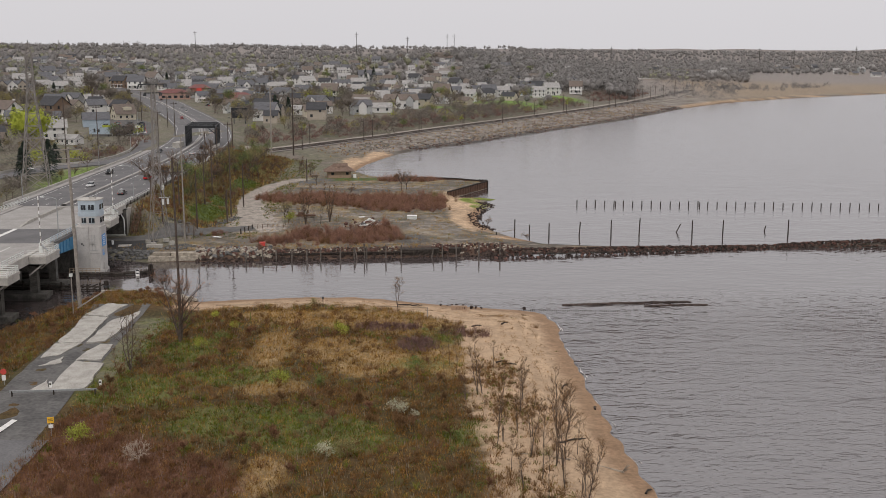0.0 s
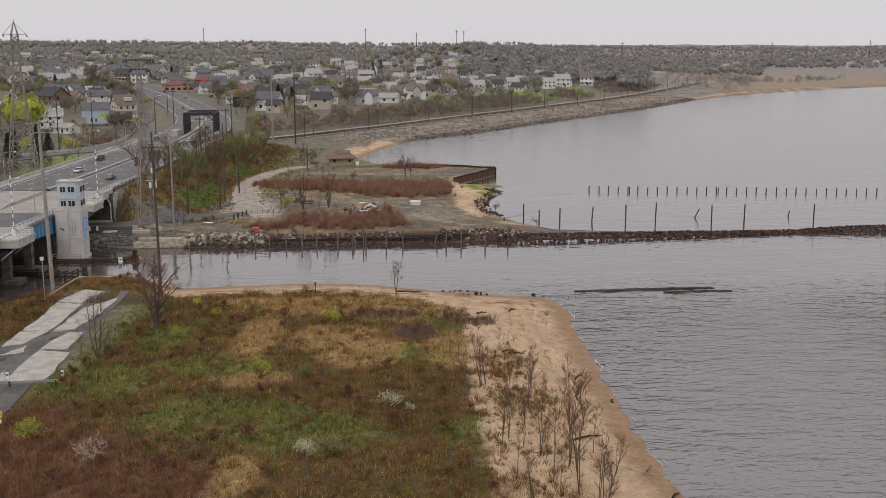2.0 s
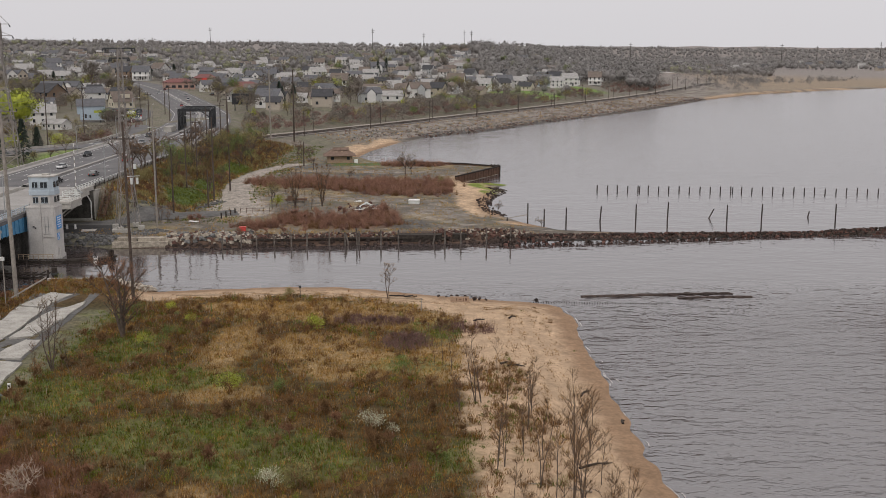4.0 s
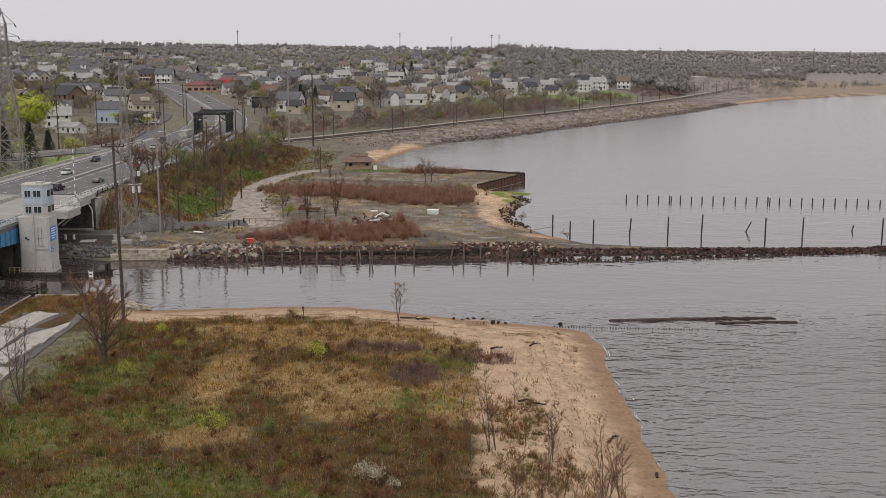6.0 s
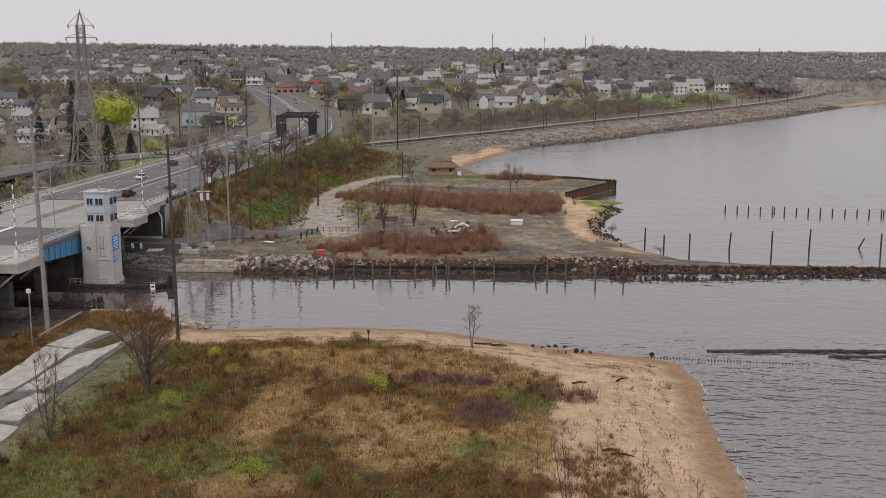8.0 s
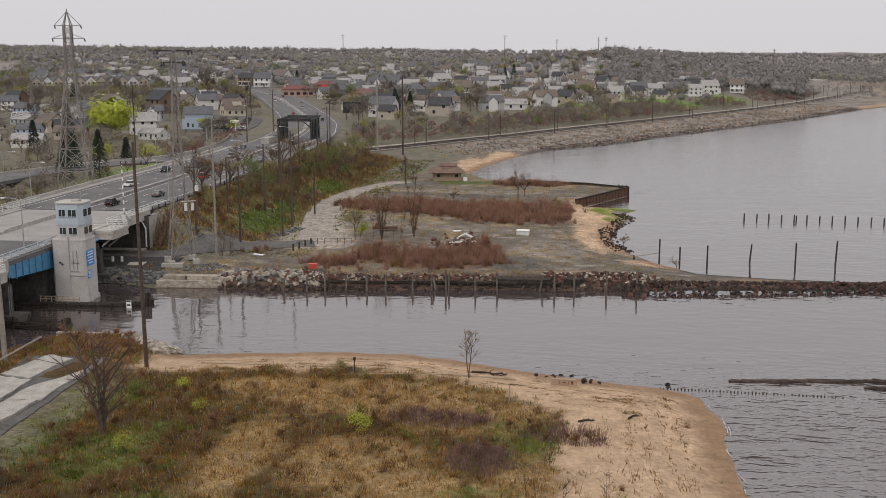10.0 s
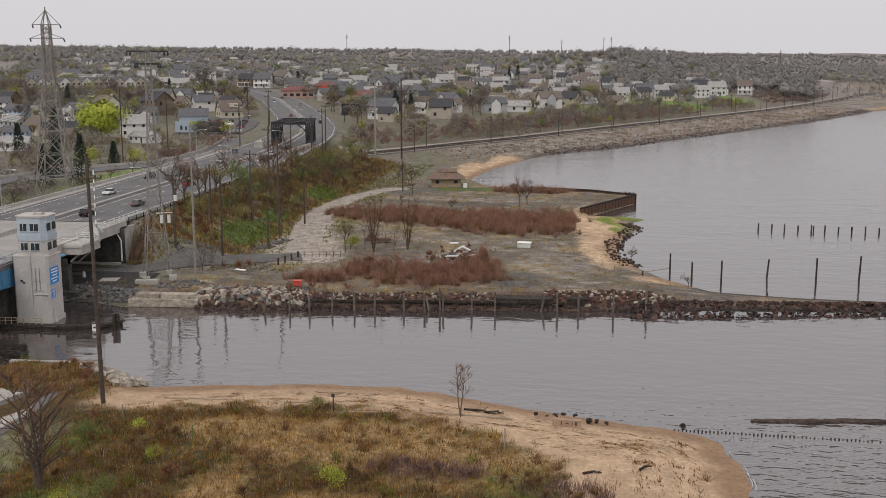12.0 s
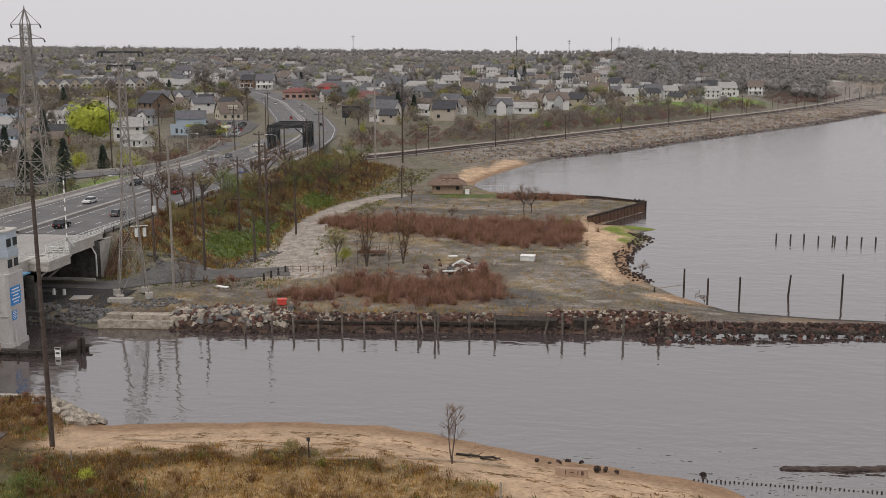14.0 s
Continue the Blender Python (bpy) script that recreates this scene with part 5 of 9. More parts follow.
# ---- overhead wires ----
def wire(name, a, b, sag, r=0.03):
    s, a, b = Shape(), Vector(a), Vector(b)
    s.cord([a.lerp(b, k / 12) - Vector((0, 0, sag * 4 * (k / 12) * (1 - k / 12))) for k in range(13)], r)
    return solid(name, s, M["wire"], "thin dark overhead power line strung between poles", "wire", "overhead wires")


for dx in (-2.6, -1.5, 1.5, 2.6):
    wire("power_line", (-71.8 + dx, 219, 34.7), (-190 + dx, 60, 30), 5)
    wire("power_line", (-71.8 + dx, 219, 34.7), (-71 + dx * 1.2, 287, 43.5), 1.5)
for dx in (-3.4, 3.4):
    wire("power_line", (-71 + dx, 287, 43.8), (-69 + dx, 528, 35), 3)
for a, b in (((-71.3, 350, 21.5), (-73, 372, 23)), ((-73, 372, 23), (-79, 392, 24)), ((-79, 392, 24.3), (-80, 420, 24.3)), ((-80, 420, 24.3), (-81, 450, 24.3)), ((-81, 450, 24.3), (-84, 478, 25.3)), ((-75.5, 310, 19.0), (-71.3, 350, 21.3))):
    wire("power_line", a, b, 0.5)
    wire("power_line", (a[0] - 1.2, a[1], a[2]), (b[0] - 1.2, b[1], b[2]), 0.6)


# ---- the north bank and the jetty ----
def rubble(name, label, mat_, places, group="", cat="rocks"):
    """A heap of rocks told as one thing; the nearest stones are parts."""
    t = thing(name, label, cat, None, group)
    r = random.Random(len(places))
    rest = collections.defaultdict(Shape)
    for i, (x, y, z, s) in enumerate(places):
        mm = mat_ if not isinstance(mat_, list) else r.choice(mat_)
        if i < 115:
            part("stone", Shape().stone((x, y, z), (s * r.uniform(0.8, 1.3), s * r.uniform(0.6, 1.0), s * r.uniform(0.45, 0.8)), r), M[mm], t)
        else:
            rest[mm].stone((x, y, z), (s * r.uniform(0.8, 1.3), s * r.uniform(0.6, 1.0), s * r.uniform(0.45, 0.8)), r)
    for mm, heap in rest.items():
        tagged(part("rock_fill", heap, M[mm], t), kind="stuff")
    return t


def strewn(r, line, n, across, size, lift=0.0):
    out = []
    for _ in range(n):
        k = r.randrange(len(line) - 1)
        (ax, ay), (bx, by) = line[k], line[k + 1]
        t, off = r.random(), r.uniform(*across)
        d = Vector((bx - ax, by - ay)).normalized()
        x, y = ax + (bx - ax) * t - d.y * off, ay + (by - ay) * t + d.x * off
        out.append((x, y, max(level(x, y), -0.2) + lift + r.uniform(-0.05, 0.2), r.uniform(*size)))
    return out


rk = random.Random(11)
JETTY = dense([(20, 284), (33, 285.5), (57, 288.5), (86, 292.5), (113, 296), (130, 297.5), (190, 301), (258, 306)], 4)
jet = []
for i, (x, y) in enumerate(JETTY):
    wide = float(np.interp(x, [20, 45, 60, 100, 130, 260], [6.5, 5.0, 4.2, 2.6, 3.6, 3.6]))
    high = float(np.interp(x, [20, 60, 95, 115, 130, 260], [1.7, 1.35, 0.8, 1.5, 1.7, 1.6]))
    for _ in range(64):
        o = rk.uniform(-1, 1)
        jet.append((x + rk.uniform(-2, 2), y + o * wide, (1 - abs(o) ** 1.6) * high - 0.15, rk.uniform(0.28, 0.78)))
rubble("rock_jetty", "long low jetty of dark reddish-brown rocks reaching into the bay", ["stone", "stone_red", "stone"], jet)
rubble("rubble_bank", "pale broken concrete rubble dumped along the channel bank", ["stone_light", "stone_light", "stone_grey", "stone_red"],
       strewn(rk, [(-60, 276.4), (-47, 276.8), (-40, 277.5)], 300, (0.4, 8.5), (0.4, 1.35), 0.15))
rubble("rubble_bank", "dark and reddish rubble along the old bulkhead", ["stone_red", "stone_red", "stone", "stone", "stone", "stone_light"],
       strewn(rk, [(-42, 278), (-31, 279), (-6, 282)], 560, (0.6, 4.4), (0.25, 0.8), 0.05))
rubble("rubble_bank", "mixed pale and rusty rubble between bulkhead and jetty", ["stone_red", "stone_light", "stone", "stone_red"],
       strewn(rk, [(3, 282.6), (15, 284), (27, 286)], 520, (0.0, 6.5), (0.25, 0.85), 0.1))
rubble("rubble_bank", "dark wet stones along the waterline", "stone", strewn(rk, [(-59, 276.2), (-47, 276.4), (-31, 278.3), (-6, 281.2), (15, 283.2), (22, 284)], 260, (-0.5, 0.9), (0.5, 1.0), 0.0))
rubble("riprap", "grey stone riprap under the bridge abutment", "stone_grey", strewn(rk, [(-92, 279.5), (-80, 279), (-72, 276.5)], 190, (-0.5, 4.0), (0.5, 1.0), 0.1))
rubble("riprap", "grey stones along the foot of the grass slope", "stone_grey", strewn(rk, [(-77, 309), (-66, 318), (-60, 325), (-57.5, 334)], 150, (-1.2, 1.2), (0.4, 0.8), 0.0))
rubble("riprap", "grey stones beside the tower footing", "stone_grey", strewn(rk, [(-68, 283), (-63, 290)], 110, (-2.5, 3.5), (0.4, 0.8), 0.0))
rubble("rubble_bank", "pale stone blocks heaped at the corner of the south beach", ["stone_light"], strewn(rk, [(-50, 229.8), (-54, 232.8), (-58.5, 236)], 110, (-0.8, 3.2), (0.6, 1.5), 0.2))
rubble("shore_rocks", "scattered dark rocks along the railway shore", ["stone_grey", "stone", "stone_grey", "stone_red"], strewn(rk, [(-4, 592), (26, 628), (60, 688), (95, 745), (160, 850), (225, 975), (246, 1018)], 1300, (-0.5, 9), (0.35, 1.15), 0.0))
rubble("shore_rocks", "pale stones strewn along the foot of the railway bank", ["stone_light", "stone_grey"], strewn(rk, [(-34, 560), (-10, 600), (26, 640), (60, 700), (95, 757), (160, 862), (225, 987)], 700, (0, 16), (0.3, 1.0), 0.0))
rubble("shore_rocks", "weedy black stones along the little beach", "stone", strewn(rk, [(21, 324), (18.5, 334), (17.8, 346), (18.2, 354), (20.8, 365), (24.6, 376), (21.8, 385)], 300, (-1.6, 3.0), (0.25, 0.7), 0.0))
rubble("shore_rocks", "few dark rocks at the tip of the sand spit", "stone", [(6.2, 222.5, 1.0, 0.6), (7.2, 223.2, 0.9, 0.5), (8.6, 222.9, 0.9, 0.5), (10.3, 221.8, 0.7, 0.6), (11.2, 222.0, 0.6, 0.6), (12.4, 221.6, 0.55, 0.5), (3.8, 222.6, 1.0, 0.5), (21.6, 223.0, 0.0, 0.7), (5.2, 222.0, 1.0, 0.4)])

# big blocks by the bridge
for c, s, a, lab in (((-65.0, 276.6, 0.55), (12.6, 2.2, 1.7), 3, "long weathered concrete quay block at the water's edge"), ((-68.2, 277.6, 1.75), (4.6, 2.0, 0.8), -6, "pale stone slab lying on the quay block"), ((-62.6, 277.8, 1.75), (6.4, 2.2, 0.8), 5, "pale stone slab lying on the quay block"),
                     ((-58.4, 278.0, 1.5), (2.6, 1.8, 0.8), 20, "pale stone slab lying on the quay block")):
    ring = [(u * s[0] / 2 + rk.uniform(-0.12, 0.12), v * s[1] / 2 + rk.uniform(-0.1, 0.1)) for u, v in ((-1, -1), (-0.5, -1.02), (0, -0.96), (0.45, -1.03), (1, -0.97), (1.0, 0), (0.97, 1), (0.3, 0.97), (-0.4, 1.03), (-1, 0.98), (-0.98, 0))]
    ca, sa = math.cos(radians(a)), math.sin(radians(a))
    sh = Shape().prism([(c[0] + u * ca - v * sa, c[1] + u * sa + v * ca) for u, v in ring], c[2] - s[2] / 2, c[2] + s[2] / 2)
    solid("stone_block", sh, M["stone_light"], lab, "block", "quay blocks")

# old bulkhead and its piles
bulk = thing("timber_bulkhead", "collapsed dark timber bulkhead along the channel", "bulkhead")
for k in range(7):
    x0 = -44 + k * 7.2
    part("wale", Shape().beam((x0, 278.2 + 0.085 * (x0 + 44), 1.35 + rk.uniform(-0.15, 0.1)), (x0 + 7.0, 278.2 + 0.085 * (x0 + 51), 1.35 + rk.uniform(-0.2, 0.1)), 0.35, 0.4), M["pile"], bulk)
for k in range(46):
    x = -43 + k
    part("sheet_plank", Shape().box((x, 278.7 + 0.085 * (x + 44), 0.3 + rk.uniform(-0.25, 0.15)), (0.9, 0.12, 1.9)), M["pile"], bulk)
part("seal", Shape().prism([(-6, 282.0), (-3, 281.7), (0, 282.0), (4.2, 282.2), (4.6, 285), (-6.2, 285)], -0.5, 1.95), M["pile"], bulk, "dark tarred bank face")
part("seal", Shape().prism([(7, 283.4), (8.6, 283.0), (10.3, 283.5), (10.4, 285.6), (7, 285.4)], -0.5, 1.9), M["pile"], bulk, "dark tarred bank face")
for x, y, h, lean in ((-41.7, 276.8, 2.9, 0), (-38.3, 277.4, 2.9, 0), (-34.3, 277.9, 3.0, 0.05), (-30.4, 278.4, 3.0, 0), (-26.9, 278.9, 3.1, 0.1), (-21.7, 279.4, 3.0, 0), (-18.1, 279.9, 3.1, 0), (-14.9, 280.2, 3.3, 0.1), (-15.3, 280.5, 4.0, -0.2), (-9.8, 280.8, 3.6, 0),
                      (-5.7, 281.2, 3.5, 0), (2.1, 281.8, 3.0, 0.9), (5.2, 281.9, 3.6, 0), (8.9, 282.4, 3.4, 0), (15.0, 283.0, 3.8, 0), (20.7, 283.6, 4.0, 0), (-17.0, 280.2, 2.6, -0.9), (-46, 276.0, 2.4, 0.1)):
    solid("timber_pile", Shape().tube((x, y - 0.9, -1.5), (x + lean, y - 0.9, h), 0.21, 0.18, 8), M["pile_dry"] if "pile_dry" in M else M["pile"], "weathered square-topped timber pile standing in the channel", "pile", "piles along the bulkhead")
# posts in the bay
for i, (x, y, h, lean) in enumerate(((27.2, 313, 5.1, 0), (31.2, 309.5, 4.1, 0), (37, 310, 4.4, 0), (46.5, 315, 4.0, 0.4), (55.6, 312, 5.0, 0), (64.5, 315, 5.1, 0.2), (76.1, 320, 2.5, 2.0), (80.4, 315, 4.4, 0), (89.3, 314, 4.7, 0.1), (108.2, 312, 5.0, 0), (104, 322, 1.6, 0.7))):
    post = thing("mooring_post", "leaning broken timber post in the shallow bay" if lean > 0.5 else "tall bare timber post in the shallow bay", "post", pose(x, y, 0), "posts in the bay")
    part("shaft", Shape().tube((0, 0, -1.5), (lean, 0, h), 0.2, 0.17, 7), M["pile"], post)
    if i == 0:
        part("rail", Shape().beam((-5.6, 0.5, 1.0), (0, 0, 2.1), 0.14, 0.18), M["pole_grey"], post, "sloping timber rail to the shore")
        part("stub", Shape().tube((-5.4, 0.5, -0.5), (-5.4, 0.5, 1.3), 0.18), M["pile"], post)
for k in range(52):
    x, y = 55 + 3.27 * k, 379 - 0.29 * k
    solid("timber_pile", Shape().tube((x, y, -1.5), (x + rk.uniform(-0.12, 0.12), y, 1.55 + rk.uniform(-0.2, 0.2)), 0.22, 0.19, 6), M["pile"], "short worn timber pile in a straight row across the bay", "pile", "row of piles in the bay")
    if k in (4, 13):
        solid("timber_pile", Shape().tube((x + 0.5, y, -1.5), (x + 0.55, y, 1.4), 0.2, 0.17, 6), M["pile"], "short worn timber pile doubled beside its neighbour", "pile", "row of piles in the bay")

# sheet-pile pier
pier_wall = thing("sheet_pile_wall", "rusty sheet-pile wall with dark timber cap at the spit corner", "sea wall")
for (ax, ay), (bx, by) in (((9.2, 393.6), (25.8, 426.4)), ((25.8, 426.4), (12.6, 436.2)), ((12.6, 436.2), (-8, 441.5))):
    n = round(math.hypot(bx - ax, by - ay) / 1.1)
    for k in range(n):
        t = (k + 0.5) / n
        part("sheet_pile", Shape().box((ax + (bx - ax) * t, ay + (by - ay) * t, 0.85), (1.05, 0.3 if k % 2 else 0.5, 3.5), math.degrees(math.atan2(by - ay, bx - ax))), M["rust"], pier_wall)
    part("cap", Shape().beam((ax, ay, 2.75), (bx, by, 2.75), 0.6, 0.4), M["pile"], pier_wall)
for k in range(6):
    part("end_pile", Shape().tube((25.9 - 0.6 * k, 426.0 + 0.45 * k, -1), (25.9 - 0.6 * k, 426.0 + 0.45 * k, 3.1 + 0.3 * (k % 2)), 0.28), M["pile"], pier_wall)

# submerged breakwater off the sand spit
for a, b, n in (((31, 226), (45, 227.6), 260), ((45, 227.6), (58, 228.6), 190), ((48, 225), (62, 226), 70)):
    sh = Shape()
    for k in range(n):
        t = rk.random()
        sh.box((a[0] + (b[0] - a[0]) * t, a[1] + (b[1] - a[1]) * t + rk.gauss(0, 0.26), rk.uniform(-0.1, 0.04)), (rk.uniform(0.8, 2.8), rk.uniform(0.25, 0.6), 0.3), rk.uniform(-9, 9), 0.8)
    tagged(solid("sunken_breakwater", sh, M["stone"], "low dark weedy breakwater awash off the sand spit", "rocks"), kind="stuff")
groyne = thing("groyne", "row of short dark stakes running from the spit into the water", "groyne")
for k in range(52):
    part("stake", Shape().tube((20.5 + 0.46 * k, 221.4 - 0.02 * k, -0.8), (20.5 + 0.46 * k, 221.4 - 0.02 * k, 0.24 - 0.003 * k + rk.uniform(-0.1, 0.08)), 0.11, 0.09, 5), M["pile"], groyne)

# ---- the park hut ----
HX, HY = -34.6, 443.5
HZ = level(HX, HY) + 0.05
hut = thing("park_hut", "tan timber park hut with a brown hipped roof on the lawn", "hut", pose(HX, HY, HZ, 0, 0, 8))
part("wall", Shape().box((0, 0, 1.5), (9.6, 6.6, 3.0)), M["hut_wall"], hut)
for x in (-4.7, -1.6, 1.6, 4.7):
    part("corner_board", Shape().box((x, -3.36, 1.5), (0.22, 0.12, 3.0)), M["wood_tan"], hut)
roof = Shape()
roof.add([(-6.2, -4.6, 2.9), (6.2, -4.6, 2.9), (6.2, 4.6, 2.9), (-6.2, 4.6, 2.9), (-2.6, 0, 5.3), (2.6, 0, 5.3), (-6.2, -4.6, 2.75), (6.2, -4.6, 2.75), (6.2, 4.6, 2.75), (-6.2, 4.6, 2.75)],
         [(0, 1, 5, 4), (1, 2, 5), (2, 3, 4, 5), (3, 0, 4), (0, 6, 7, 1), (1, 7, 8, 2), (2, 8, 9, 3), (3, 9, 6, 0), (6, 9, 8, 7)])
rf = part("roof", roof, M["hut_roof"], hut)
part("gable", Shape().add([(2.1, -1.3, 4.9), (2.1, 1.3, 4.9), (2.1, 0, 5.75), (3.6, -1.5, 4.75), (3.6, 1.5, 4.75), (3.6, 0, 5.75), (-2.4, 0, 5.75), (-2.4, -1.3, 4.9), (-2.4, 1.3, 4.9)], [(3, 4, 5), (7, 3, 5, 6), (4, 8, 6, 5), (7, 6, 8)]), M["hut_roof"], rf)
for x in (-1.2, 0.9):
    part("skylight", Shape().box((x, -2.0, 4.32), (0.8, 0.8, 0.12)), M["hut_wall"], rf, "pale skylight")
for x in (-2.8, 3.2):
    wi = part("window", Shape().box((x, -3.33, 1.85), (1.1, 0.1, 1.1)), M["glass"], hut, "dark shuttered window")
    part("frame", Shape().box((x, -3.38, 2.45), (1.3, 0.1, 0.12)).box((x, -3.38, 1.25), (1.3, 0.1, 0.12)), M["wood_tan"], wi)
part("door", Shape().box((4.85, -0.6, 1.15), (0.1, 1.0, 2.2)), M["wood_tan"], hut)
solid("meter_cabinet", Shape().box((-28.0, 441.2, level(-28, 441.2) + 0.72), (1.3, 1.0, 1.5)), M["white"], "white metal cabinet beside the hut", "cabinet")
fence = thing("chain_fence", "low chain-link fence behind the hut", "fence")
for k in range(9):
    part("post", Shape().tube((-24 + 2.2 * k, 452 - 0.2 * k, 1.8), (-24 + 2.2 * k, 452 - 0.2 * k, 3.9), 0.05), M["galv"], fence)
part("rail", Shape().beam((-24, 452, 3.85), (-6.4, 450.4, 3.85), 0.05, 0.05).beam((-24, 452, 2.9), (-6.4, 450.4, 2.9), 0.03, 0.03), M["galv"], fence)

# ---- tracks and paving on the north spit ----
hl = lambda x, y: level(x, y)
ribbon("track", dense([(-110, 296), (-88, 297), (-80, 301), (-72, 307), (-62, 312), (-50, 316)], 2), 3.6, 4.2, M["old_asphalt"], 0.12, "cracked grey asphalt service road under the bridge", "road", hl)
ribbon("parking_lot", dense([(-47, 418), (-40, 430), (-38, 437)], 2), 6, 3, M["old_asphalt"], 0.04, "small grey asphalt parking area by the hut", "pavement", hl)
ribbon("paved_lot", dense([(-101, 288.5), (-90, 288.5), (-78, 288.5), (-73.6, 288.5)], 2), 8.3, 6.6, M["new_asphalt"], 0.16, "dark asphalt lot beside the bridge", "pavement", hl)
solid("concrete_pad", Shape().box((-80.8, 289.5, level(-80.8, 289.5) + 0.14), (4.0, 3.4, 0.16), 12), M["precast"], "pale concrete pad on the asphalt under the bridge", "slab")
for x in (-86.6, -84.6):
    solid("bollard", Shape().tube((x, 290.2, 2), (x, 290.2, 3.1), 0.3, 0.28, 8), M["white"], "short white bollard under the bridge", "bollard", "bollards")

# debris
box = thing("white_crate", "weathered white box lying on the old yard", "crate", pose(-3.4, 336, level(-3.4, 336), 0, 0, -6))
part("body", Shape().box((0, 0, 0.55), (2.9, 2.0, 1.1)), M["rail_paint"], box)
part("lid", Shape().box((0, -0.1, 1.16), (3.1, 2.2, 0.14)), M["white"], box, "white lid")
red = thing("red_drum_stand", "red metal box on the weedy bank", "box", pose(-43.6, 288.5, level(-43.6, 288.5)))
part("body", Shape().box((0, 0, 0.55), (1.5, 1.1, 0.9), 10), M["red"], red)
part("lid", Shape().box((0, 0, 1.05), (1.7, 1.2, 0.15), 10), M["red"], red)
solid("white_board", Shape().box((-57.5, 297.5, 2.75), (2.6, 0.9, 0.12), -25), M["white"], "bent white board lying at the road edge", "board")
debris = rubble("debris_heap", "heap of broken concrete, pipes and planks among red shrubs", ["stone_light", "stone_red", "stone_grey"], [(-17 + rk.gauss(0, 3.2), 321 + rk.gauss(0, 3.5), 2.2 + rk.uniform(0, 0.6), rk.uniform(0.5, 1.5)) for _ in range(60)], cat="debris")
part("plank", Shape().beam((-19, 316, 2.9), (-12, 318, 3.0), 0.5, 0.25), M["rail_paint"], debris)
part("pipe", Shape().tube((-18, 323, 2.6), (-16.2, 324, 3.6), 0.3).tube((-16.2, 324, 3.6), (-14.4, 323.6, 2.9), 0.3), M["rail_paint"], debris)
part("sheet", Shape().box((-19, 332, 3.0), (1.9, 0.9, 0.2), 30), M["white"], debris)
wreck = thing("rusty_wreck", "dark rusty machine frame half hidden by shrubs", "wreck", pose(-36.5, 333, level(-36.5, 333), 0, 0, 5))
part("bed", Shape().box((0, 0, 0.8), (6.0, 1.8, 0.5)), M["rust"], wreck)
part("cab", Shape().box((-1.6, 0, 1.4), (1.8, 1.6, 0.9), top=0.8), M["rust"], wreck)
barrier = thing("road_posts", "row of short dark posts beside the service road", "posts")
for k in range(4):
    part("post", Shape().box((-52.5 + 0.7 * k, 307 + 2.6 * k, 2.7), (0.3, 0.3, 1.5), -15, 0.9), M["pile"], barrier)
gatef = thing("wire_fence", "short rusty wire fence on posts", "fence")
for k in range(7):
    part("post", Shape().tube((-50.5 + 1.5 * k, 315 + 0.25 * k, 1.8), (-50.5 + 1.5 * k, 315 + 0.25 * k, 3.5), 0.06), M["rust"], gatef)
part("rail", Shape().beam((-50.5, 315, 3.3), (-41.5, 316.5, 3.3), 0.05, 0.05).beam((-50.5, 315, 2.7), (-41.5, 316.5, 2.7), 0.04, 0.04), M["rust"], gatef)

# ---- the old road on the south bank ----
ribbon("old_road", dense([(-57, -40), (-57.5, 95), (-58, 124), (-58.5, 145), (-59.5, 162), (-60.5, 187), (-62.5, 222)], 1.5), 6.6, 5.2, M["old_asphalt"], 0.10, "abandoned cracked grey asphalt road on the south bank", "road", hl)
ribbon("new_road", dense([(-57.2, 60), (-57.6, 100), (-58, 140.5)], 1.5), 6.9, 6.9, M["asphalt"], 0.18, "darker asphalt road that ends before the bar gate", "road", hl)
slabs = thing("concrete_slabs", "pale broken concrete slabs left on the old road", "slab")


def ragged(pts, r, wob):
    out = []
    for (ax, ay), (bx, by) in zip(pts, pts[1:] + pts[:1]):
        for k in range(4):
            out.append((ax + (bx - ax) * k / 4 + r.uniform(-wob, wob), ay + (by - ay) * k / 4 + r.uniform(-wob, wob)))
    return out


def drape(outline, lift):
    """A thin slab that follows the ground."""
    n = len(outline)
    z = max(level(x, y) for x, y in outline) + lift
    return Shape().add([(x, y, z - 0.35) for x, y in outline] + [(x, y, z) for x, y in outline], [tuple(range(n, 2 * n))] + [(k, (k + 1) % n, n + (k + 1) % n, n + k) for k in range(n)])


for pts in ([(-68.2, 212), (-63.3, 210.5), (-62.0, 220.5), (-66.5, 222)], [(-67.2, 201.5), (-62.6, 200.8), (-63.1, 210), (-68.2, 211.5)], [(-66.6, 190.5), (-62.2, 190.5), (-62.4, 200.2), (-67.1, 201)], [(-66.2, 180.5), (-63.2, 183), (-62.2, 190), (-66.5, 190)],
            [(-61.8, 201.5), (-57.5, 202), (-57.6, 215), (-61.2, 208)], [(-61, 190), (-58, 191), (-57.5, 201), (-61.3, 200.6)], [(-59.8, 179.2), (-55.4, 179.5), (-56.2, 189), (-58.6, 189.4)], [(-58.9, 161.5), (-53, 163), (-54.2, 177), (-59.2, 178.3)], [(-64.6, 175.5), (-61.5, 177), (-62.5, 181)], [(-61.8, 162), (-58.9, 162.5), (-60.5, 168)]):
    part("slab", drape(ragged(pts, rk, 0.28), 0.2), M["concrete"], slabs)
gate = thing("bar_gate", "low galvanised bar gate across the old road", "gate")
part("bar", Shape().box((-57, 160.2, level(-57, 160.2) + 0.85), (13.2, 0.16, 0.3), 5), M["galv"], gate)
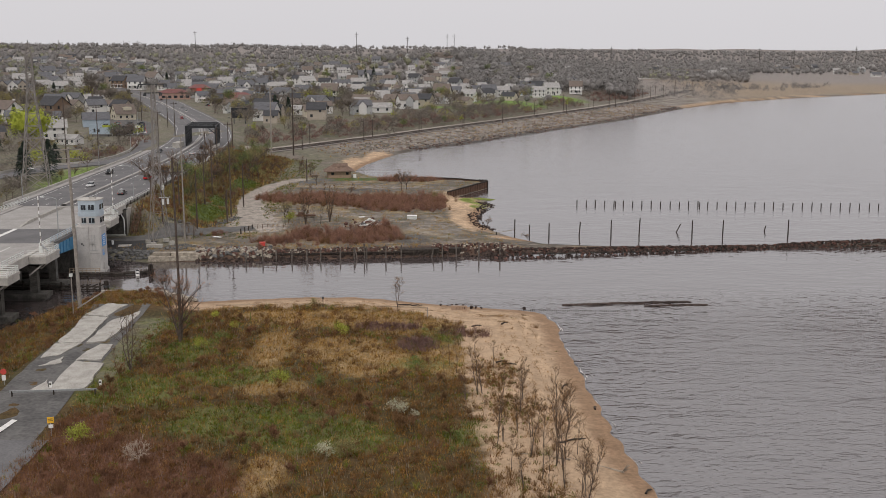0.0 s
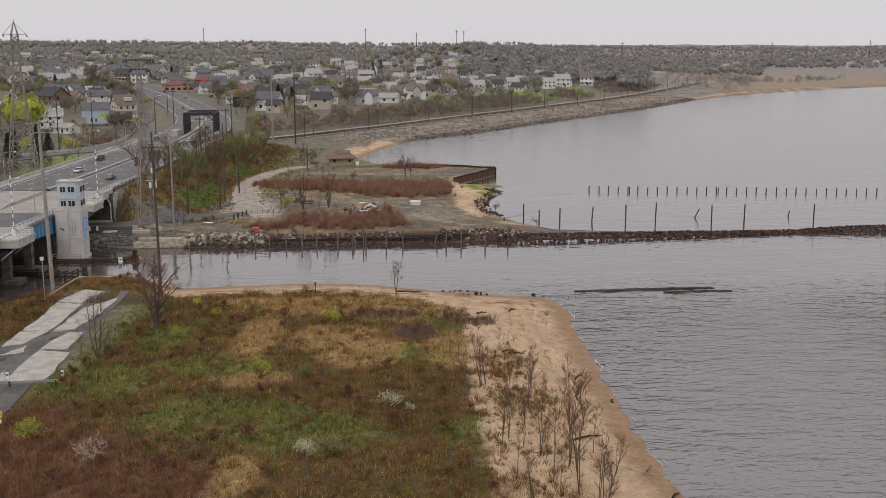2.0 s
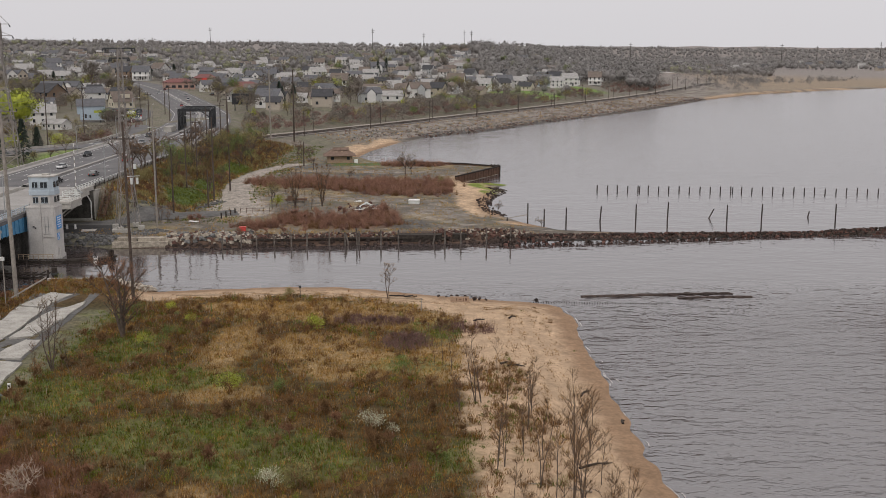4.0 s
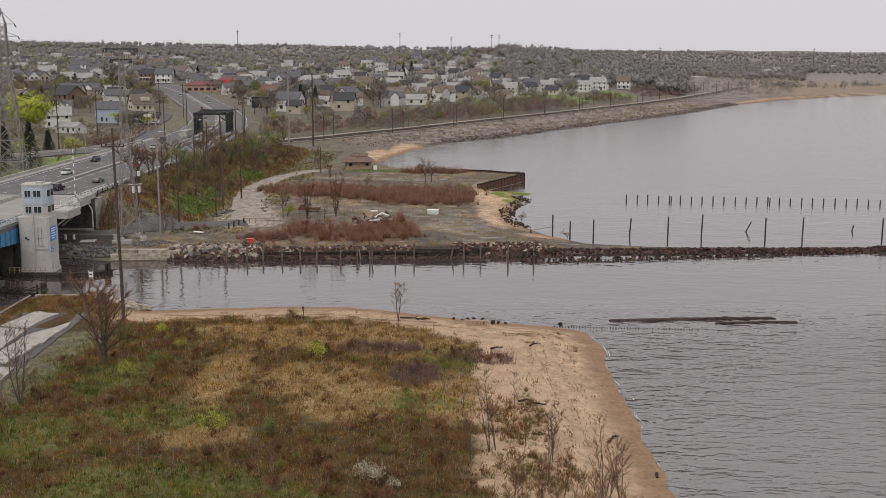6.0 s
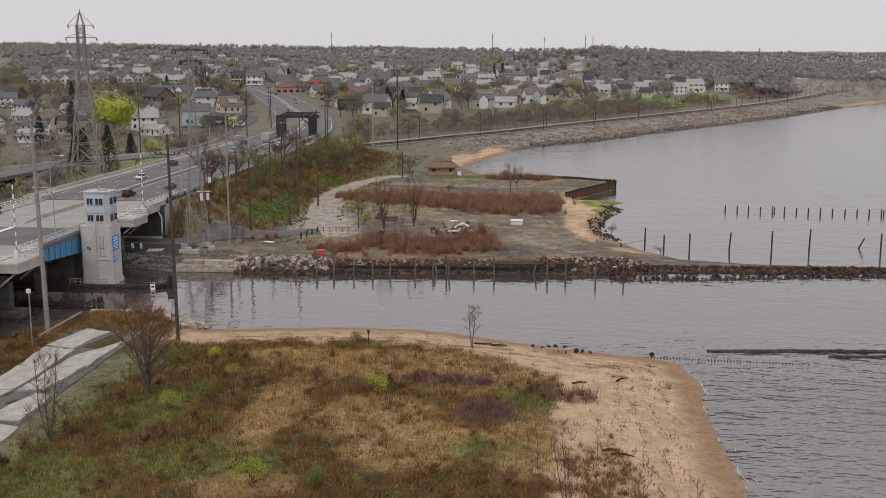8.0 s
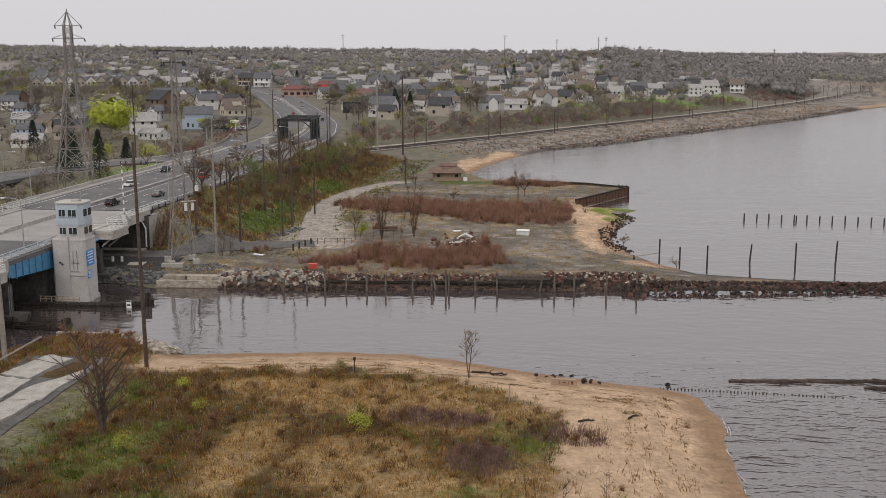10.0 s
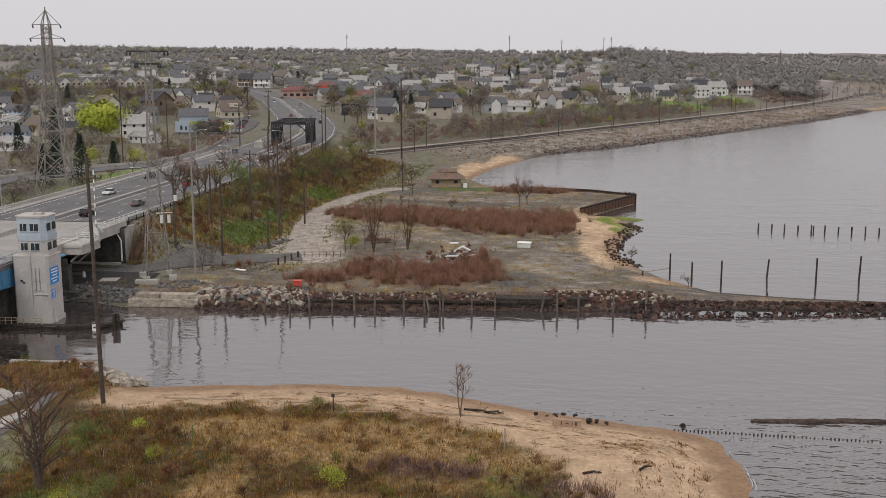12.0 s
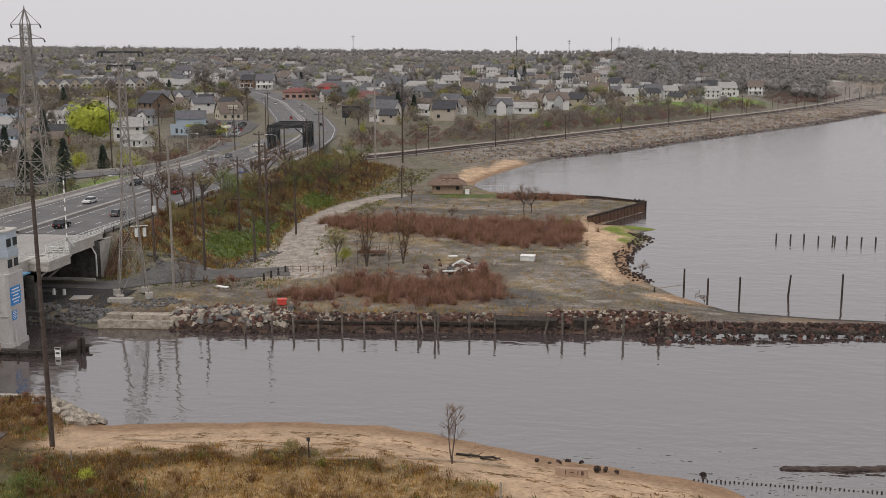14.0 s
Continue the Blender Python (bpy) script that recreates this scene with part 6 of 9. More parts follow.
for x in (-63.2, -57, -50.8):
    part("post", Shape().box((x, 160.2 + 0.087 * (x + 57), level(x, 160) + 0.45), (0.2, 0.2, 1.0)), M["pile"], gate)
yel = thing("warning_sign", "yellow warning sign over a small white plate on a post", "sign", pose(-51.4, 142.5, level(-51.4, 142.5), 0, 0, 12))
part("post", Shape().box((0, 0, 1.1), (0.09, 0.09, 2.2)), M["galv"], yel)
part("panel", Shape().box((0, -0.07, 2.35), (0.85, 0.05, 0.85)), M["yellow"], yel)
part("writing", Shape().box((0, -0.1, 2.5), (0.7, 0.02, 0.1)).box((0, -0.1, 2.25), (0.6, 0.02, 0.1)), M["dark_steel"], yel)
part("plate", Shape().box((0, -0.07, 1.45), (0.6, 0.05, 0.5)), M["white"], yel)
stop = thing("road_sign", "red sign above a white plate at the road edge", "sign", pose(-66.8, 166, level(-66.8, 166), 0, 0, 12))
part("post", Shape().box((0, 0, 1.0), (0.09, 0.09, 2.0)), M["galv"], stop)
part("panel", Shape().tube((0, -0.06, 2.2), (0, -0.12, 2.2), 0.5, 0.5, 8), M["red"], stop)
part("plate", Shape().box((0, -0.08, 1.2), (0.6, 0.05, 0.9)), M["white"], stop)
for x, y in ((-58.6, 163.5), (-51.2, 164.8)):
    mk = thing("marker_post", "short white road marker post", "post", pose(x, y, level(x, y)), "marker posts")
    part("shaft", Shape().box((0, 0, 0.6), (0.4, 0.15, 1.2)), M["white"], mk)
    part("band", Shape().box((0, -0.09, 0.85), (0.3, 0.03, 0.25)), M["concrete_dark"], mk)
arrow = Shape()
zz = level(-58, 146) + 0.2
arrow.add([(-59.9, 143.5, zz), (-58.9, 143.3, zz), (-58.3, 148.6, zz), (-59.2, 148.9, zz)], [(0, 1, 2, 3)])
solid("road_marking", arrow, M["paint_white"], "worn white marking on the asphalt", "marking", kind="structure")
solid("quay_edge", Shape().box((-65.4, 235.6, 0.75), (12.6, 0.8, 1.5), 2), M["concrete"], "pale concrete quay edge at the end of the old road", "quay")
for x, y, l in ((-73.5, 212, 5.5), (-76.5, 207.5, 5.0)):
    solid("beached_log", Shape().tube((x - l / 2, y, 0.7), (x + l / 2, y + 0.6, 0.9), 0.42, 0.38, 9), M["wood_tan"], "pale timber log at the edge of the creek", "log", "logs by the creek")
utility = thing("guy_post", "thin slanting guy post with a small box", "post", pose(-70.6, 212.5, 1.2))
part("shaft", Shape().tube((0, 0, 0), (0, 0, 9), 0.1), M["pole_grey"], utility)
part("box", Shape().box((0, -0.1, 8.6), (0.6, 0.4, 0.6)), M["rail_paint"], utility)
part("strut", Shape().beam((0.4, 1.5, 1.4), (4.2, 8.0, 3.6), 0.2, 0.2), M["pole_grey"], utility)

# ---- on the beach ----
sign = thing("beach_sign", "small dark notice on a post at the beach edge", "sign", pose(-20.9, 219.6, level(-20.9, 219.6)))
part("post", Shape().box((0, 0, 1.15), (0.12, 0.12, 2.3)), M["pile"], sign)
part("panel", Shape().box((0, -0.08, 2.1), (0.4, 0.05, 0.45)), M["dark_steel"], sign)
for x, y, h, mname in ((0.9, 209.5, 2.4, "pole_grey"), (-34, 206.5, 1.8, "leaf_green"), (-46, 215, 1.3, "pole_grey")):
    solid("stake", Shape().tube((x, y, level(x, y) - 0.1), (x, y, level(x, y) + h), 0.07), M[mname], "thin stake standing in the grass", "stake", "stakes")
wall_ = thing("painted_wall", "low tan block wall with faded painted letters on the sand", "wall", pose(7.6, 219.6, level(7.6, 219.6) - 0.1, 0, 0, -4))
part("wall", Shape().box((0, 0, 0.5), (3.4, 0.6, 1.0)), M["hut_wall"], wall_)
part("writing", Shape().box((-0.6, -0.31, 0.6), (0.1, 0.03, 0.5)).box((0.1, -0.31, 0.6), (0.4, 0.03, 0.1)).box((0.7, -0.31, 0.6), (0.1, 0.03, 0.5)).box((1.15, -0.31, 0.6), (0.3, 0.03, 0.45)), M["rust"], wall_)
rail_ = thing("sand_timber", "long pale timber beam lying along the beach edge", "timber")
for a, b in (((-19, 219.2), (-8, 221.6)), ((-8, 221.6), (1, 221.2)), ((-44, 223.5), (-24, 222.6))):
    part("beam", Shape().beam((*a, level(*a) + 0.05), (*b, level(*b) + 0.05), 0.3, 0.3), M["wood_tan"], rail_)


def drift(x, y, l, turn, label="dark driftwood branch lying on the sand"):
    d = thing("driftwood", label, "driftwood", pose(x, y, level(x, y) + 0.1, 0, 0, turn), "driftwood")
    part("stem", Shape().tube((0, 0, 0), (l * 0.55, 0.2, 0.15), 0.16, 0.12).tube((l * 0.55, 0.2, 0.15), (l, 0.0, 0.05), 0.12, 0.05), M["driftwood"] if l > 6 else M["pile"], d)
    for k in range(5):
        t = 0.25 + 0.14 * k
        part("branch", Shape().tube((l * t, 0.1, 0.1), (l * t + 0.2 * l * (0.5 + 0.1 * k), (-1) ** k * 0.16 * l, 0.1 + 0.05 * l * (k % 3)), 0.07, 0.02, 5), M["driftwood"] if l > 6 else M["pile"], d)
    return d


drift(-5.2, 224.2, 4.5, -20), drift(-2.5, 223.4, 2.4, -8), drift(22.5, 166.4, 2.6, 60), drift(13.5, 177.5, 2.6, -14), drift(12.6, 178.4, 1.8, 10), drift(26.4, 157, 1.2, 80), drift(15.5, 205, 1.6, 40), drift(9.5, 203, 2.0, 10)
big = drift(26.0, 131.8, 11, 145, "pale uprooted tree trunk with roots lying on the beach")
for k in range(8):
    a = k * 0.8
    part("root", Shape().tube((0, 0, 0.1), (-0.6, 0.9 * math.cos(a), 0.3 + 0.9 * abs(math.sin(a))), 0.12, 0.03, 5), M["driftwood"], big)
drift(19.5, 134.5, 7, 160), drift(19, 141, 4, 20), drift(27.6, 125, 1.6, 50)


# small breakers along the sand spit
foam_m = material("sea_foam", (0.30, 0.275, 0.26), (0.50, 0.47, 0.45), 0.5, 0.7, 0.2)
EDGE = [(25.5, 217.5), (26.8, 208), (26.4, 195), (26.6, 187), (27.0, 173), (27.3, 154), (27.6, 142), (28.6, 130), (30.3, 110)]
for k in range(16):
    i = rk.randrange(len(EDGE) - 1)
    (ax, ay), (bx, by) = EDGE[i], EDGE[i + 1]
    t, l = rk.random(), rk.uniform(0.6, 4.2)
    off = rk.uniform(0.0, 0.5) if k % 6 else rk.uniform(0.6, 1.4)
    ring, back = [], []
    for j in range(13):
        u = j / 12
        yy = ay + (by - ay) * t - l * (u - 0.5)
        xx = float(np.interp(-yy, [-p[1] for p in EDGE], [p[0] for p in EDGE])) + off + 0.45 * float(waves(np.array([27.0]), np.array([yy]), 13, 17)[0]) + 0.1 * math.sin(3 * u + k) + rk.uniform(-0.03, 0.03)
        w = (0.03 + 0.10 * rk.random() ** 2) * math.sin(math.pi * u) ** 0.5 + 0.015
        ring.append((xx + w, yy, 0.05)), back.append((xx - w * rk.uniform(0.4, 1.4), yy, 0.05))
    n = len(ring)
    sh = Shape().add(ring + back, [(j + 1, j, n + j, n + j + 1) for j in range(n - 1)])
    solid("foam", sh, foam_m, "thin white line of surf at the beach edge", "foam", "surf lines")


# tide wrack: thin broken lines of weed and sticks along the beach
wr = np.random.RandomState(77)
COAST_PTS = np.array(dense(COAST_SOUTH[9:27], 0.5))
bits = []
for off, n, wob in ((5.3, 1500, 0.5), (7.2, 1500, 0.7), (9.4, 2600, 0.8), (11.6, 1700, 0.9), (14.0, 900, 1.2)):
    k = wr.randint(1, len(COAST_PTS) - 1, n)
    a, d = COAST_PTS[k], COAST_PTS[np.minimum(k + 1, len(COAST_PTS) - 1)] - COAST_PTS[k - 1]
    d = d / np.linalg.norm(d, axis=1, keepdims=True)
    o = off + wob * waves(a[:, 0], a[:, 1], 16, int(off * 10)) + wr.normal(0, 0.38, n)
    x, y = a[:, 0] + d[:, 1] * o, a[:, 1] - d[:, 0] * o
    keep_ = (waves(x, y, 7, 91) > wr.uniform(-0.9, 0.9, n)) & (x > -46)
    x, y, d = x[keep_], y[keep_], d[keep_]
    ang = np.arctan2(d[:, 1], d[:, 0]) + wr.normal(0, 0.14, len(x))
    l, w = wr.uniform(0.12, 0.75, len(x)), wr.uniform(0.015, 0.05, len(x))
    z = np.array([level(p, q) for p, q in zip(x, y)]) + 0.03
    u = np.stack([np.cos(ang) * l, np.sin(ang) * l, 0 * l], -1)
    v = np.stack([-np.sin(ang) * w, np.cos(ang) * w, 0 * w], -1)
    c = np.stack([x, y, z], -1)
    bits += [np.stack([c - u, c + v, c + u], 1), np.stack([c - u, c + u, c - v], 1)]
WRACK = np.concatenate(bits)


# ---- plants ----
def tri_mesh(name, tris, mat):
    """A mesh of loose triangles from an array of shape (n, 3, 3)."""
    n = len(tris)
    me = bpy.data.meshes.new(name)
    me.vertices.add(3 * n)
    me.vertices.foreach_set("co", np.ascontiguousarray(tris, np.float32).ravel())
    me.loops.add(3 * n)
    me.loops.foreach_set("vertex_index", np.arange(3 * n, dtype=np.int32))
    me.polygons.add(n)
    me.polygons.foreach_set("loop_start", np.arange(0, 3 * n, 3, dtype=np.int32))
    me.materials.append(mat)
    me.update(calc_edges=True)
    return me


def heights(x, y):
    """Ground height for arrays of places."""
    xs, ys, z = SURFACE["xs"], SURFACE["ys"], SURFACE["z"]
    i, j = np.clip(np.searchsorted(xs, x) - 1, 0, len(xs) - 2), np.clip(np.searchsorted(ys, y) - 1, 0, len(ys) - 2)
    u, v = (x - xs[i]) / (xs[i + 1] - xs[i]), (y - ys[j]) / (ys[j + 1] - ys[j])
    return (z[j, i] * (1 - u) + z[j, i + 1] * u) * (1 - v) + (z[j + 1, i] * (1 - u) + z[j + 1, i + 1] * u) * v


def blades(r, x, y, tall, wide, lean, each):
    """Upright grass blades or stems in tufts at the given places."""
    n = len(x)
    x, y, tall = np.repeat(x, each), np.repeat(y, each), np.repeat(tall, each)
    x, y = x + r.normal(0, 0.22, n * each), y + r.normal(0, 0.22, n * each)
    z = heights(x, y)
    tall = tall * r.uniform(0.5, 1.25, n * each)
    a, b = r.uniform(0, 6.283, n * each), r.uniform(0, 6.283, n * each)
    w = wide * r.uniform(0.6, 1.5, n * each) / 2
    base = np.stack([x, y, z - 0.05], -1)
    side = np.stack([np.cos(a) * w, np.sin(a) * w, 0 * w], -1)
    tip = base + np.stack([np.cos(b) * lean * tall, np.sin(b) * lean * tall, tall], -1)
    return np.stack([base - side, base + side, tip], 1)


def sow(seed, box, n, keep):
    r = np.random.RandomState(seed)
    x, y = r.uniform(box[0], box[1], n), r.uniform(box[2], box[3], n)
    k = r.uniform(0, 1, n) < keep(x, y)
    return r, x[k], y[k]


def land_s(x, y):
    ds, dn, z = zones(x, y)
    z["purple"] = spots(x, y, [(-6.8, 200.5, 6.5, 2.4), (-1.0, 187.6, 3.2, 4.0), (8.0, 197.5, 5.5, 2.6)])
    ok = (ds > 1.0) * (1 - 0.72 * smooth(-48.5, -51, x) * smooth(163, 172, y) * (x > -60) * smooth(223, 217, y)) * np.where((x < -52) & (x > -67.5) & (y < 221), smooth(-53.4, -52, x), 1.0)
    return ds, z, ok


NEAR = (-84, 29, 100, 238)


def keep_dry(x, y):
    ds, z, ok = land_s(x, y)
    return ok * np.clip(0.22 + 0.9 * z["clear"] + 0.5 * smooth(205, 214, y), 0, 1) * (1 - 0.998 * z["bare"]) * (1 - 0.8 * z["red"])


def keep_brown(x, y):
    ds, z, ok = land_s(x, y)
    return ok * np.clip(0.6 + 0.55 * waves(x, y, 6, 61), 0.06, 1) * (1 - 0.85 * z["clear"] * smooth(-0.7, 0.3, waves(x, y, 4, 66))) * (1 - 0.997 * z["bare"]) * (1 - 0.75 * z["green"]) * (1 - 0.9 * z["purple"])


def keep_green(x, y):
    ds, z, ok = land_s(x, y)
    return ok * np.clip(0.10 + 0.8 * z["green"] + 0.22 * waves(x, y, 6, 62), 0, 1) * (1 - 0.85 * z["clear"]) * (1 - 0.995 * z["bare"]) * (1 - 0.85 * z["red"])


def keep_red(x, y):
    ds, z, ok = land_s(x, y)
    return ok * np.clip(z["red"] + 0.10 * smooth(0.1, 0.7, waves(x, y, 10, 63)) * (1 - z["clear"]), 0, 1) * (1 - z["bare"])


SERVICE = [(-110, 296), (-88, 297), (-80, 301), (-72, 307), (-62, 312), (-50, 316)]


def off_track(x, y):
    return (np.abs(line_side(x, y, TRACK)) > 4.0) & (np.abs(line_side(x, y, SERVICE)) > 4.6)


def stuff(name, mesh, label, cat="plants"):
    return tagged(new(name, mesh), label, cat, kind="stuff")


r_, x_, y_ = sow(1, NEAR, 70000, keep_dry)
stuff("dry_grass", tri_mesh("dry_grass", blades(r_, x_, y_, r_.uniform(0.3, 0.6, len(x_)), 0.07, 0.45, 5), M["grass_dry"]), "matted tan dry grass on the south peninsula")
r_, x_, y_ = sow(2, NEAR, 60000, keep_brown)
stuff("brown_weeds", tri_mesh("brown_weeds", blades(r_, x_, y_, r_.uniform(0.35, 1.0, len(x_)), 0.055, 0.4, 7), M["grass_brown"]), "dense brown upright weeds and brush on the peninsula")
r_, x_, y_ = sow(3, NEAR, 45000, keep_green)
stuff("green_weeds", tri_mesh("green_weeds", blades(r_, x_, y_, r_.uniform(0.3, 0.8, len(x_)), 0.09, 0.4, 6), M["grass_green"]), "fresh green weeds among the brown brush")
r_, x_, y_ = sow(4, NEAR, 42000, keep_red)
stuff("red_brush", tri_mesh("red_brush", blades(r_, x_, y_, r_.uniform(0.7, 1.4, len(x_)), 0.05, 0.5, 7), M["twig_red"]), "dark reddish bare brush on the peninsula")
r_, x_, y_ = sow(15, (-25, 16, 140, 206), 16000, lambda x, y: land_s(x, y)[1]["purple"] * np.clip(0.7 + 0.7 * waves(x, y, 3, 78), 0.05, 1))
stuff("purple_brush", tri_mesh("purple_brush", blades(r_, x_, y_, r_.uniform(0.9, 1.8, len(x_)), 0.05, 0.3, 7), M["twig_purple"]), "dense dark purple-brown bare brush in the dry grass")
stuff("tide_wrack", tri_mesh("tide_wrack", WRACK, M["grass_brown"]), "thin dark lines of tide wrack along the sand")
r_, x_, y_ = sow(14, NEAR, 26000, lambda x, y: 0.45 * keep_brown(x, y))
stuff("pale_stalks", tri_mesh("pale_stalks", blades(r_, x_, y_, r_.uniform(0.8, 1.4, len(x_)), 0.04, 0.25, 2), M["twig_pale"]), "pale dead stalks standing in the brown weeds")


def mounds(r, x, y, wide, tall, stems, thick, leaf=0, leaf_size=0.1):
    """Domed bushes: fans of bare stems with side twigs, or clouds of small leaves."""
    n, m = len(x), stems + leaf
    z = heights(x, y)
    rad, hgt = wide * r.uniform(0.6, 1.35, n), tall * r.uniform(0.6, 1.35, n)
    a, q = r.uniform(0, 6.283, (n, m)), np.sqrt(r.uniform(0, 1, (n, m)))
    lump = 1 + 0.25 * np.sin(3 * a + r.uniform(0, 6.283, (n, 1)))
    tip = np.stack([x[:, None] + np.cos(a) * q * rad[:, None] * lump, y[:, None] + np.sin(a) * q * rad[:, None] * lump, z[:, None] + hgt[:, None] * (1 - 0.6 * q ** 2) * r.uniform(0.55, 1.1, (n, m))], -1)
    foot = np.stack([x, y, z - 0.05], -1)[:, None] + (tip - np.stack([x, y, z], -1)[:, None]) * np.array((0.3, 0.3, 0.0))
    out = []
    if stems:
        f, t = foot[:, :stems].reshape(-1, 3), tip[:, :stems].reshape(-1, 3)
        for k in range(3):
            b = f if k == 0 else f + (t - f) * r.uniform(0.35, 0.8, (len(f), 1))
            e = t if k == 0 else b + (t - f) * 0.3 + r.normal(0, 0.16, (len(f), 3)) * hgt.repeat(stems)[:, None]
            w = r.normal(0, 1, (len(f), 3)) * np.array((1, 1, 0.2))
            w = w / np.linalg.norm(w, axis=1, keepdims=True) * thick * (1.0 if k == 0 else 0.6)
            out.append(np.stack([b - w, b + w, e], 1))
    if leaf:
        c = tip[:, stems:].reshape(-1, 3)
        g = r.normal(0, leaf_size, (len(c), 2, 3))
        out.append(np.stack([c, c + g[:, 0], c + g[:, 1]], 1))
    return np.concatenate(out)


def on_sand(x, y):
    ds, z, ok = land_s(x, y)
    return ok * z["sand_s"] * smooth(9.5, 12.5, ds) * smooth(186, 174, y) * np.maximum(0.8 * smooth(-0.05, 0.5, waves(x, y, 6, 86)), z["tuft"])


r_, x_, y_ = sow(31, NEAR, 5200, lambda x, y: 0.9 * keep_brown(x, y) * smooth(-0.5, 0.5, waves(x, y, 11, 84)) * (1 - 0.6 * land_s(x, y)[1]["red"]))
stuff("brown_brush", tri_mesh("brown_brush", mounds(r_, x_, y_, 0.95, 1.25, 46, 0.022), M["twig"]), "domed bushes of bare brown twigs in the weeds")
r_, x_, y_ = sow(32, NEAR, 2600, lambda x, y: 0.8 * keep_brown(x, y) * smooth(0.0, 0.7, waves(x, y, 13, 85)))
stuff("dark_brush", tri_mesh("dark_brush", mounds(r_, x_, y_, 0.9, 1.1, 30, 0.02, 60, 0.075), M["grass_green"]), "dark green budding bushes among the brown weeds")
r_, x_, y_ = sow(33, NEAR, 3200, lambda x, y: 0.9 * keep_red(x, y))
stuff("red_brush", tri_mesh("red_brush", mounds(r_, x_, y_, 1.0, 1.5, 54, 0.02), M["twig_red"]), "domed bushes of reddish bare twigs")
r_, x_, y_ = sow(34, NEAR, 13000, on_sand)
stuff("brown_brush", tri_mesh("brown_brush", mounds(r_, x_, y_, 0.6, 0.8, 34, 0.016), M["twig"]), "thin brown brush growing on the sandy ground")
r_, x_, y_ = sow(35, NEAR, 5000, lambda x, y: 0.6 * on_sand(x, y))
stuff("green_weeds", tri_mesh("green_weeds", mounds(r_, x_, y_, 0.55, 0.4, 12, 0.02, 50, 0.06), M["grass_green"]), "low green weeds on the sandy ground")
r_, x_, y_ = sow(36, NEAR, 2200, lambda x, y: keep_green(x, y) * smooth(-0.2, 0.6, waves(x, y, 8, 87)))
stuff("green_brush", tri_mesh("green_brush", mounds(r_, x_, y_, 0.8, 0.75, 16, 0.02, 90, 0.075), M["leaf_green"]), "low leafy green bushes among the weeds")
# spit, banks and slopes on the north side
SPIT = (-84, 28, 281, 470)
for seed_, n_, mat_, tall_, lab_ in ((5, 12500, "twig_rust", 2.5, "tall reddish bare brush on the north spit"), (16, 4200, "twig", 2.0, "brown bare brush among the red stems on the spit"), (22, 2600, "twig_purple", 1.7, "purple-brown bare brush at the edge of the red stems")):
    r_, x_, y_ = sow(seed_, SPIT, n_, lambda x, y: zones(x, y)[2]["brush"] * np.clip(0.75 + 0.7 * waves(x, y, 7, 60 + seed_), 0.1, 1))
    stuff("red_brush" if seed_ == 5 else "brown_brush", tri_mesh("spit_brush", mounds(r_, x_, y_, 1.35, tall_, 44, 0.035), M[mat_]), lab_)


def spit_weeds(x, y):
    ds, dn, z = zones(x, y)
    return off_track(x, y) * (dn > 2.5) * np.clip(0.25 + 0.5 * waves(x, y, 9, 71), 0, 1) * (1 - z["sand_n"]) * smooth(-70, -58, x) * 0.5 + smooth(4, 8, dn) * smooth(294, 284, y) * 0.6 * (dn > 2)


r_, x_, y_ = sow(17, SPIT, 30000, lambda x, y: 0.8 * spit_weeds(x, y) * smooth(-0.1, 0.6, waves(x, y, 10, 80)))
stuff("green_weeds", tri_mesh("green_weeds", blades(r_, x_, y_, r_.uniform(0.15, 0.45, len(x_)), 0.12, 0.5, 5), M["leaf_olive"]), "low olive weeds on the old yard")
r_, x_, y_ = sow(6, SPIT, 42000, spit_weeds)
stuff("dry_grass", tri_mesh("dry_grass", blades(r_, x_, y_, r_.uniform(0.25, 0.7, len(x_)), 0.09, 0.4, 5), M["grass_dry"]), "sparse dry weeds on the old yard")
r_, x_, y_ = sow(7, (-90, -48, 300, 520), 30000, lambda x, y: off_track(x, y) * np.clip(0.25 + zones(x, y)[2]["slope"], 0, 1) * (np.abs(x - road_x(y)) > 18))
stuff("green_grass", tri_mesh("green_grass", blades(r_, x_, y_, r_.uniform(0.25, 0.6, len(x_)), 0.14, 0.4, 5), M["grass_green"]), "green grass on the highway embankment")
r_, x_, y_ = sow(8, (-95, -50, 305, 520), 15000, lambda x, y: off_track(x, y) * (1 - zones(x, y)[2]["slope"]) * smooth(0.1, 0.5, 0.5 + waves(x, y, 12, 73)) * (np.abs(x - road_x(y)) > 18) * smooth(-58, -68, x))
stuff("brown_weeds", tri_mesh("brown_weeds", blades(r_, x_, y_, r_.uniform(0.7, 1.8, len(x_)), 0.14, 0.3, 6), M["twig"]), "brown brush on the highway embankment")
r_, x_, y_ = sow(18, (-95, -50, 305, 520), 24000, lambda x, y: off_track(x, y) * (1 - zones(x, y)[2]["slope"]) * smooth(-0.2, 0.4, waves(x, y, 14, 81)) * (np.abs(x - road_x(y)) > 18) * smooth(-58, -68, x))
stuff("olive_weeds", tri_mesh("olive_weeds", blades(r_, x_, y_, r_.uniform(0.4, 1.3, len(x_)), 0.14, 0.5, 6), M["leaf_olive"]), "olive weeds and budding brush on the highway embankment")
r_, x_, y_ = sow(19, (-95, -50, 305, 520), 18000, lambda x, y: off_track(x, y) * (1 - zones(x, y)[2]["slope"]) * smooth(-0.3, 0.5, waves(x, y, 11, 82)) * (np.abs(x - road_x(y)) > 18) * smooth(-58, -68, x))
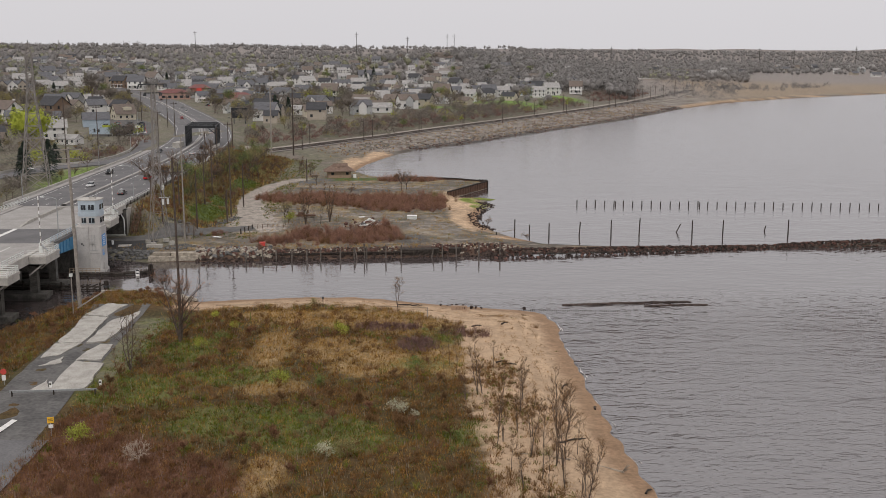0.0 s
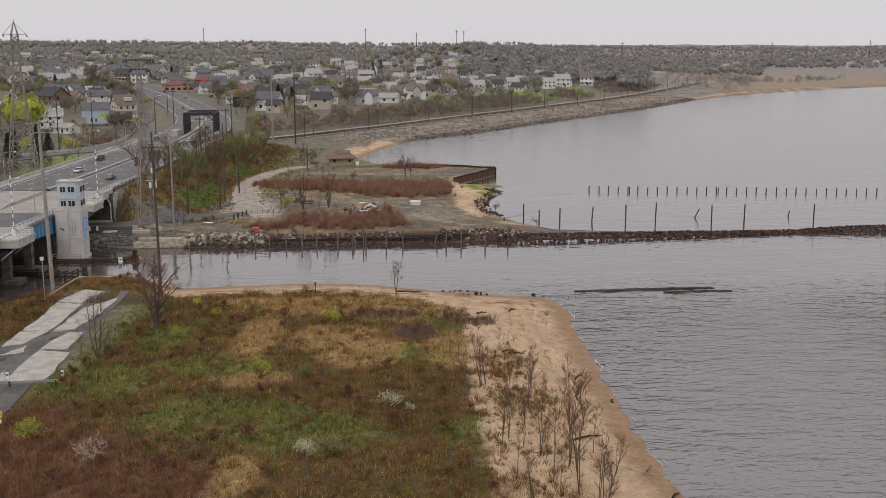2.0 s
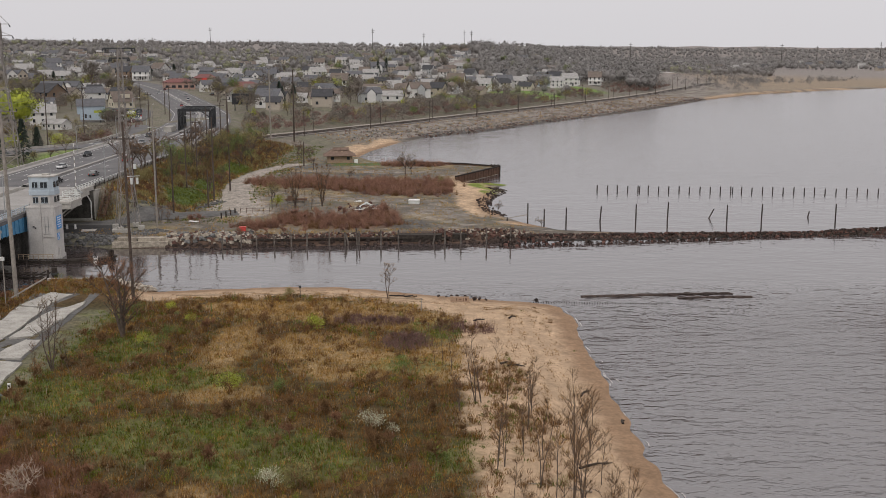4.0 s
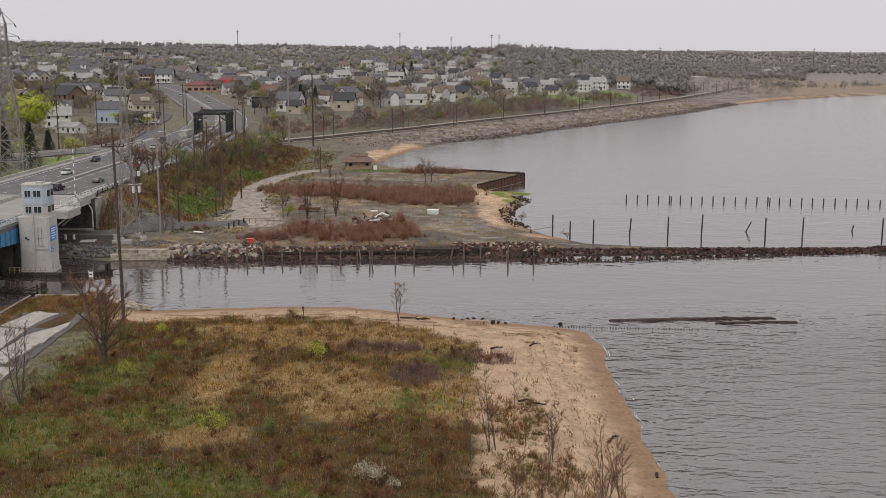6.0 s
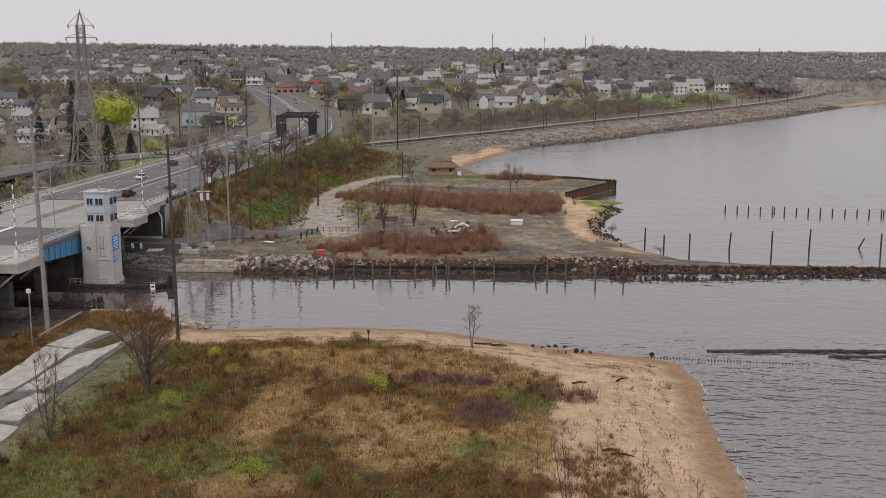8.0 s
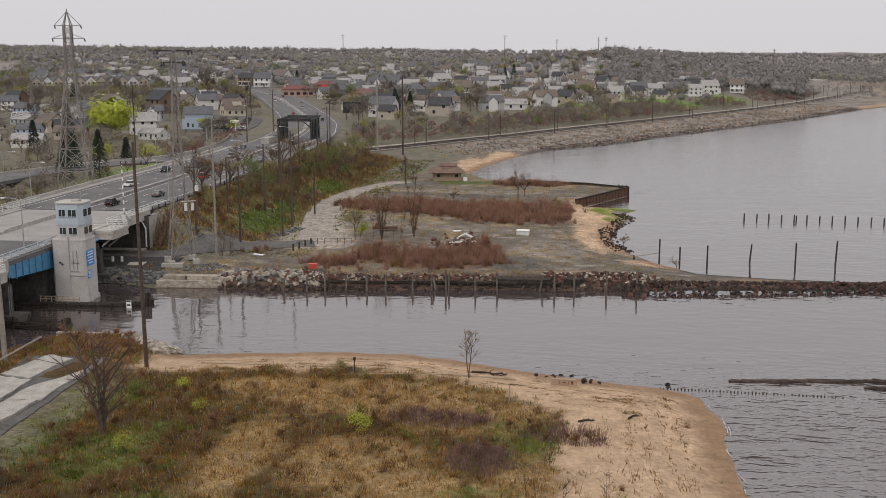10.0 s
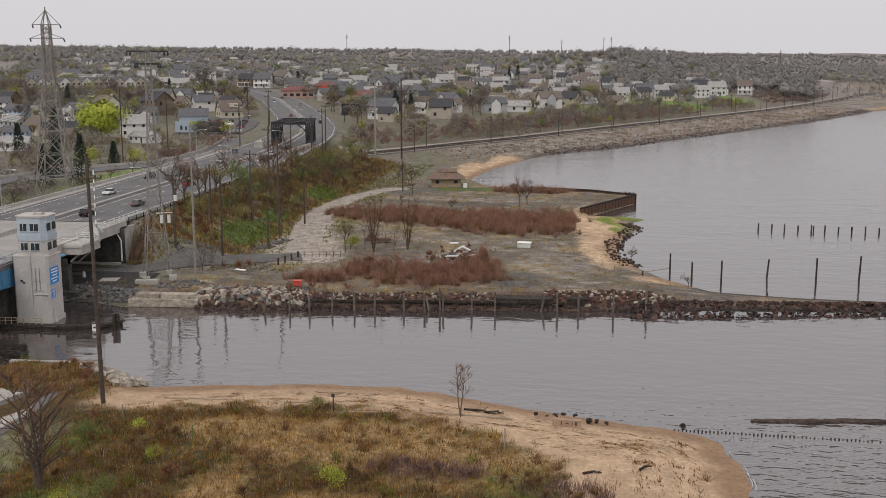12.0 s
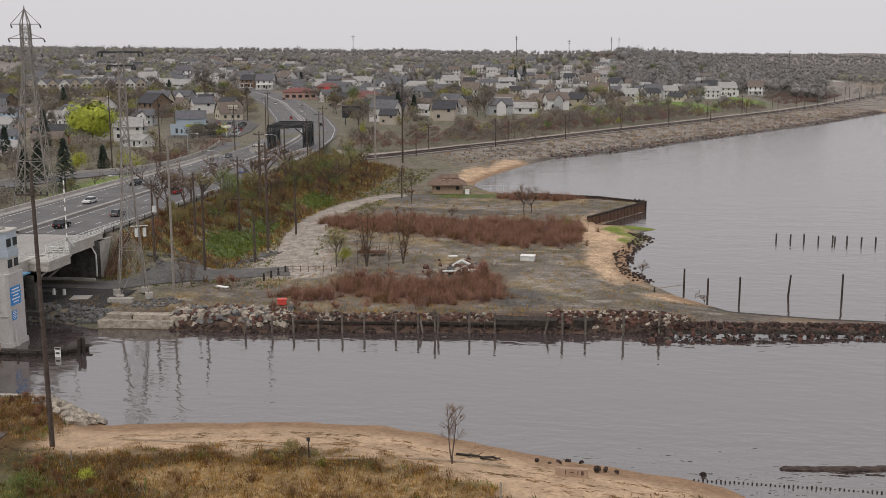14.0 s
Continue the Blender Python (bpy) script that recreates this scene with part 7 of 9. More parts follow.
stuff("dry_grass", tri_mesh("dry_grass", blades(r_, x_, y_, r_.uniform(0.4, 1.0, len(x_)), 0.12, 0.5, 6), M["grass_dry"]), "pale dry grass on the highway embankment")
# rough grass between railway and bay


def shelf_grass(x, y):
    dn = coast_distance(x, y, COAST_NORTH)
    return (dn > 4) * (1 - zones(x, y)[2]["sand_n"]) * smooth(545, 580, y + 1.2 * (x + 60)) * (line_side(x, y, RAIL_LINE) < -6) * np.clip(0.35 + 0.6 * waves(x, y, 17, 83), 0, 1)


r_, x_, y_ = sow(20, (-75, 255, 470, 1030), 26000, shelf_grass)
stuff("dry_grass", tri_mesh("dry_grass", blades(r_, x_, y_, r_.uniform(0.3, 0.9, len(x_)), 0.3, 0.6, 4), M["grass_dry"]), "pale dry grass on the shore below the railway")
r_, x_, y_ = sow(21, (-75, 255, 470, 1030), 36000, shelf_grass)
stuff("brown_weeds", tri_mesh("brown_weeds", blades(r_, x_, y_, r_.uniform(0.4, 1.4, len(x_)), 0.25, 0.5, 4), M["twig_purple"]), "brown weeds and brush on the shore below the railway")


# trees and shrubs
def grow(r, h, spread, depth=4, start=0.3, lean=0.0, kids=(2, 4), thin=0.74, stout=1.0):
    """A bare branching tree of height h: stem tubes and the ends of its twigs."""
    rods, tips = [], []

    def branch(p, d, l, rad, k):
        q = p + d * l
        rods.append((p, q, rad, rad * 0.7, 6 if k == depth else (4 if k > 1 else 3)))
        if k == 0:
            tips.append((q, d))
            return
        for _ in range(r.randint(*kids)):
            side = Vector((r.gauss(0, 1), r.gauss(0, 1), r.gauss(0.1, 0.5))).normalized()
            nd = (d + side * spread * r.uniform(0.7, 1.4) + Vector((0, 0, 0.1))).normalized()
            branch(p.lerp(q, r.uniform(0.6, 1.0)), nd, l * thin * r.uniform(0.7, 1.25), rad * 0.64, k - 1)

    branch(Vector((0, 0, -0.1)), Vector((lean, r.uniform(-0.06, 0.06), 1)).normalized(), h * start, 1.0, depth)
    return fitted(rods, tips, h, stout)


def fitted(rods, tips, h, stout=1.0):
    """Scales a grown tree to its height."""
    f = h / max(p.z for p, _ in tips)
    s, base = Shape(), (h * 0.013 + 0.03) * stout
    for p, q, a, b, n in rods:
        s.tube(p * f, q * f, max(a * base, 0.012), max(b * base, 0.01), n, False)
    return s, [(p * f, d) for p, d in tips]


def pole_tree(r, h, wide, stems=1, low=0.25, lean=0.0, stout=1.0):
    """A slender tree: leaders with many rising side branches."""
    rods, tips = [], []
    for k in range(stems):
        a = r.uniform(0, 6.28)
        d = Vector((math.cos(a) * 0.16 * (stems > 1) + lean, math.sin(a) * 0.16 * (stems > 1), 1)).normalized()
        p, top = Vector((0, 0, -0.1)), h * r.uniform(0.8, 1.0)
        for i in range(9):
            d = (d + Vector((r.gauss(0, 0.06), r.gauss(0, 0.06), 0.05))).normalized()
            q = p + d * top / 9
            t = (i + 1) / 9
            rods.append((p, q, 0.75 * (1.02 - i / 9) + 0.1, 0.75 * (1.02 - t) + 0.1, 5))
            if t > low:
                for _ in range(r.randint(1, 3)):
                    b = r.uniform(0, 6.28)
                    l = wide * (0.35 + 0.9 * math.sin(math.pi * min(1, (t - low) / (1.02 - low) * 0.75 + 0.2))) * r.uniform(0.5, 1.1)
                    nd = Vector((math.cos(b), math.sin(b), r.uniform(0.7, 1.5))).normalized()
                    e = p.lerp(q, r.random())
                    m = e + nd * l
                    rods.append((e, m, 0.26, 0.12, 3))
                    tips.append((m, nd))
                    for _ in range(3):
                        g = e.lerp(m, r.uniform(0.3, 0.9))
                        od = (nd + Vector((r.gauss(0, 0.5), r.gauss(0, 0.5), r.gauss(0.1, 0.3)))).normalized()
                        rods.append((g, g + od * l * 0.5, 0.13, 0.07, 3))
                        tips.append((g + od * l * 0.5, od))
            p = q
        tips.append((p, d))
    return fitted(rods, tips, h, stout)


def twigs(r, tips, n, length, wide):
    out = []
    for p, d in tips:
        for _ in range(n):
            e = (d + Vector((r.gauss(0, 0.6), r.gauss(0, 0.6), r.gauss(0.1, 0.5)))).normalized() * length * r.uniform(0.5, 1.3)
            w = Vector((r.gauss(0, 1), r.gauss(0, 1), r.gauss(0, 0.4))).normalized() * wide
            b = p - d * length * r.uniform(0, 0.8)
            out.append((b - w, b + w, b + e))
    return np.array([[tuple(v) for v in t] for t in out])


def leaves(r, tips, n, size, drop=0.5):
    out = []
    for p, d in tips:
        for _ in range(n):
            c = p + Vector((r.gauss(0, drop), r.gauss(0, drop), r.gauss(0, drop)))
            a, b = Vector((r.gauss(0, 1), r.gauss(0, 1), r.gauss(0, 1))).normalized() * size * r.uniform(0.6, 1.4), Vector((r.gauss(0, 1), r.gauss(0, 1), r.gauss(0, 1))).normalized() * size * r.uniform(0.6, 1.4)
            out.append((c, c + a, c + b))
    return np.array([[tuple(v) for v in t] for t in out])


class Tree:
    """One kind of tree or shrub, whose meshes all its copies share."""

    def __init__(self, name, seed, h, spread, depth, start, bark="bark", crown="twig", per=4, size=0.6, wide=0.02, leafy=False, lean=0.0, kids=(2, 4), drop=0.5, stems=0, low=0.25, stout=1.0):
        r = random.Random(seed)
        s, tips = pole_tree(r, h, spread, stems, low, lean, stout) if stems else grow(r, h, spread, depth, start, lean=lean, kids=kids, stout=stout)
        tris = leaves(r, tips, per, size, drop) if leafy else twigs(r, tips, per, size, wide)
        self.name, self.one = name, name == "shrub"
        if self.one:
            k = len(s.v)
            s.add([tuple(v) for tri in tris for v in tri], [(3 * i, 3 * i + 1, 3 * i + 2) for i in range(len(tris))])
            self.trunk = s.mesh(name, M[crown])
            return
        self.trunk = s.mesh(name + "_trunk", M[bark])
        self.crown = tri_mesh(name + "_crown", tris, M[crown])
        self.leafy = leafy

    def plant(self, x, y, scale, turn, label, cat="tree", group="", z=None):
        t = tagged(new(self.name, self.trunk), label, cat, group) if self.one else thing(self.name, label, cat, None, group)
        t.matrix_basis = Matrix.LocRotScale((x, y, (level(x, y) if z is None else z) - 0.05), Euler((0, 0, radians(turn))), (scale, scale, scale))
        if self.one:
            return t
        part("trunk", self.trunk, None, t)
        part("crown", self.crown, None, t)
        return t


bare = [Tree("bare_tree", 100 + k, 10, 0.75, 4, 0.24, per=5, size=0.9, wide=0.022, kids=(3, 4), stout=1.35) for k in range(3)]
slim = [Tree("sapling", 120 + k, 8, 1.35, per=6, depth=3, start=0.4, size=1.0, wide=0.009, stems=1 + k % 3, low=0.28, stout=0.6) for k in range(5)]
bud = [Tree("budding_tree", 140 + k, 9, 0.75, 4, 0.22, crown="leaf_olive", per=6, size=0.24, leafy=True, drop=0.6, kids=(3, 4)) for k in range(3)]
green_t = [Tree("budding_tree", 150 + k, 9, 0.75, 4, 0.2, crown="leaf_green", per=6, size=0.26, leafy=True, drop=0.65, kids=(3, 4)) for k in range(2)]
shrub_kinds = {c: [Tree("shrub", 160 + 10 * i + k, 1.7, 0.9, 3, 0.2, "twig", c, 6, 0.5, 0.02, False, kids=(4, 5)) for k in range(3)] for i, c in enumerate(("twig", "twig_red", "twig_purple", "twig_pale", "twig_rust"))}
leafy_shrubs = {c: [Tree("leafy_shrub", 210 + 10 * i + k, 2.2, 0.9, 3, 0.2, "twig", c, 17 if c == "blossom" else 22, 0.085 if c == "blossom" else 0.10, leafy=True, kids=(4, 4), drop=0.26) for k in range(2)] for i, c in enumerate(("leaf_lime", "leaf_green", "leaf_olive", "blossom"))}

many = [Tree("bare_tree", 170 + k, 11, 1.5, per=5, depth=3, start=0.3, size=0.9, wide=0.022, stems=4 + k, low=0.15, stout=0.8) for k in range(2)]
pr = random.Random(5)
BARE_LABEL = "bare grey-brown tree with a thin open crown"
# the two trees by the old road, the lone tree on the beach
Tree("bare_tree", 301, 13.2, 4.6, 4, 0.3, crown="twig_red", per=13, size=1.3, wide=0.018, stems=3, low=0.2, stout=1.7).plant(-44.4, 191.5, 1.0, 40, "gnarled bare brown tree standing in the brush by the old road")
Tree("bare_tree", 303, 10.5, 2.3, 4, 0.34, per=5, size=0.8, wide=0.012, lean=-0.16, stems=3, low=0.2, stout=0.8).plant(-48.7, 173.5, 1.0, 10, "slender leaning bare tree beside the old road")
slim[1].plant(-51.5, 174.5, 0.5, 80, "small bare sapling beside the old road"), slim[2].plant(-47.2, 175, 0.6, 20, "small bare sapling beside the old road")
Tree("bare_tree", 311, 6.8, 1.7, 4, 0.42, per=7, size=0.6, wide=0.013, stems=2, low=0.35, stout=1.0).plant(-5.3, 221, 1.0, 200, "lone small bare tree at the edge of the beach")
# saplings on the sandy ground by the beach
for x, y, s in ((8.6, 161, 1.2), (9.3, 161.5, 0.95), (14.3, 152, 0.9), (11.9, 153.4, 0.75), (15.5, 160, 0.8), (20.5, 158, 0.75), (10.1, 139.3, 0.9), (11, 140.5, 0.8), (14.3, 135.1, 1.0), (15, 127.4, 0.95), (17.5, 124.7, 1.0), (17.3, 132, 1.45), (18, 130, 1.2), (19.3, 122.9, 0.9), (11.3, 130.2, 0.7),
                (15.4, 158.1, 0.7), (18.7, 142.6, 1.1), (15.3, 142.6, 0.9), (12.7, 163, 0.7), (12, 176, 0.6), (4.5, 176, 0.65), (5.6, 172, 0.75), (3.4, 173, 0.6), (21, 147, 1.0), (16.4, 138.5, 0.9), (13.4, 144.5, 0.8), (20.8, 137, 0.8), (12.4, 124, 0.8), (22.5, 131, 0.6), (6.5, 158, 0.7), (14.9, 119, 1.0), (18.8, 116, 1.1)):
    pr.choice(slim).plant(x, y, s * pr.uniform(0.9, 1.1), pr.uniform(0, 360), "thin bare sapling on the sandy ground by the beach", group="saplings by the beach")
# shrubs of the south peninsula
for x, y, c, s, lab in ((-15.3, 193.9, "leaf_lime", 1.2, "bright lime-green bush in dry grass"), (-22.7, 163.7, "leaf_lime", 1.25, "bright lime-green bush in dry grass"), (-45.5, 138, "leaf_lime", 1.5, "lime-green bush among red brush"), (-39.5, 186, "leaf_lime", 0.9, "lime-green bush in brown brush"),
                        (-37, 190, "leaf_green", 1.0, "green bush in brown brush"), (-16.2, 163.8, "leaf_green", 0.9, "dark green bush in dry grass"), (-22.6, 219.5, "leaf_olive", 0.95, "olive bush at the beach edge"), (-3.8, 150.5, "blossom", 1.1, "white blossoming bush in the brown weeds"), (-1.2, 149.8, "blossom", 0.55, "small white blossoming bush"),
                        (-13.2, 133.5, "blossom", 1.1, "pale budding bush in the weeds"), (-9.9, 134, "leaf_olive", 1.3, "lime-green bush in the weeds"), (-36, 200, "leaf_lime", 0.7, "lime-green bush in brown brush"), (-46, 205, "leaf_green", 1.0, "green bush in brown brush"), (-41, 209, "leaf_lime", 0.8, "lime-green bush in brown brush")):
    pr.choice(leafy_shrubs[c]).plant(x, y, s, pr.uniform(0, 360), lab, "bush", "leafy bushes")
for k in range(9):
    pr.choice(shrub_kinds["twig_purple"]).plant(-11.5 + 1.25 * k, 201.5 - 0.3 * k + pr.uniform(-1, 1), pr.uniform(0.6, 0.85), pr.uniform(0, 360), "dark purple-brown bare shrub", "bush", "purple shrubs")
for k in range(7):
    pr.choice(shrub_kinds["twig_purple"]).plant(-1.0 + pr.uniform(-2.4, 2.4), 187.5 + pr.uniform(-2.5, 3), pr.uniform(0.7, 0.95), pr.uniform(0, 360), "dark purple-brown bare shrub", "bush", "purple shrubs")
for k in range(9):
    pr.choice(shrub_kinds["twig"]).plant(2 + 1.0 * k + pr.uniform(-1, 1), 200 - 0.6 * k + pr.uniform(-2, 2), pr.uniform(0.55, 0.9), pr.uniform(0, 360), "brown bare shrub at the edge of the sand", "bush", "brown shrubs")
Tree("shrub", 333, 3.2, 0.8, 4, 0.28, "twig_pale", "twig_pale", 4, 0.6, 0.02, kids=(3, 4)).plant(-36.5, 131.5, 1.1, 0, "pale dead-looking shrub among red brush", "bush")
n = 0
while n < 100:
    x, y = pr.uniform(-50, 10), pr.uniform(104, 214)
    zz_ = zones(np.array([x]), np.array([y]))[2]
    if zz_["sand_s"][0] > 0.3 or zz_["clear"][0] > 0.6 and pr.random() < 0.8 or x < -50 and y > 100:
        continue
    kind = "twig_red" if zz_["red"][0] > 0.5 or pr.random() < 0.2 else "twig"
    pr.choice(shrub_kinds[kind]).plant(x, y, pr.uniform(0.7, 1.4), pr.uniform(0, 360), "reddish bare shrub in the brush" if kind == "twig_red" else "brown bare shrub in the brush", "bush", "brown shrubs")
    n += 1
for k in range(26):
    x, y = pr.uniform(-80, -69), pr.uniform(170, 215)
    if level(x, y) > 0.4:
        pr.choice(shrub_kinds["twig_red" if k % 3 else "twig"]).plant(x, y, pr.uniform(0.6, 1.0), pr.uniform(0, 360), "brown bare shrub on the creek bank", "bush", "brown shrubs")
for x, y in ((-58, 231.5), (-60.5, 232.5), (-57, 229), (-62, 231), (-56, 226), (-70.5, 222), (-72, 216), (-70, 227)):
    pr.choice(shrub_kinds["twig_red"]).plant(x, y, pr.uniform(0.8, 1.1), pr.uniform(0, 360), "reddish bare shrub by the quay edge", "bush", "red shrubs by the quay")
# north spit
for x, y, s, t in ((-35.4, 322, 1.1, many), (-33, 324, 0.9, slim), (-37.5, 323, 0.9, slim), (-28.4, 325, 1.1, many), (-31, 322, 0.9, slim), (-8, 400, 0.85, bare), (-6, 402, 0.7, bare), (-66.5, 300.5, 0.8, slim), (-65, 301.5, 0.75, slim), (-68, 301, 0.8, slim), (-67.2, 303, 0.7, slim), (-41, 413, 0.6, bare), (20.2, 330, 0.4, bare), (-47, 379, 0.7, slim),
                   (-26, 386, 0.5, bare), (-14, 306, 0.5, slim), (30, 304, 0.3, bare), (-48, 295, 0.6, slim)):
    pr.choice(t).plant(x, y, s, pr.uniform(0, 360), BARE_LABEL if t is bare else "thin bare sapling on the spit", group="bare trees on the spit")
bud[0].plant(-41.5, 321, 0.85, 30, "young tree with fresh yellow-green leaves on the spit")
leafy_shrubs["leaf_lime"][0].plant(-40.8, 323.5, 1.6, 0, "lime-green bush on the spit", "bush"), leafy_shrubs["leaf_olive"][1].plant(4.5, 380, 1.2, 0, "olive bush at the end of the brush", "bush")
for x, y, s in ((-58.5, 300.5, 1.3), (-57, 302, 1.1), (-44, 284, 0.9), (-40, 285, 1.0), (-37, 284.5, 0.8), (-33, 285, 0.9), (-20, 288, 0.9), (-11, 317, 1.5), (-10.5, 313, 1.4), (-12, 321, 1.3), (-24, 305, 1.3), (-28, 308, 1.4), (-31, 305, 1.2), (-34, 309, 1.3), (-21, 311, 1.2), (-18, 303, 1.1)):
    pr.choice(shrub_kinds["twig_rust"]).plant(x, y, s * 1.25, pr.uniform(0, 360), "red-twigged bare shrub on the channel bank", "bush", "red shrubs on the spit")
# embankment
for k in range(74):
    y = pr.uniform(345, 520)
    x = float(road_x(y)) + pr.uniform(18.5, 39) - 0.02 * max(0, y - 440)
    if zones(np.array([x]), np.array([y]))[2]["slope"][0] > 0.4 and pr.random() < 0.75 or abs(line_side(np.array([x]), np.array([y]), RAIL_LINE)[0]) < 8:
        continue
    kind = pr.choice([bud, bare, bare, green_t, slim, slim])
    kind[pr.randrange(len(kind))].plant(x, y, pr.uniform(0.55, 1.15), pr.uniform(0, 360), BARE_LABEL if kind in (bare, slim) else "budding olive-green tree on the highway embankment", group="trees on the embankment")
for k in range(150):
    y = pr.uniform(318, 520)
    x = float(road_x(y)) + pr.uniform(17.8, 36)
    if zones(np.array([x]), np.array([y]))[2]["slope"][0] > 0.4 or abs(line_side(np.array([x]), np.array([y]), RAIL_LINE)[0]) < 7:
        continue
    if pr.random() < 0.6:
        pr.choice(shrub_kinds[pr.choice(("twig", "twig_rust", "twig_red"))]).plant(x, y, pr.uniform(0.9, 1.8), pr.uniform(0, 360), "brown bare shrub on the embankment", "bush", "shrubs on the embankment")
    else:
        pr.choice(leafy_shrubs["leaf_olive"]).plant(x, y, pr.uniform(0.9, 1.7), pr.uniform(0, 360), "olive budding bush on the embankment", "bush", "shrubs on the embankment")
for x, y, s in ((-84.8, 335, 1.3), (-84.5, 340, 1.1), (-84, 349, 1.0), (-85, 356, 1.05), (-85, 364, 0.9), (-86, 380, 1.0), (-70, 457, 0.9), (-64, 453, 0.8), (-69, 427, 1.1), (-66, 431, 1.0), (-60, 455, 0.7), (-52.5, 457, 0.75), (-50, 449, 0.5), (-47, 450, 0.6)):
    pr.choice(bare).plant(x, y, s, pr.uniform(0, 360), "bare dark tree beside the highway", group="bare trees by the highway")


# ---- the town ----
WALLS = dict(white=(0.66, 0.65, 0.63), cream=(0.55, 0.50, 0.40), grey=(0.40, 0.41, 0.41), blue=(0.36, 0.43, 0.50), tan=(0.42, 0.37, 0.31), brick=(0.30, 0.14, 0.10), brown=(0.20, 0.14, 0.10), salmon=(0.45, 0.29, 0.24))
ROOFS = dict(slate=(0.13, 0.13, 0.14), brown=(0.17, 0.14, 0.122), red=(0.20, 0.095, 0.09), pale=(0.34, 0.33, 0.32), black=(0.07, 0.07, 0.075))
MW = {k: material("siding_" + k, tuple(0.88 * v for v in c), c, 3.0, 0.75, 0.05) for k, c in WALLS.items()}
MR = {k: material("shingles_" + k, tuple(0.75 * v for v in c), tuple(1.15 * v for v in c), 1.5, 0.9, 0.15) for k, c in ROOFS.items()}


def house(w, d, h, pitch, wall, roof, porch=False, chimney=False, cross=False, plain=False):
    """A gabled house with its long side along x; the front faces -y."""
    t = thing("house", f"{wall} clapboard house with a {roof} gabled roof", "house", None, "houses of the town")
    part("wall", Shape().box((0, 0, h / 2 - 0.75), (w, d, h + 1.5)).add([(-w / 2, -d / 2, h), (-w / 2, d / 2, h), (-w / 2, 0, h + pitch), (w / 2, -d / 2, h), (w / 2, d / 2, h), (w / 2, 0, h + pitch)], [(0, 2, 1), (3, 4, 5)]), MW[wall], t)
    e = 0.5
    rf = Shape().add([(-w / 2 - e, -d / 2 - e, h - 0.25), (w / 2 + e, -d / 2 - e, h - 0.25), (w / 2 + e, 0, h + pitch + 0.1), (-w / 2 - e, 0, h + pitch + 0.1), (w / 2 + e, d / 2 + e, h - 0.25), (-w / 2 - e, d / 2 + e, h - 0.25),
                      (-w / 2 - e, -d / 2 - e, h - 0.5), (w / 2 + e, -d / 2 - e, h - 0.5), (w / 2 + e, d / 2 + e, h - 0.5), (-w / 2 - e, d / 2 + e, h - 0.5), (-w / 2 - e, 0, h + pitch - 0.15), (w / 2 + e, 0, h + pitch - 0.15)],
                     [(0, 1, 2, 3), (3, 2, 4, 5), (6, 7, 1, 0), (5, 4, 8, 9), (0, 3, 10, 6), (3, 5, 9, 10), (7, 11, 2, 1), (11, 8, 4, 2), (6, 10, 11, 7), (10, 9, 8, 11)])
    ro = part("roof", rf, MR[roof], t)
    if cross:
        part("front_gable", Shape().add([(-w * 0.22, -d / 2 - 0.9, h - 0.2), (w * 0.22, -d / 2 - 0.9, h - 0.2), (0, -d / 2 - 0.9, h + pitch * 0.8), (0, 0, h + pitch * 0.8), (-w * 0.22, 0, h), (w * 0.22, 0, h)], [(0, 4, 3, 2), (1, 2, 3, 5)]), MR[roof], ro)
        part("gable_wall", Shape().add([(-w * 0.2, -d / 2 - 0.7, -0.5), (w * 0.2, -d / 2 - 0.7, -0.5), (w * 0.2, -d / 2 - 0.7, h - 0.2), (0, -d / 2 - 0.7, h + pitch * 0.7), (-w * 0.2, -d / 2 - 0.7, h - 0.2), (-w * 0.2, 0, -0.5), (w * 0.2, 0, -0.5), (w * 0.2, 0, h - 0.2), (-w * 0.2, 0, h - 0.2)], [(0, 1, 2, 3, 4), (1, 6, 7, 2), (5, 0, 4, 8)]), MW["white" if wall != "white" else "grey"], t)
    if plain:
        for x, z in ((-w * 0.25, 1.8), (w * 0.22, 4.4 if h > 4.2 else 1.8)):
            part("window", Shape().box((x, -d / 2 - 0.04, z), (1.3, 0.1, 1.5)), M["glass"], t, "dark window")
        return t
    n = max(2, round(w / 3.2))
    for fl in range(1 if h < 4.2 else 2):
        for k in range(n):
            x = -w / 2 + w * (k + 0.5) / n
            y = -d / 2 - 0.04 if not (cross and abs(x) < w * 0.2) else -d / 2 - 0.76
            wi = part("window", Shape().box((x, y, 1.7 + 2.7 * fl), (0.95, 0.1, 1.4)), M["glass"], t, "dark window")
            if fl == 0 and k == 0:
                part("frame", Shape().box((x, y - 0.02, 2.46), (1.2, 0.1, 0.12)).box((x, y - 0.02, 0.95), (1.2, 0.1, 0.12)), M["white"], wi)
        part("window", Shape().box((w / 2 + 0.04, -d * 0.2, 1.7 + 2.7 * fl), (0.1, 0.95, 1.4)), M["glass"], t, "dark window")
    part("door", Shape().box((w * 0.12, -d / 2 - 0.06 - (0.72 if cross else 0), 1.0), (1.0, 0.1, 2.1)), M["dark_steel"], t)
    if porch:
        part("porch", Shape().box((0, -d / 2 - 1.2, 2.75), (w * 0.9, 2.5, 0.18)).box((0, -d / 2 - 1.2, 0.2), (w * 0.9, 2.5, 0.3)), M["white"], t, "white porch")
        for k in range(4):
            part("porch_post", Shape().box((-w * 0.42 + w * 0.28 * k, -d / 2 - 2.3, 1.5), (0.18, 0.18, 2.5)), M["white"], t)
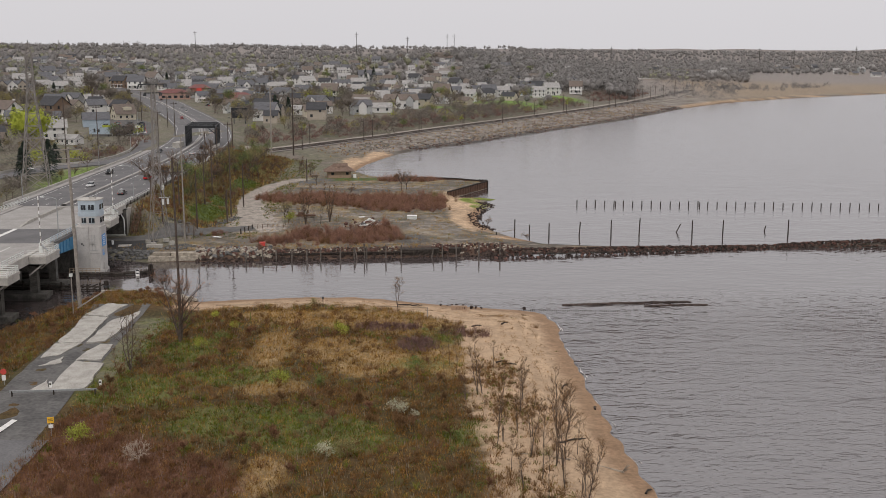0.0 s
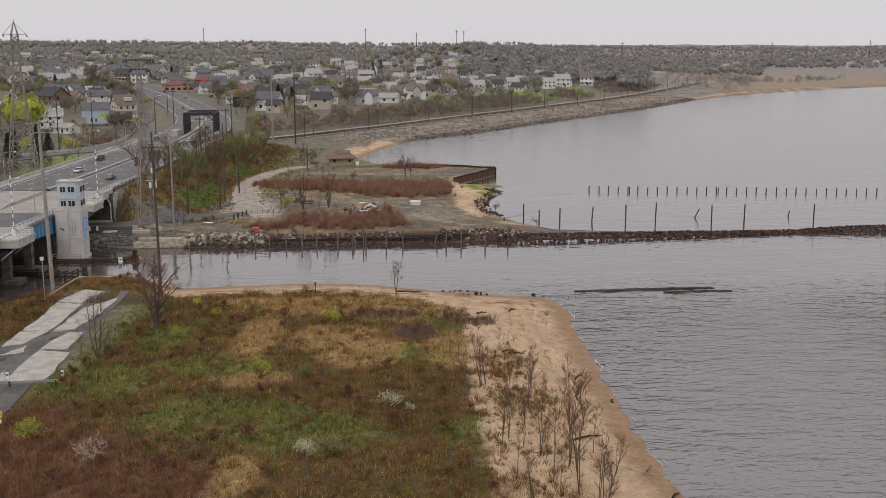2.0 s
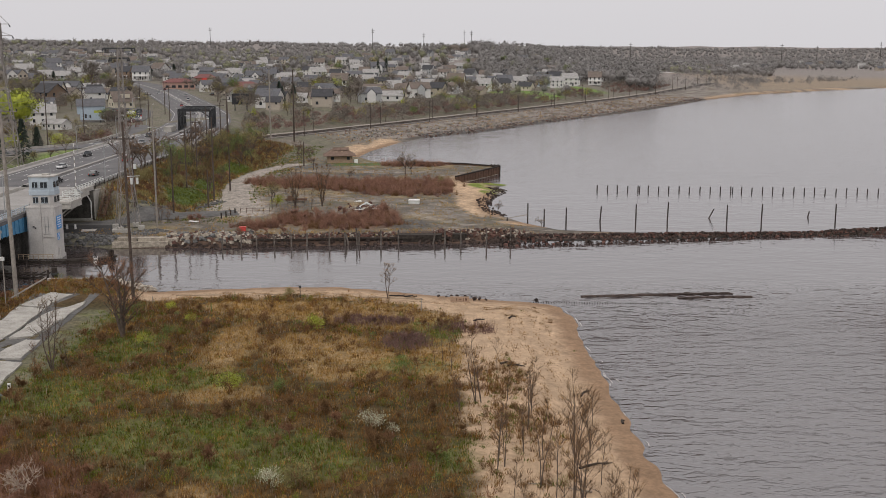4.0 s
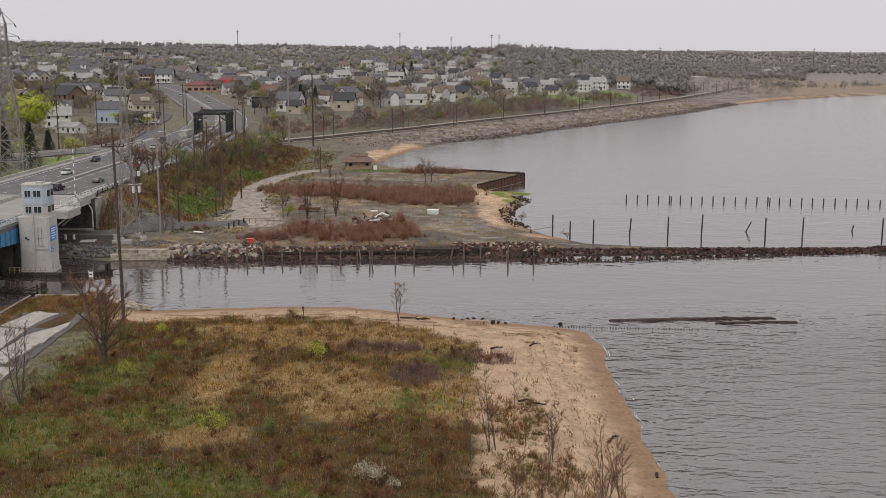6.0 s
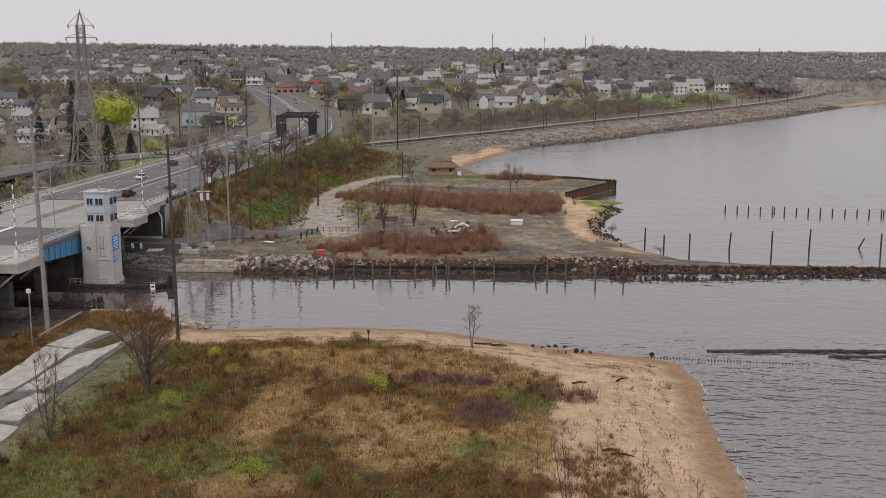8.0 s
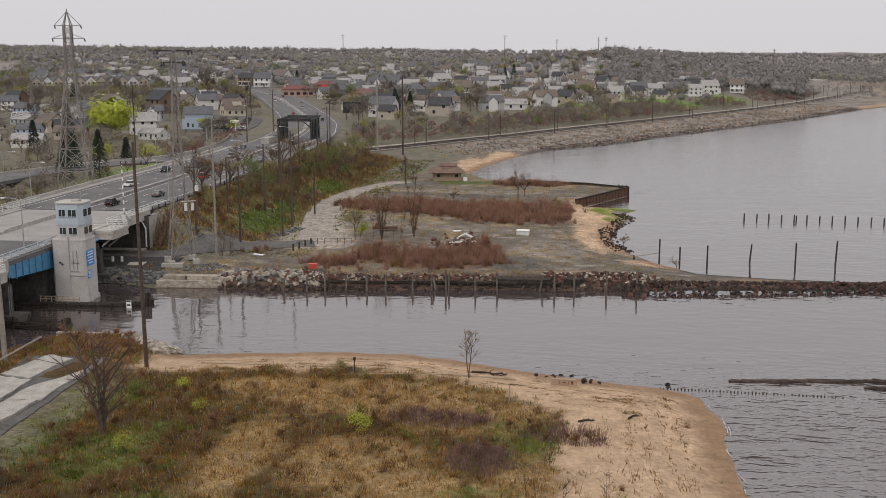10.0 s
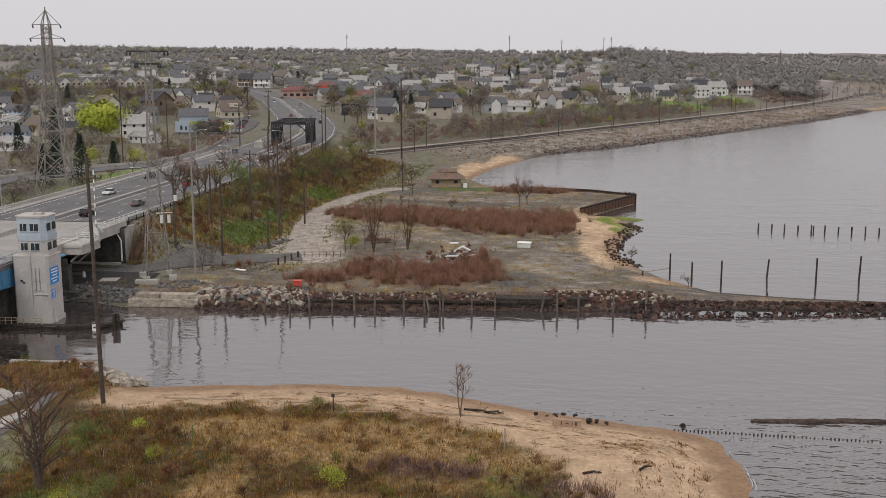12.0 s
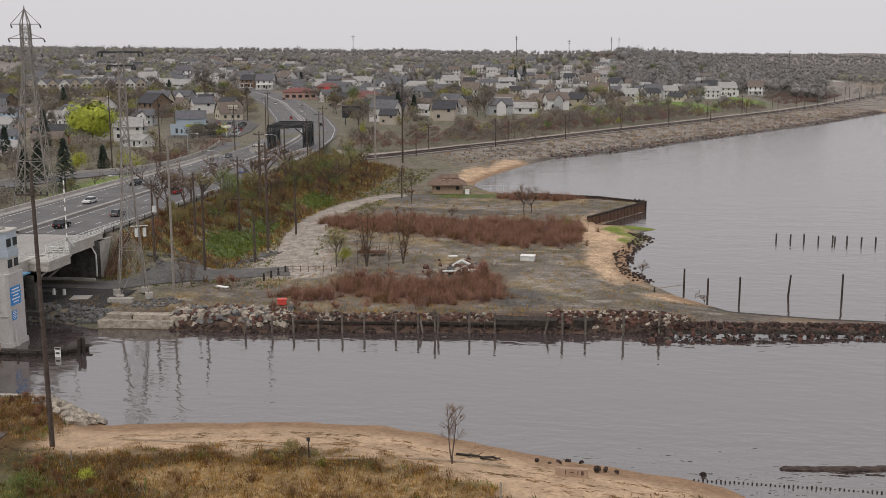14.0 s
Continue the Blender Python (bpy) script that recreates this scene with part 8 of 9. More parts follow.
    if chimney:
        part("chimney", Shape().box((w * 0.38, 0.6, h + pitch * 0.7), (0.9, 0.9, 3.4)), MW["white"], t)
    return t


KINDS = [house(10, 8, 5.4, 3.2, "white", "slate", True), house(9, 8, 3.4, 3.0, "cream", "brown", False), house(11, 8.5, 5.4, 3.0, "grey", "slate", False, False, True), house(12, 9, 3.2, 2.4, "tan", "brown"), house(9, 9, 5.6, 3.6, "white", "brown", True, True),
         house(12, 8, 5.4, 2.8, "blue", "slate", True), house(13, 9, 3.1, 2.2, "white", "pale"), house(9, 8, 5.2, 3.4, "cream", "slate", False, False, True), house(11, 8, 3.3, 2.6, "brick", "black"), house(10, 9, 5.6, 3.4, "brown", "black", True), house(14, 9, 3.2, 2.2, "grey", "pale"), house(10, 8, 5.2, 3.0, "white", "pale", False, True)]
PLAIN = [house(11, 8, 5.4, 3.2, "white", "slate", plain=True), house(10, 8, 3.4, 3.0, "cream", "brown", plain=True), house(12, 9, 5.2, 3.0, "grey", "slate", cross=True, plain=True), house(12, 8, 3.3, 2.5, "white", "pale", plain=True), house(10, 8, 5.4, 3.4, "tan", "black", plain=True), house(11, 9, 5.2, 3.0, "white", "brown", cross=True, plain=True)]
FAR_LOOKS = list(MW.values())[:5] + list(MR.values()) + [M["glass"]]
far_town = dict(v=[], f=[], m=[])


def far_house(m, s, r):
    """A small gabled house added to the joined far town."""
    w, d, h, p = r.uniform(9, 13), r.uniform(7.5, 9), r.choice((3.4, 5.2, 5.4)), r.uniform(2.4, 3.4)
    wall, roof = r.choice((0, 0, 0, 0, 1, 2, 2, 4)), 5 + r.choice((0, 0, 1, 3, 3, 4))
    e = 0.5
    pieces = [(wall, [(-w / 2, -d / 2, -1.5), (w / 2, -d / 2, -1.5), (w / 2, d / 2, -1.5), (-w / 2, d / 2, -1.5), (-w / 2, -d / 2, h), (w / 2, -d / 2, h), (w / 2, d / 2, h), (-w / 2, d / 2, h), (-w / 2, 0, h + p), (w / 2, 0, h + p)], [(0, 1, 5, 4), (1, 2, 6, 9, 5), (2, 3, 7, 6), (3, 0, 4, 8, 7)]),
              (roof, [(-w / 2 - e, -d / 2 - e, h - 0.3), (w / 2 + e, -d / 2 - e, h - 0.3), (w / 2 + e, 0, h + p + 0.15), (-w / 2 - e, 0, h + p + 0.15), (w / 2 + e, d / 2 + e, h - 0.3), (-w / 2 - e, d / 2 + e, h - 0.3)], [(0, 1, 2, 3), (3, 2, 4, 5)])]
    for x in (-0.28, 0.02, 0.3):
        for z in (1.2,) if h < 4 else (1.2, 3.7):
            pieces.append((10, [(x * w - 0.5, -d / 2 - 0.05, z), (x * w + 0.5, -d / 2 - 0.05, z), (x * w + 0.5, -d / 2 - 0.05, z + 1.4), (x * w - 0.5, -d / 2 - 0.05, z + 1.4)], [(0, 1, 2, 3)]))
    for look_, vs, fs in pieces:
        k = len(far_town["v"])
        far_town["v"] += [tuple(m @ (Vector(v) * s)) for v in vs]
        far_town["f"] += [tuple(k + i for i in f) for f in fs]
        far_town["m"] += [look_] * len(fs)


WIDTHS = [10, 9, 11, 12, 9, 12, 13, 9, 11, 10, 14, 10]
used = set()
tr = random.Random(21)
TAKEN = []


def place_house(x, y, w=None, kind=None, turn=None):
    k = kind if kind is not None else 100 + tr.randrange(6)
    s = 1.0 if w is None else min(1.5, max(0.8, w / (WIDTHS[k] if k < 100 else 11)))
    m = pose(x, y, level(x, y) + 0.3, 0, 0, tr.uniform(-35, 35) if turn is None else turn)
    TAKEN.append((x, y, 8 * s))
    if kind is None and y > 900:
        return far_house(m, s, tr)
    if k not in used:
        used.add(k)
        ob = KINDS[k] if k < 100 else PLAIN[k - 100]
        ob.matrix_basis = m
    else:
        ob = copy_thing(KINDS[k] if k < 100 else PLAIN[k - 100], m)
    ob.scale = (s, s, s)
    return ob


for x, y, w, k in ((-276, 613, 13, 10), (-211, 493, 12, 6), (-208, 524, 12, 3), (-267, 647, 9, 11), (-342, 728, 11, 9), (-334, 705, 10, 0), (-210, 610, 14, 10), (-249, 741, 14, 7), (-339, 1015, 14, 6), (-172, 528, 11, 6), (-240, 570, 12, 1), (-300, 660, 12, 5), (-225, 660, 11, 2), (-262, 690, 12, 4), (-190, 560, 12, 11), (-320, 610, 13, 10), (-246, 520, 11, 0), (-241.6, 715, 17, 9), (-216, 541, 14, 8), (-377, 1031, 20, 11), (-418, 1222, 22, 0), (-224, 519, 10, 5), (-284, 628, 12, 6)):
    place_house(x, y, w, k)
for x, y, w, k in ((-293, 1059, 13, 9), (-270, 1032, 15, 0), (-277, 1124, 14, 4), (-176, 871, 10, 0), (-259, 1164, 12, 6), (-408, 1500, 14, 4), (-168, 1034, 14, 2), (-179, 1146, 12, 0), (-118, 1109, 15, 11), (-79, 930, 15, 4), (-97, 997, 9, 9), (-140, 960, 11, 5), (-60, 1010, 12, 11), (-120, 890, 11, 10)):
    place_house(x, y, w, k)
for x, y, w, k in ((-47, 867, 16, 3), (-66, 880, 9, 8), (-23, 826, 12, 1), (0, 850, 11, 6), (17, 939, 15, 4), (40, 964, 10, 8), (51, 1008, 10, 7), (60, 989, 13, 0), (73, 993, 12, 11), (97, 1017, 16, 5), (-63, 1205, 16, 2), (-83, 976, 13, 0), (81, 960, 10, 3), (122, 1030, 14, 11), (150, 1060, 12, 4), (112, 1062, 13, 9)):
    place_house(x, y, w, k, tr.uniform(-18, 18))
n = 0
while n < 460:
    y = tr.uniform(640, 1900) if n % 3 else tr.uniform(640, 1200)
    x = tr.uniform(-0.46, 0.12) * y + tr.uniform(-30, 60)
    a = np.array([x]), np.array([y])
    if line_side(*a, RAIL_LINE)[0] < 60 or abs(x - float(road_x(y))) < 34 and y < 1180 or any((x - u) ** 2 + (y - v) ** 2 < 19 ** 2 for u, v, _ in TAKEN) or -240 < x < -120 and 560 < y < 700 or -440 < x < -262 and 700 < y < 925:
        continue
    place_house(x, y, tr.uniform(9, 14))
    n += 1
for k in range(45):
    x = tr.uniform(250, 1300)
    y = 1750 + 0.35 * x + tr.uniform(0, 900)
    place_house(x, y, 16)

far_me = bpy.data.meshes.new("far_houses")
far_me.from_pydata(far_town["v"], [], far_town["f"])
for mt_ in FAR_LOOKS:
    far_me.materials.append(mt_)
far_me.polygons.foreach_set("material_index", far_town["m"])
far_me.update()
tagged(new("far_houses", far_me), "white and grey gabled houses scattered far off through the town", "houses", kind="stuff")

# terraced houses in a long row
row = thing("terraced_row", "long three-storey grey terrace with a row of white gables", "building")
A, B = Vector((-405, 866)), Vector((-332, 915))
dirv = (B - A).normalized()
turn_ = math.degrees(math.atan2(dirv.y, dirv.x))
zr = level(-368, 890) - 0.8
C = (A + B) / 2
part("wall", Shape().box((C.x, C.y, zr + 4.5), ((B - A).length, 12, 9.8), turn_), MW["tan"], row)
nrm = Vector((-dirv.y, dirv.x))


def at_row(u, v, z):
    q = C + dirv * u + nrm * v
    return (q.x, q.y, zr + z)


L2 = (B - A).length / 2
part("roof", Shape().add([at_row(-L2, -6.6, 9.3), at_row(L2, -6.6, 9.3), at_row(L2, 0, 12.8), at_row(-L2, 0, 12.8), at_row(L2, 6.6, 9.3), at_row(-L2, 6.6, 9.3)], [(0, 1, 2, 3), (3, 2, 4, 5), (0, 3, 5), (1, 4, 2)]), MR["slate"], row)
for k in range(11):
    u = -L2 + 2 * L2 * (k + 0.5) / 11
    TAKEN.append((C.x + dirv.x * u, C.y + dirv.y * u, 8))
    g = part("gable", Shape().add([at_row(u - 4, -7.2, 0), at_row(u + 4, -7.2, 0), at_row(u + 4, -7.2, 9), at_row(u, -7.2, 13), at_row(u - 4, -7.2, 9), at_row(u - 4, -5, 0), at_row(u + 4, -5, 0), at_row(u + 4, -5, 9), at_row(u - 4, -5, 9), at_row(u, -1, 13)], [(0, 1, 2, 3, 4), (1, 6, 7, 2), (5, 0, 4, 8)]), MW["white" if k % 2 else "tan"], row)
    part("gable_roof", Shape().add([at_row(u - 4.5, -7.8, 8.7), at_row(u, -7.8, 13.4), at_row(u, 0, 13.4), at_row(u - 4.5, -4, 8.7), at_row(u + 4.5, -7.8, 8.7), at_row(u + 4.5, -4, 8.7)], [(0, 1, 2, 3), (1, 4, 5, 2)]), MR["slate"], g)
    for fl in range(3):
        for o in (-1.7, 1.7):
            part("window", Shape().beam(at_row(u + o - 0.7, -7.26, 1.9 + 3 * fl), at_row(u + o + 0.7, -7.26, 1.9 + 3 * fl), 0.12, 1.5), M["glass"], g, "dark window")

# car lot, showroom and billboards
lotz = level(-172, 640)
ribbon("car_lot", [(-162, 582), (-168, 620), (-178, 665), (-200, 712)], 18, 14, M["old_asphalt"], 0.15, "grey asphalt car lot full of parked cars", "pavement", lambda x, y: max(level(x, y), 8.8), None, 1.5)
show = thing("showroom", "pale blue gabled showroom beside the car lot", "building", pose(-196, 652, 8.8, 0, 0, 20))
part("wall", Shape().box((0, 0, 2.2), (15, 11, 4.6)).add([(7.5, -5.5, 4.5), (7.5, 5.5, 4.5), (7.5, 0, 8.2), (-7.5, -5.5, 4.5), (-7.5, 5.5, 4.5), (-7.5, 0, 8.2)], [(0, 1, 2), (4, 3, 5)]), MW["blue"], show)
part("roof", Shape().add([(-8, -6, 4.3), (8, -6, 4.3), (8, 0, 8.5), (-8, 0, 8.5), (8, 6, 4.3), (-8, 6, 4.3)], [(0, 1, 2, 3), (3, 2, 4, 5)]), MR["slate"], show)
for k in range(3):
    part("window", Shape().box((7.56, -3.2 + 3.2 * k, 2.0), (0.1, 1.6, 1.6)), M["glass"], show, "dark window")
canopy = thing("sales_canopy", "long flat white canopy over the lot", "canopy", pose(-160, 584, 8.8, 0, 0, 8))
part("roof", Shape().box((0, 0, 4.4), (15, 6, 0.9)), M["white"], canopy)
for x in (-6.5, 0, 6.5):
    part("post", Shape().box((x, -2.4, 2.1), (0.3, 0.3, 4.2)), M["white"], canopy)


def billboard(x, y, turn, w, h, mat, z0, label):
    b = thing("billboard", label, "billboard", pose(x, y, level(x, y), 0, 0, turn))
    part("panel", Shape().box((0, 0, z0 + h / 2), (w, 0.4, h)), mat, b)
    for k in (-0.35, 0.35):
        part("post", Shape().box((k * w, 0.3, z0 / 2), (0.4, 0.4, z0)), M["dark_steel"], b)
    return b


b1 = billboard(-159.4, 577.4, 8, 10.4, 4.6, M["black_steel"], 1.2, "dark billboard with a pale line of writing by the car lot")
part("writing", Shape().box((-2.9, -0.23, 3.6), (1.4, 0.06, 1.0)).box((-0.9, -0.23, 3.6), (1.6, 0.06, 1.0)).box((1.1, -0.23, 3.6), (1.6, 0.06, 1.0)).box((3.2, -0.23, 3.6), (1.5, 0.06, 1.0)), M["concrete"], b1)
b2 = billboard(-170.8, 575.2, 8, 11.6, 4.8, M["sign_sky"] if "sign_sky" in M else MW["blue"], 1.5, "pale blue picture billboard with a green strip")
part("strip", Shape().box((3.2, -0.23, 5.6), (4.2, 0.06, 1.2)), M["leaf_lime"], b2)
part("picture", Shape().box((-3, -0.23, 3.4), (1.0, 0.06, 2.0)).box((-0.8, -0.23, 3.2), (0.8, 0.06, 1.6)), M["dark_steel"], b2)
billboard(-108, 640, -10, 10, 6, M["black_steel"], 3.5, "back of a dark billboard on tall posts")
solid("retaining_wall", Shape().beam((-134.5, 500, level(-134.5, 500) + 0.9), (-144.5, 546, level(-144.5, 546) + 0.9), 0.4, 2.4), M["wood_tan"], "pale tan timber retaining wall below the lot", "wall")
cream = thing("house", "cream gabled house with dormer above the car lot", "house", pose(-196, 712, level(-196, 712) + 0.2, 0, 0, 35))
part("wall", Shape().box((0, 0, 2), (13, 11, 5)).add([(-6.5, -5.5, 4.5), (-6.5, 5.5, 4.5), (-6.5, 0, 10), (6.5, -5.5, 4.5), (6.5, 5.5, 4.5), (6.5, 0, 10)], [(0, 2, 1), (3, 4, 5)]), MW["cream"], cream)
part("roof", Shape().add([(-7.1, -6.2, 4.0), (7.1, -6.2, 4.0), (7.1, 0, 10.4), (-7.1, 0, 10.4), (7.1, 6.2, 4.0), (-7.1, 6.2, 4.0)], [(0, 1, 2, 3), (3, 2, 4, 5)]), MR["brown"], cream)
part("dormer", Shape().box((1.5, -3.4, 7.4), (5, 3, 2.2)), MW["cream"], cream)
for x in (-3.6, 0.4, 4):
    part("window", Shape().box((x, -5.55, 2.2), (1.3, 0.1, 1.6)), M["glass"], cream, "dark window")
for y in (-2.2, 2.2):
    part("window", Shape().box((-6.55, y, 2.4), (0.1, 1.3, 1.6)).box((-6.55, y * 0.4, 6.3), (0.1, 1.0, 1.4)), M["glass"], cream, "dark window")
# red-roofed diner and salmon shops along the street
for x, y, w, d, h, wall, roof, lab in ((-206, 905, 24, 14, 5, "salmon", "red", "red-roofed diner with pale walls on the hill street"), (-190, 930, 16, 14, 8, "brick", "red", "two-storey red brick restaurant on the hill street"), (-165, 918, 22, 12, 5, "salmon", "slate", "salmon shop with a grey roof"), (-146, 862, 24, 10, 5.5, "salmon", "red", "low orange shop with arched front")):
    sh = thing("shop", lab, "shop", pose(x, y, level(x, y) + 0.2, 0, 0, 20))
    part("wall", Shape().box((0, 0, h / 2 - 0.5), (w, d, h + 1)), MW[wall], sh)
    part("roof", Shape().add([(-w / 2 - 0.8, -d / 2 - 0.8, h), (w / 2 + 0.8, -d / 2 - 0.8, h), (w / 2 + 0.8, d / 2 + 0.8, h), (-w / 2 - 0.8, d / 2 + 0.8, h), (-w / 4, 0, h + 3), (w / 4, 0, h + 3)], [(0, 1, 5, 4), (1, 2, 5), (2, 3, 4, 5), (3, 0, 4), (3, 2, 1, 0)]), MR[roof], sh)
    for k in range(5):
        part("window", Shape().box((-w * 0.4 + w * 0.2 * k, -d / 2 - 0.04, 1.8), (w * 0.12, 0.1, 2)), M["glass"], sh, "shop window")
sg = thing("lit_sign", "small red lit shop sign on the restaurant front", "sign", pose(-189, 922, level(-189, 922)))
part("panel", Shape().box((0, 0, 7.2), (4.2, 0.3, 2.4)), M["red"], sg)
# large white buildings on the wooded ridge
for x, y, w, h, lab in ((165, 1400, 26, 9, "white flat-roofed villa among trees on the ridge"), (184, 1388, 14, 10, "white flat-roofed villa among trees on the ridge"), (300, 1640, 60, 7, "long low white building beside the railway"), (350, 1700, 40, 6, "long low white building beside the railway"), (-430, 1020, 50, 8, "long white flat-roofed hall behind the terrace"), (-500, 960, 40, 8, "long white flat-roofed hall behind the terrace"), (190, 1290, 26, 7, "pale flat-roofed house near the shore"), (215, 1300, 18, 8, "pale flat-roofed house near the shore")):
    TAKEN.append((x, y, w / 2 + 4))
    bl = thing("building", lab, "building", pose(x, y, level(x, y), 0, 0, -8))
    part("wall", Shape().box((0, 0, h / 2), (w, 12, h)), MW["white"], bl)
    part("roof", Shape().box((0, 0, h + 0.3), (w + 1, 13, 0.7)), MR["pale"], bl)
    for k in range(6):
        part("window", Shape().box((-w * 0.4 + w * 0.16 * k, -6.05, h * 0.5), (w * 0.08, 0.12, 1.8)), M["glass"], bl, "dark window")


# ---- cars ----
PAINTS = {k: material("car_paint_" + k, tuple(0.9 * v for v in c), c, 3.0, 0.25, 0.0, metal=0.2) for k, c in dict(white=(0.75, 0.75, 0.75), black=(0.02, 0.02, 0.022), silver=(0.42, 0.43, 0.44), red=(0.4, 0.03, 0.03), blue=(0.04, 0.08, 0.25), grey=(0.14, 0.145, 0.15)).items()}
WHEEL = Shape().tube((-0.11, 0, 0), (0.11, 0, 0), 0.34, 0.34, 12).mesh("tyre", M["rubber"])
HUB = Shape().tube((-0.12, 0, 0), (0.12, 0, 0), 0.2, 0.2, 8).mesh("rim", M["galv"])


def car(paint, suv=False, truck=False):
    """A parked car that points along y."""
    l, h = (5.4, 1.85) if truck else (4.7, 1.72 if suv else 1.45)
    c = thing("car", f"{paint} {'pickup truck' if truck else 'sport utility vehicle' if suv else 'saloon car'} standing on the asphalt", "car", None, "cars")
    hood = 0.95 if (suv or truck) else 0.85
    side = [(-l / 2, 0.35), (l / 2, 0.35), (l / 2, hood - 0.12), (l * 0.22, hood), (-l * 0.48, hood), (-l / 2, hood - 0.1)]
    n = len(side)
    part("body", Shape().add([(-0.9, y, z) for y, z in side] + [(0.9, y, z) for y, z in side], [tuple(range(n)), tuple(range(2 * n - 1, n - 1, -1))] + [(k, n + k, n + (k + 1) % n, (k + 1) % n) for k in range(n)]), PAINTS[paint], c)
    y0, y1 = (-0.2, 1.2) if truck else (-l * 0.45 if suv else -l * 0.34, l * 0.2)
    part("glazing", Shape().add([(-0.84, y0, hood), (0.84, y0, hood), (0.84, y1, hood), (-0.84, y1, hood), (-0.7, y0 + 0.25, h - 0.06), (0.7, y0 + 0.25, h - 0.06), (0.7, y1 - 0.75, h - 0.06), (-0.7, y1 - 0.75, h - 0.06)], [(0, 1, 5, 4), (1, 2, 6, 5), (2, 3, 7, 6), (3, 0, 4, 7)]), M["glass"], c, "dark windows")
    part("roof", Shape().box((0, (y0 + y1) / 2 - 0.25, h - 0.03), (1.44, y1 - y0 - 0.95, 0.08)), PAINTS[paint], c)
    for x in (-0.8, 0.8):
        for y in (-l * 0.31, l * 0.31):
            w_ = part("wheel", WHEEL, None, c)
            w_.location = (x, y, 0.34)
            part("rim", HUB, None, w_)
    for x in (-0.65, 0.65):
        part("tail_light", Shape().box((x, -l / 2 - 0.01, hood - 0.25), (0.3, 0.06, 0.2)), M["red"], c)
        part("headlight", Shape().box((x, l / 2 + 0.01, hood - 0.3), (0.35, 0.06, 0.18)), M["white"], c)
    return c


STOCK = {}


def place_car(x, y, z, turn, paint, suv=False, truck=False):
    key = (paint, suv, truck)
    m = pose(x, y, z, 0, 0, turn)
    if key in STOCK:
        return copy_thing(STOCK[key], m)
    STOCK[key] = car(*key)
    STOCK[key].matrix_basis = m
    return STOCK[key]


for off, y, turn, paint, suv, truck in ((-5.5, 243.5, 180, "white", True, True), (-8.5, 270, 180, "silver", False, False), (-12, 283, 180, "white", True, False), (5.0, 316, 0, "black", True, False), (9.4, 333, 0, "grey", False, False), (-6, 352, 180, "white", False, False), (7.6, 372, 0, "red", True, False), (-10, 388, 180, "black", True, False), (5.4, 398, 0, "white", True, False),
                                       (10, 420, 0, "blue", False, False), (-5, 436, 180, "silver", False, False), (5.6, 462, 0, "white", False, False), (6.4, 486, 0, "black", True, False), (-10, 470, 180, "grey", False, False), (4, 580, 8, "white", False, False), (8, 640, 16, "black", True, False), (-6, 690, 196, "red", False, False), (5, 755, 16, "white", True, False), (9, 800, 18, "silver", False, False), (-7, 830, 200, "white", True, True), (5, 880, 22, "black", False, False)):
    place_car(float(road_x(y)) + off, y, float(road_z(y)) + (0.02 if y > 296 else 0.0), turn, paint, suv, truck)
for r in range(4):
    for k in range(9):
        u, v = 592 + k * 9 + r * 3, -153 - r * 8 - k * 2.4
        place_car(v, u, max(level(v, u), 8.8) + 0.17, 60 + tr.uniform(-6, 6), tr.choice(("white", "white", "silver", "black", "grey", "red")), tr.random() < 0.4)
for k in range(14):
    x, y = -150 + tr.uniform(-14, 14), 830 + tr.uniform(-16, 16)
    place_car(x, y, level(x, y) + 0.1, tr.uniform(0, 40), tr.choice(("white", "silver", "grey", "black")))

# ---- town trees and far woods ----
big_lime = Tree("spreading_tree", 401, 18, 0.74, 5, 0.17, crown="leaf_lime", per=1, size=0.5, leafy=True, kids=(3, 3))
lime_r = np.random.RandomState(402)
lime_u = lime_r.normal(0, 1, (7000, 3))
lime_u /= np.linalg.norm(lime_u, axis=1, keepdims=True)
lime_a = np.arctan2(lime_u[:, 1], lime_u[:, 0])
lime_k = (0.95 + 0.2 * np.sin(3 * lime_a + 3 * lime_u[:, 2]) + 0.16 * np.sin(8 * lime_u[:, 2] + 2 * lime_a)) * lime_r.uniform(0.5, 1.12, 7000)
lime_c = np.array((0, 0, 11.0)) + lime_u * lime_k[:, None] * np.array((9.6, 9.6, 6.6))
lime_s = np.cross(lime_u, lime_r.normal(0, 1, (7000, 3)))
big_lime.crown = tri_mesh("lime_crown", np.stack([lime_c, lime_c + lime_s * 0.55, lime_c + np.cross(lime_u, lime_s) * 0.55 + lime_r.normal(0, 0.25, (7000, 3))], 1), M["leaf_lime"])
big_lime.plant(-188, 521, 1.0, 0, "large round tree in bright yellow-green leaf behind the highway")
leafy_shrubs["leaf_lime"][0].plant(-166, 460, 3.6, 0, "yellow-green bush below the slip road", "bush"), leafy_shrubs["leaf_lime"][1].plant(-150, 470, 3.0, 0, "yellow-green bush below the slip road", "bush")
t_bare = [Tree("town_tree", 410 + k, 13, 0.75, 4, 0.2, crown="wood_near", per=15, size=1.5, wide=0.035, kids=(3, 4)) for k in range(3)]
t_green = [Tree("town_tree", 420 + k, 12, 0.75, 4, 0.18, crown=c, per=5, size=0.5, leafy=True, drop=0.8, kids=(3, 4)) for k, c in enumerate(("leaf_olive", "leaf_green", "leaf_lime", "leaf_olive"))]


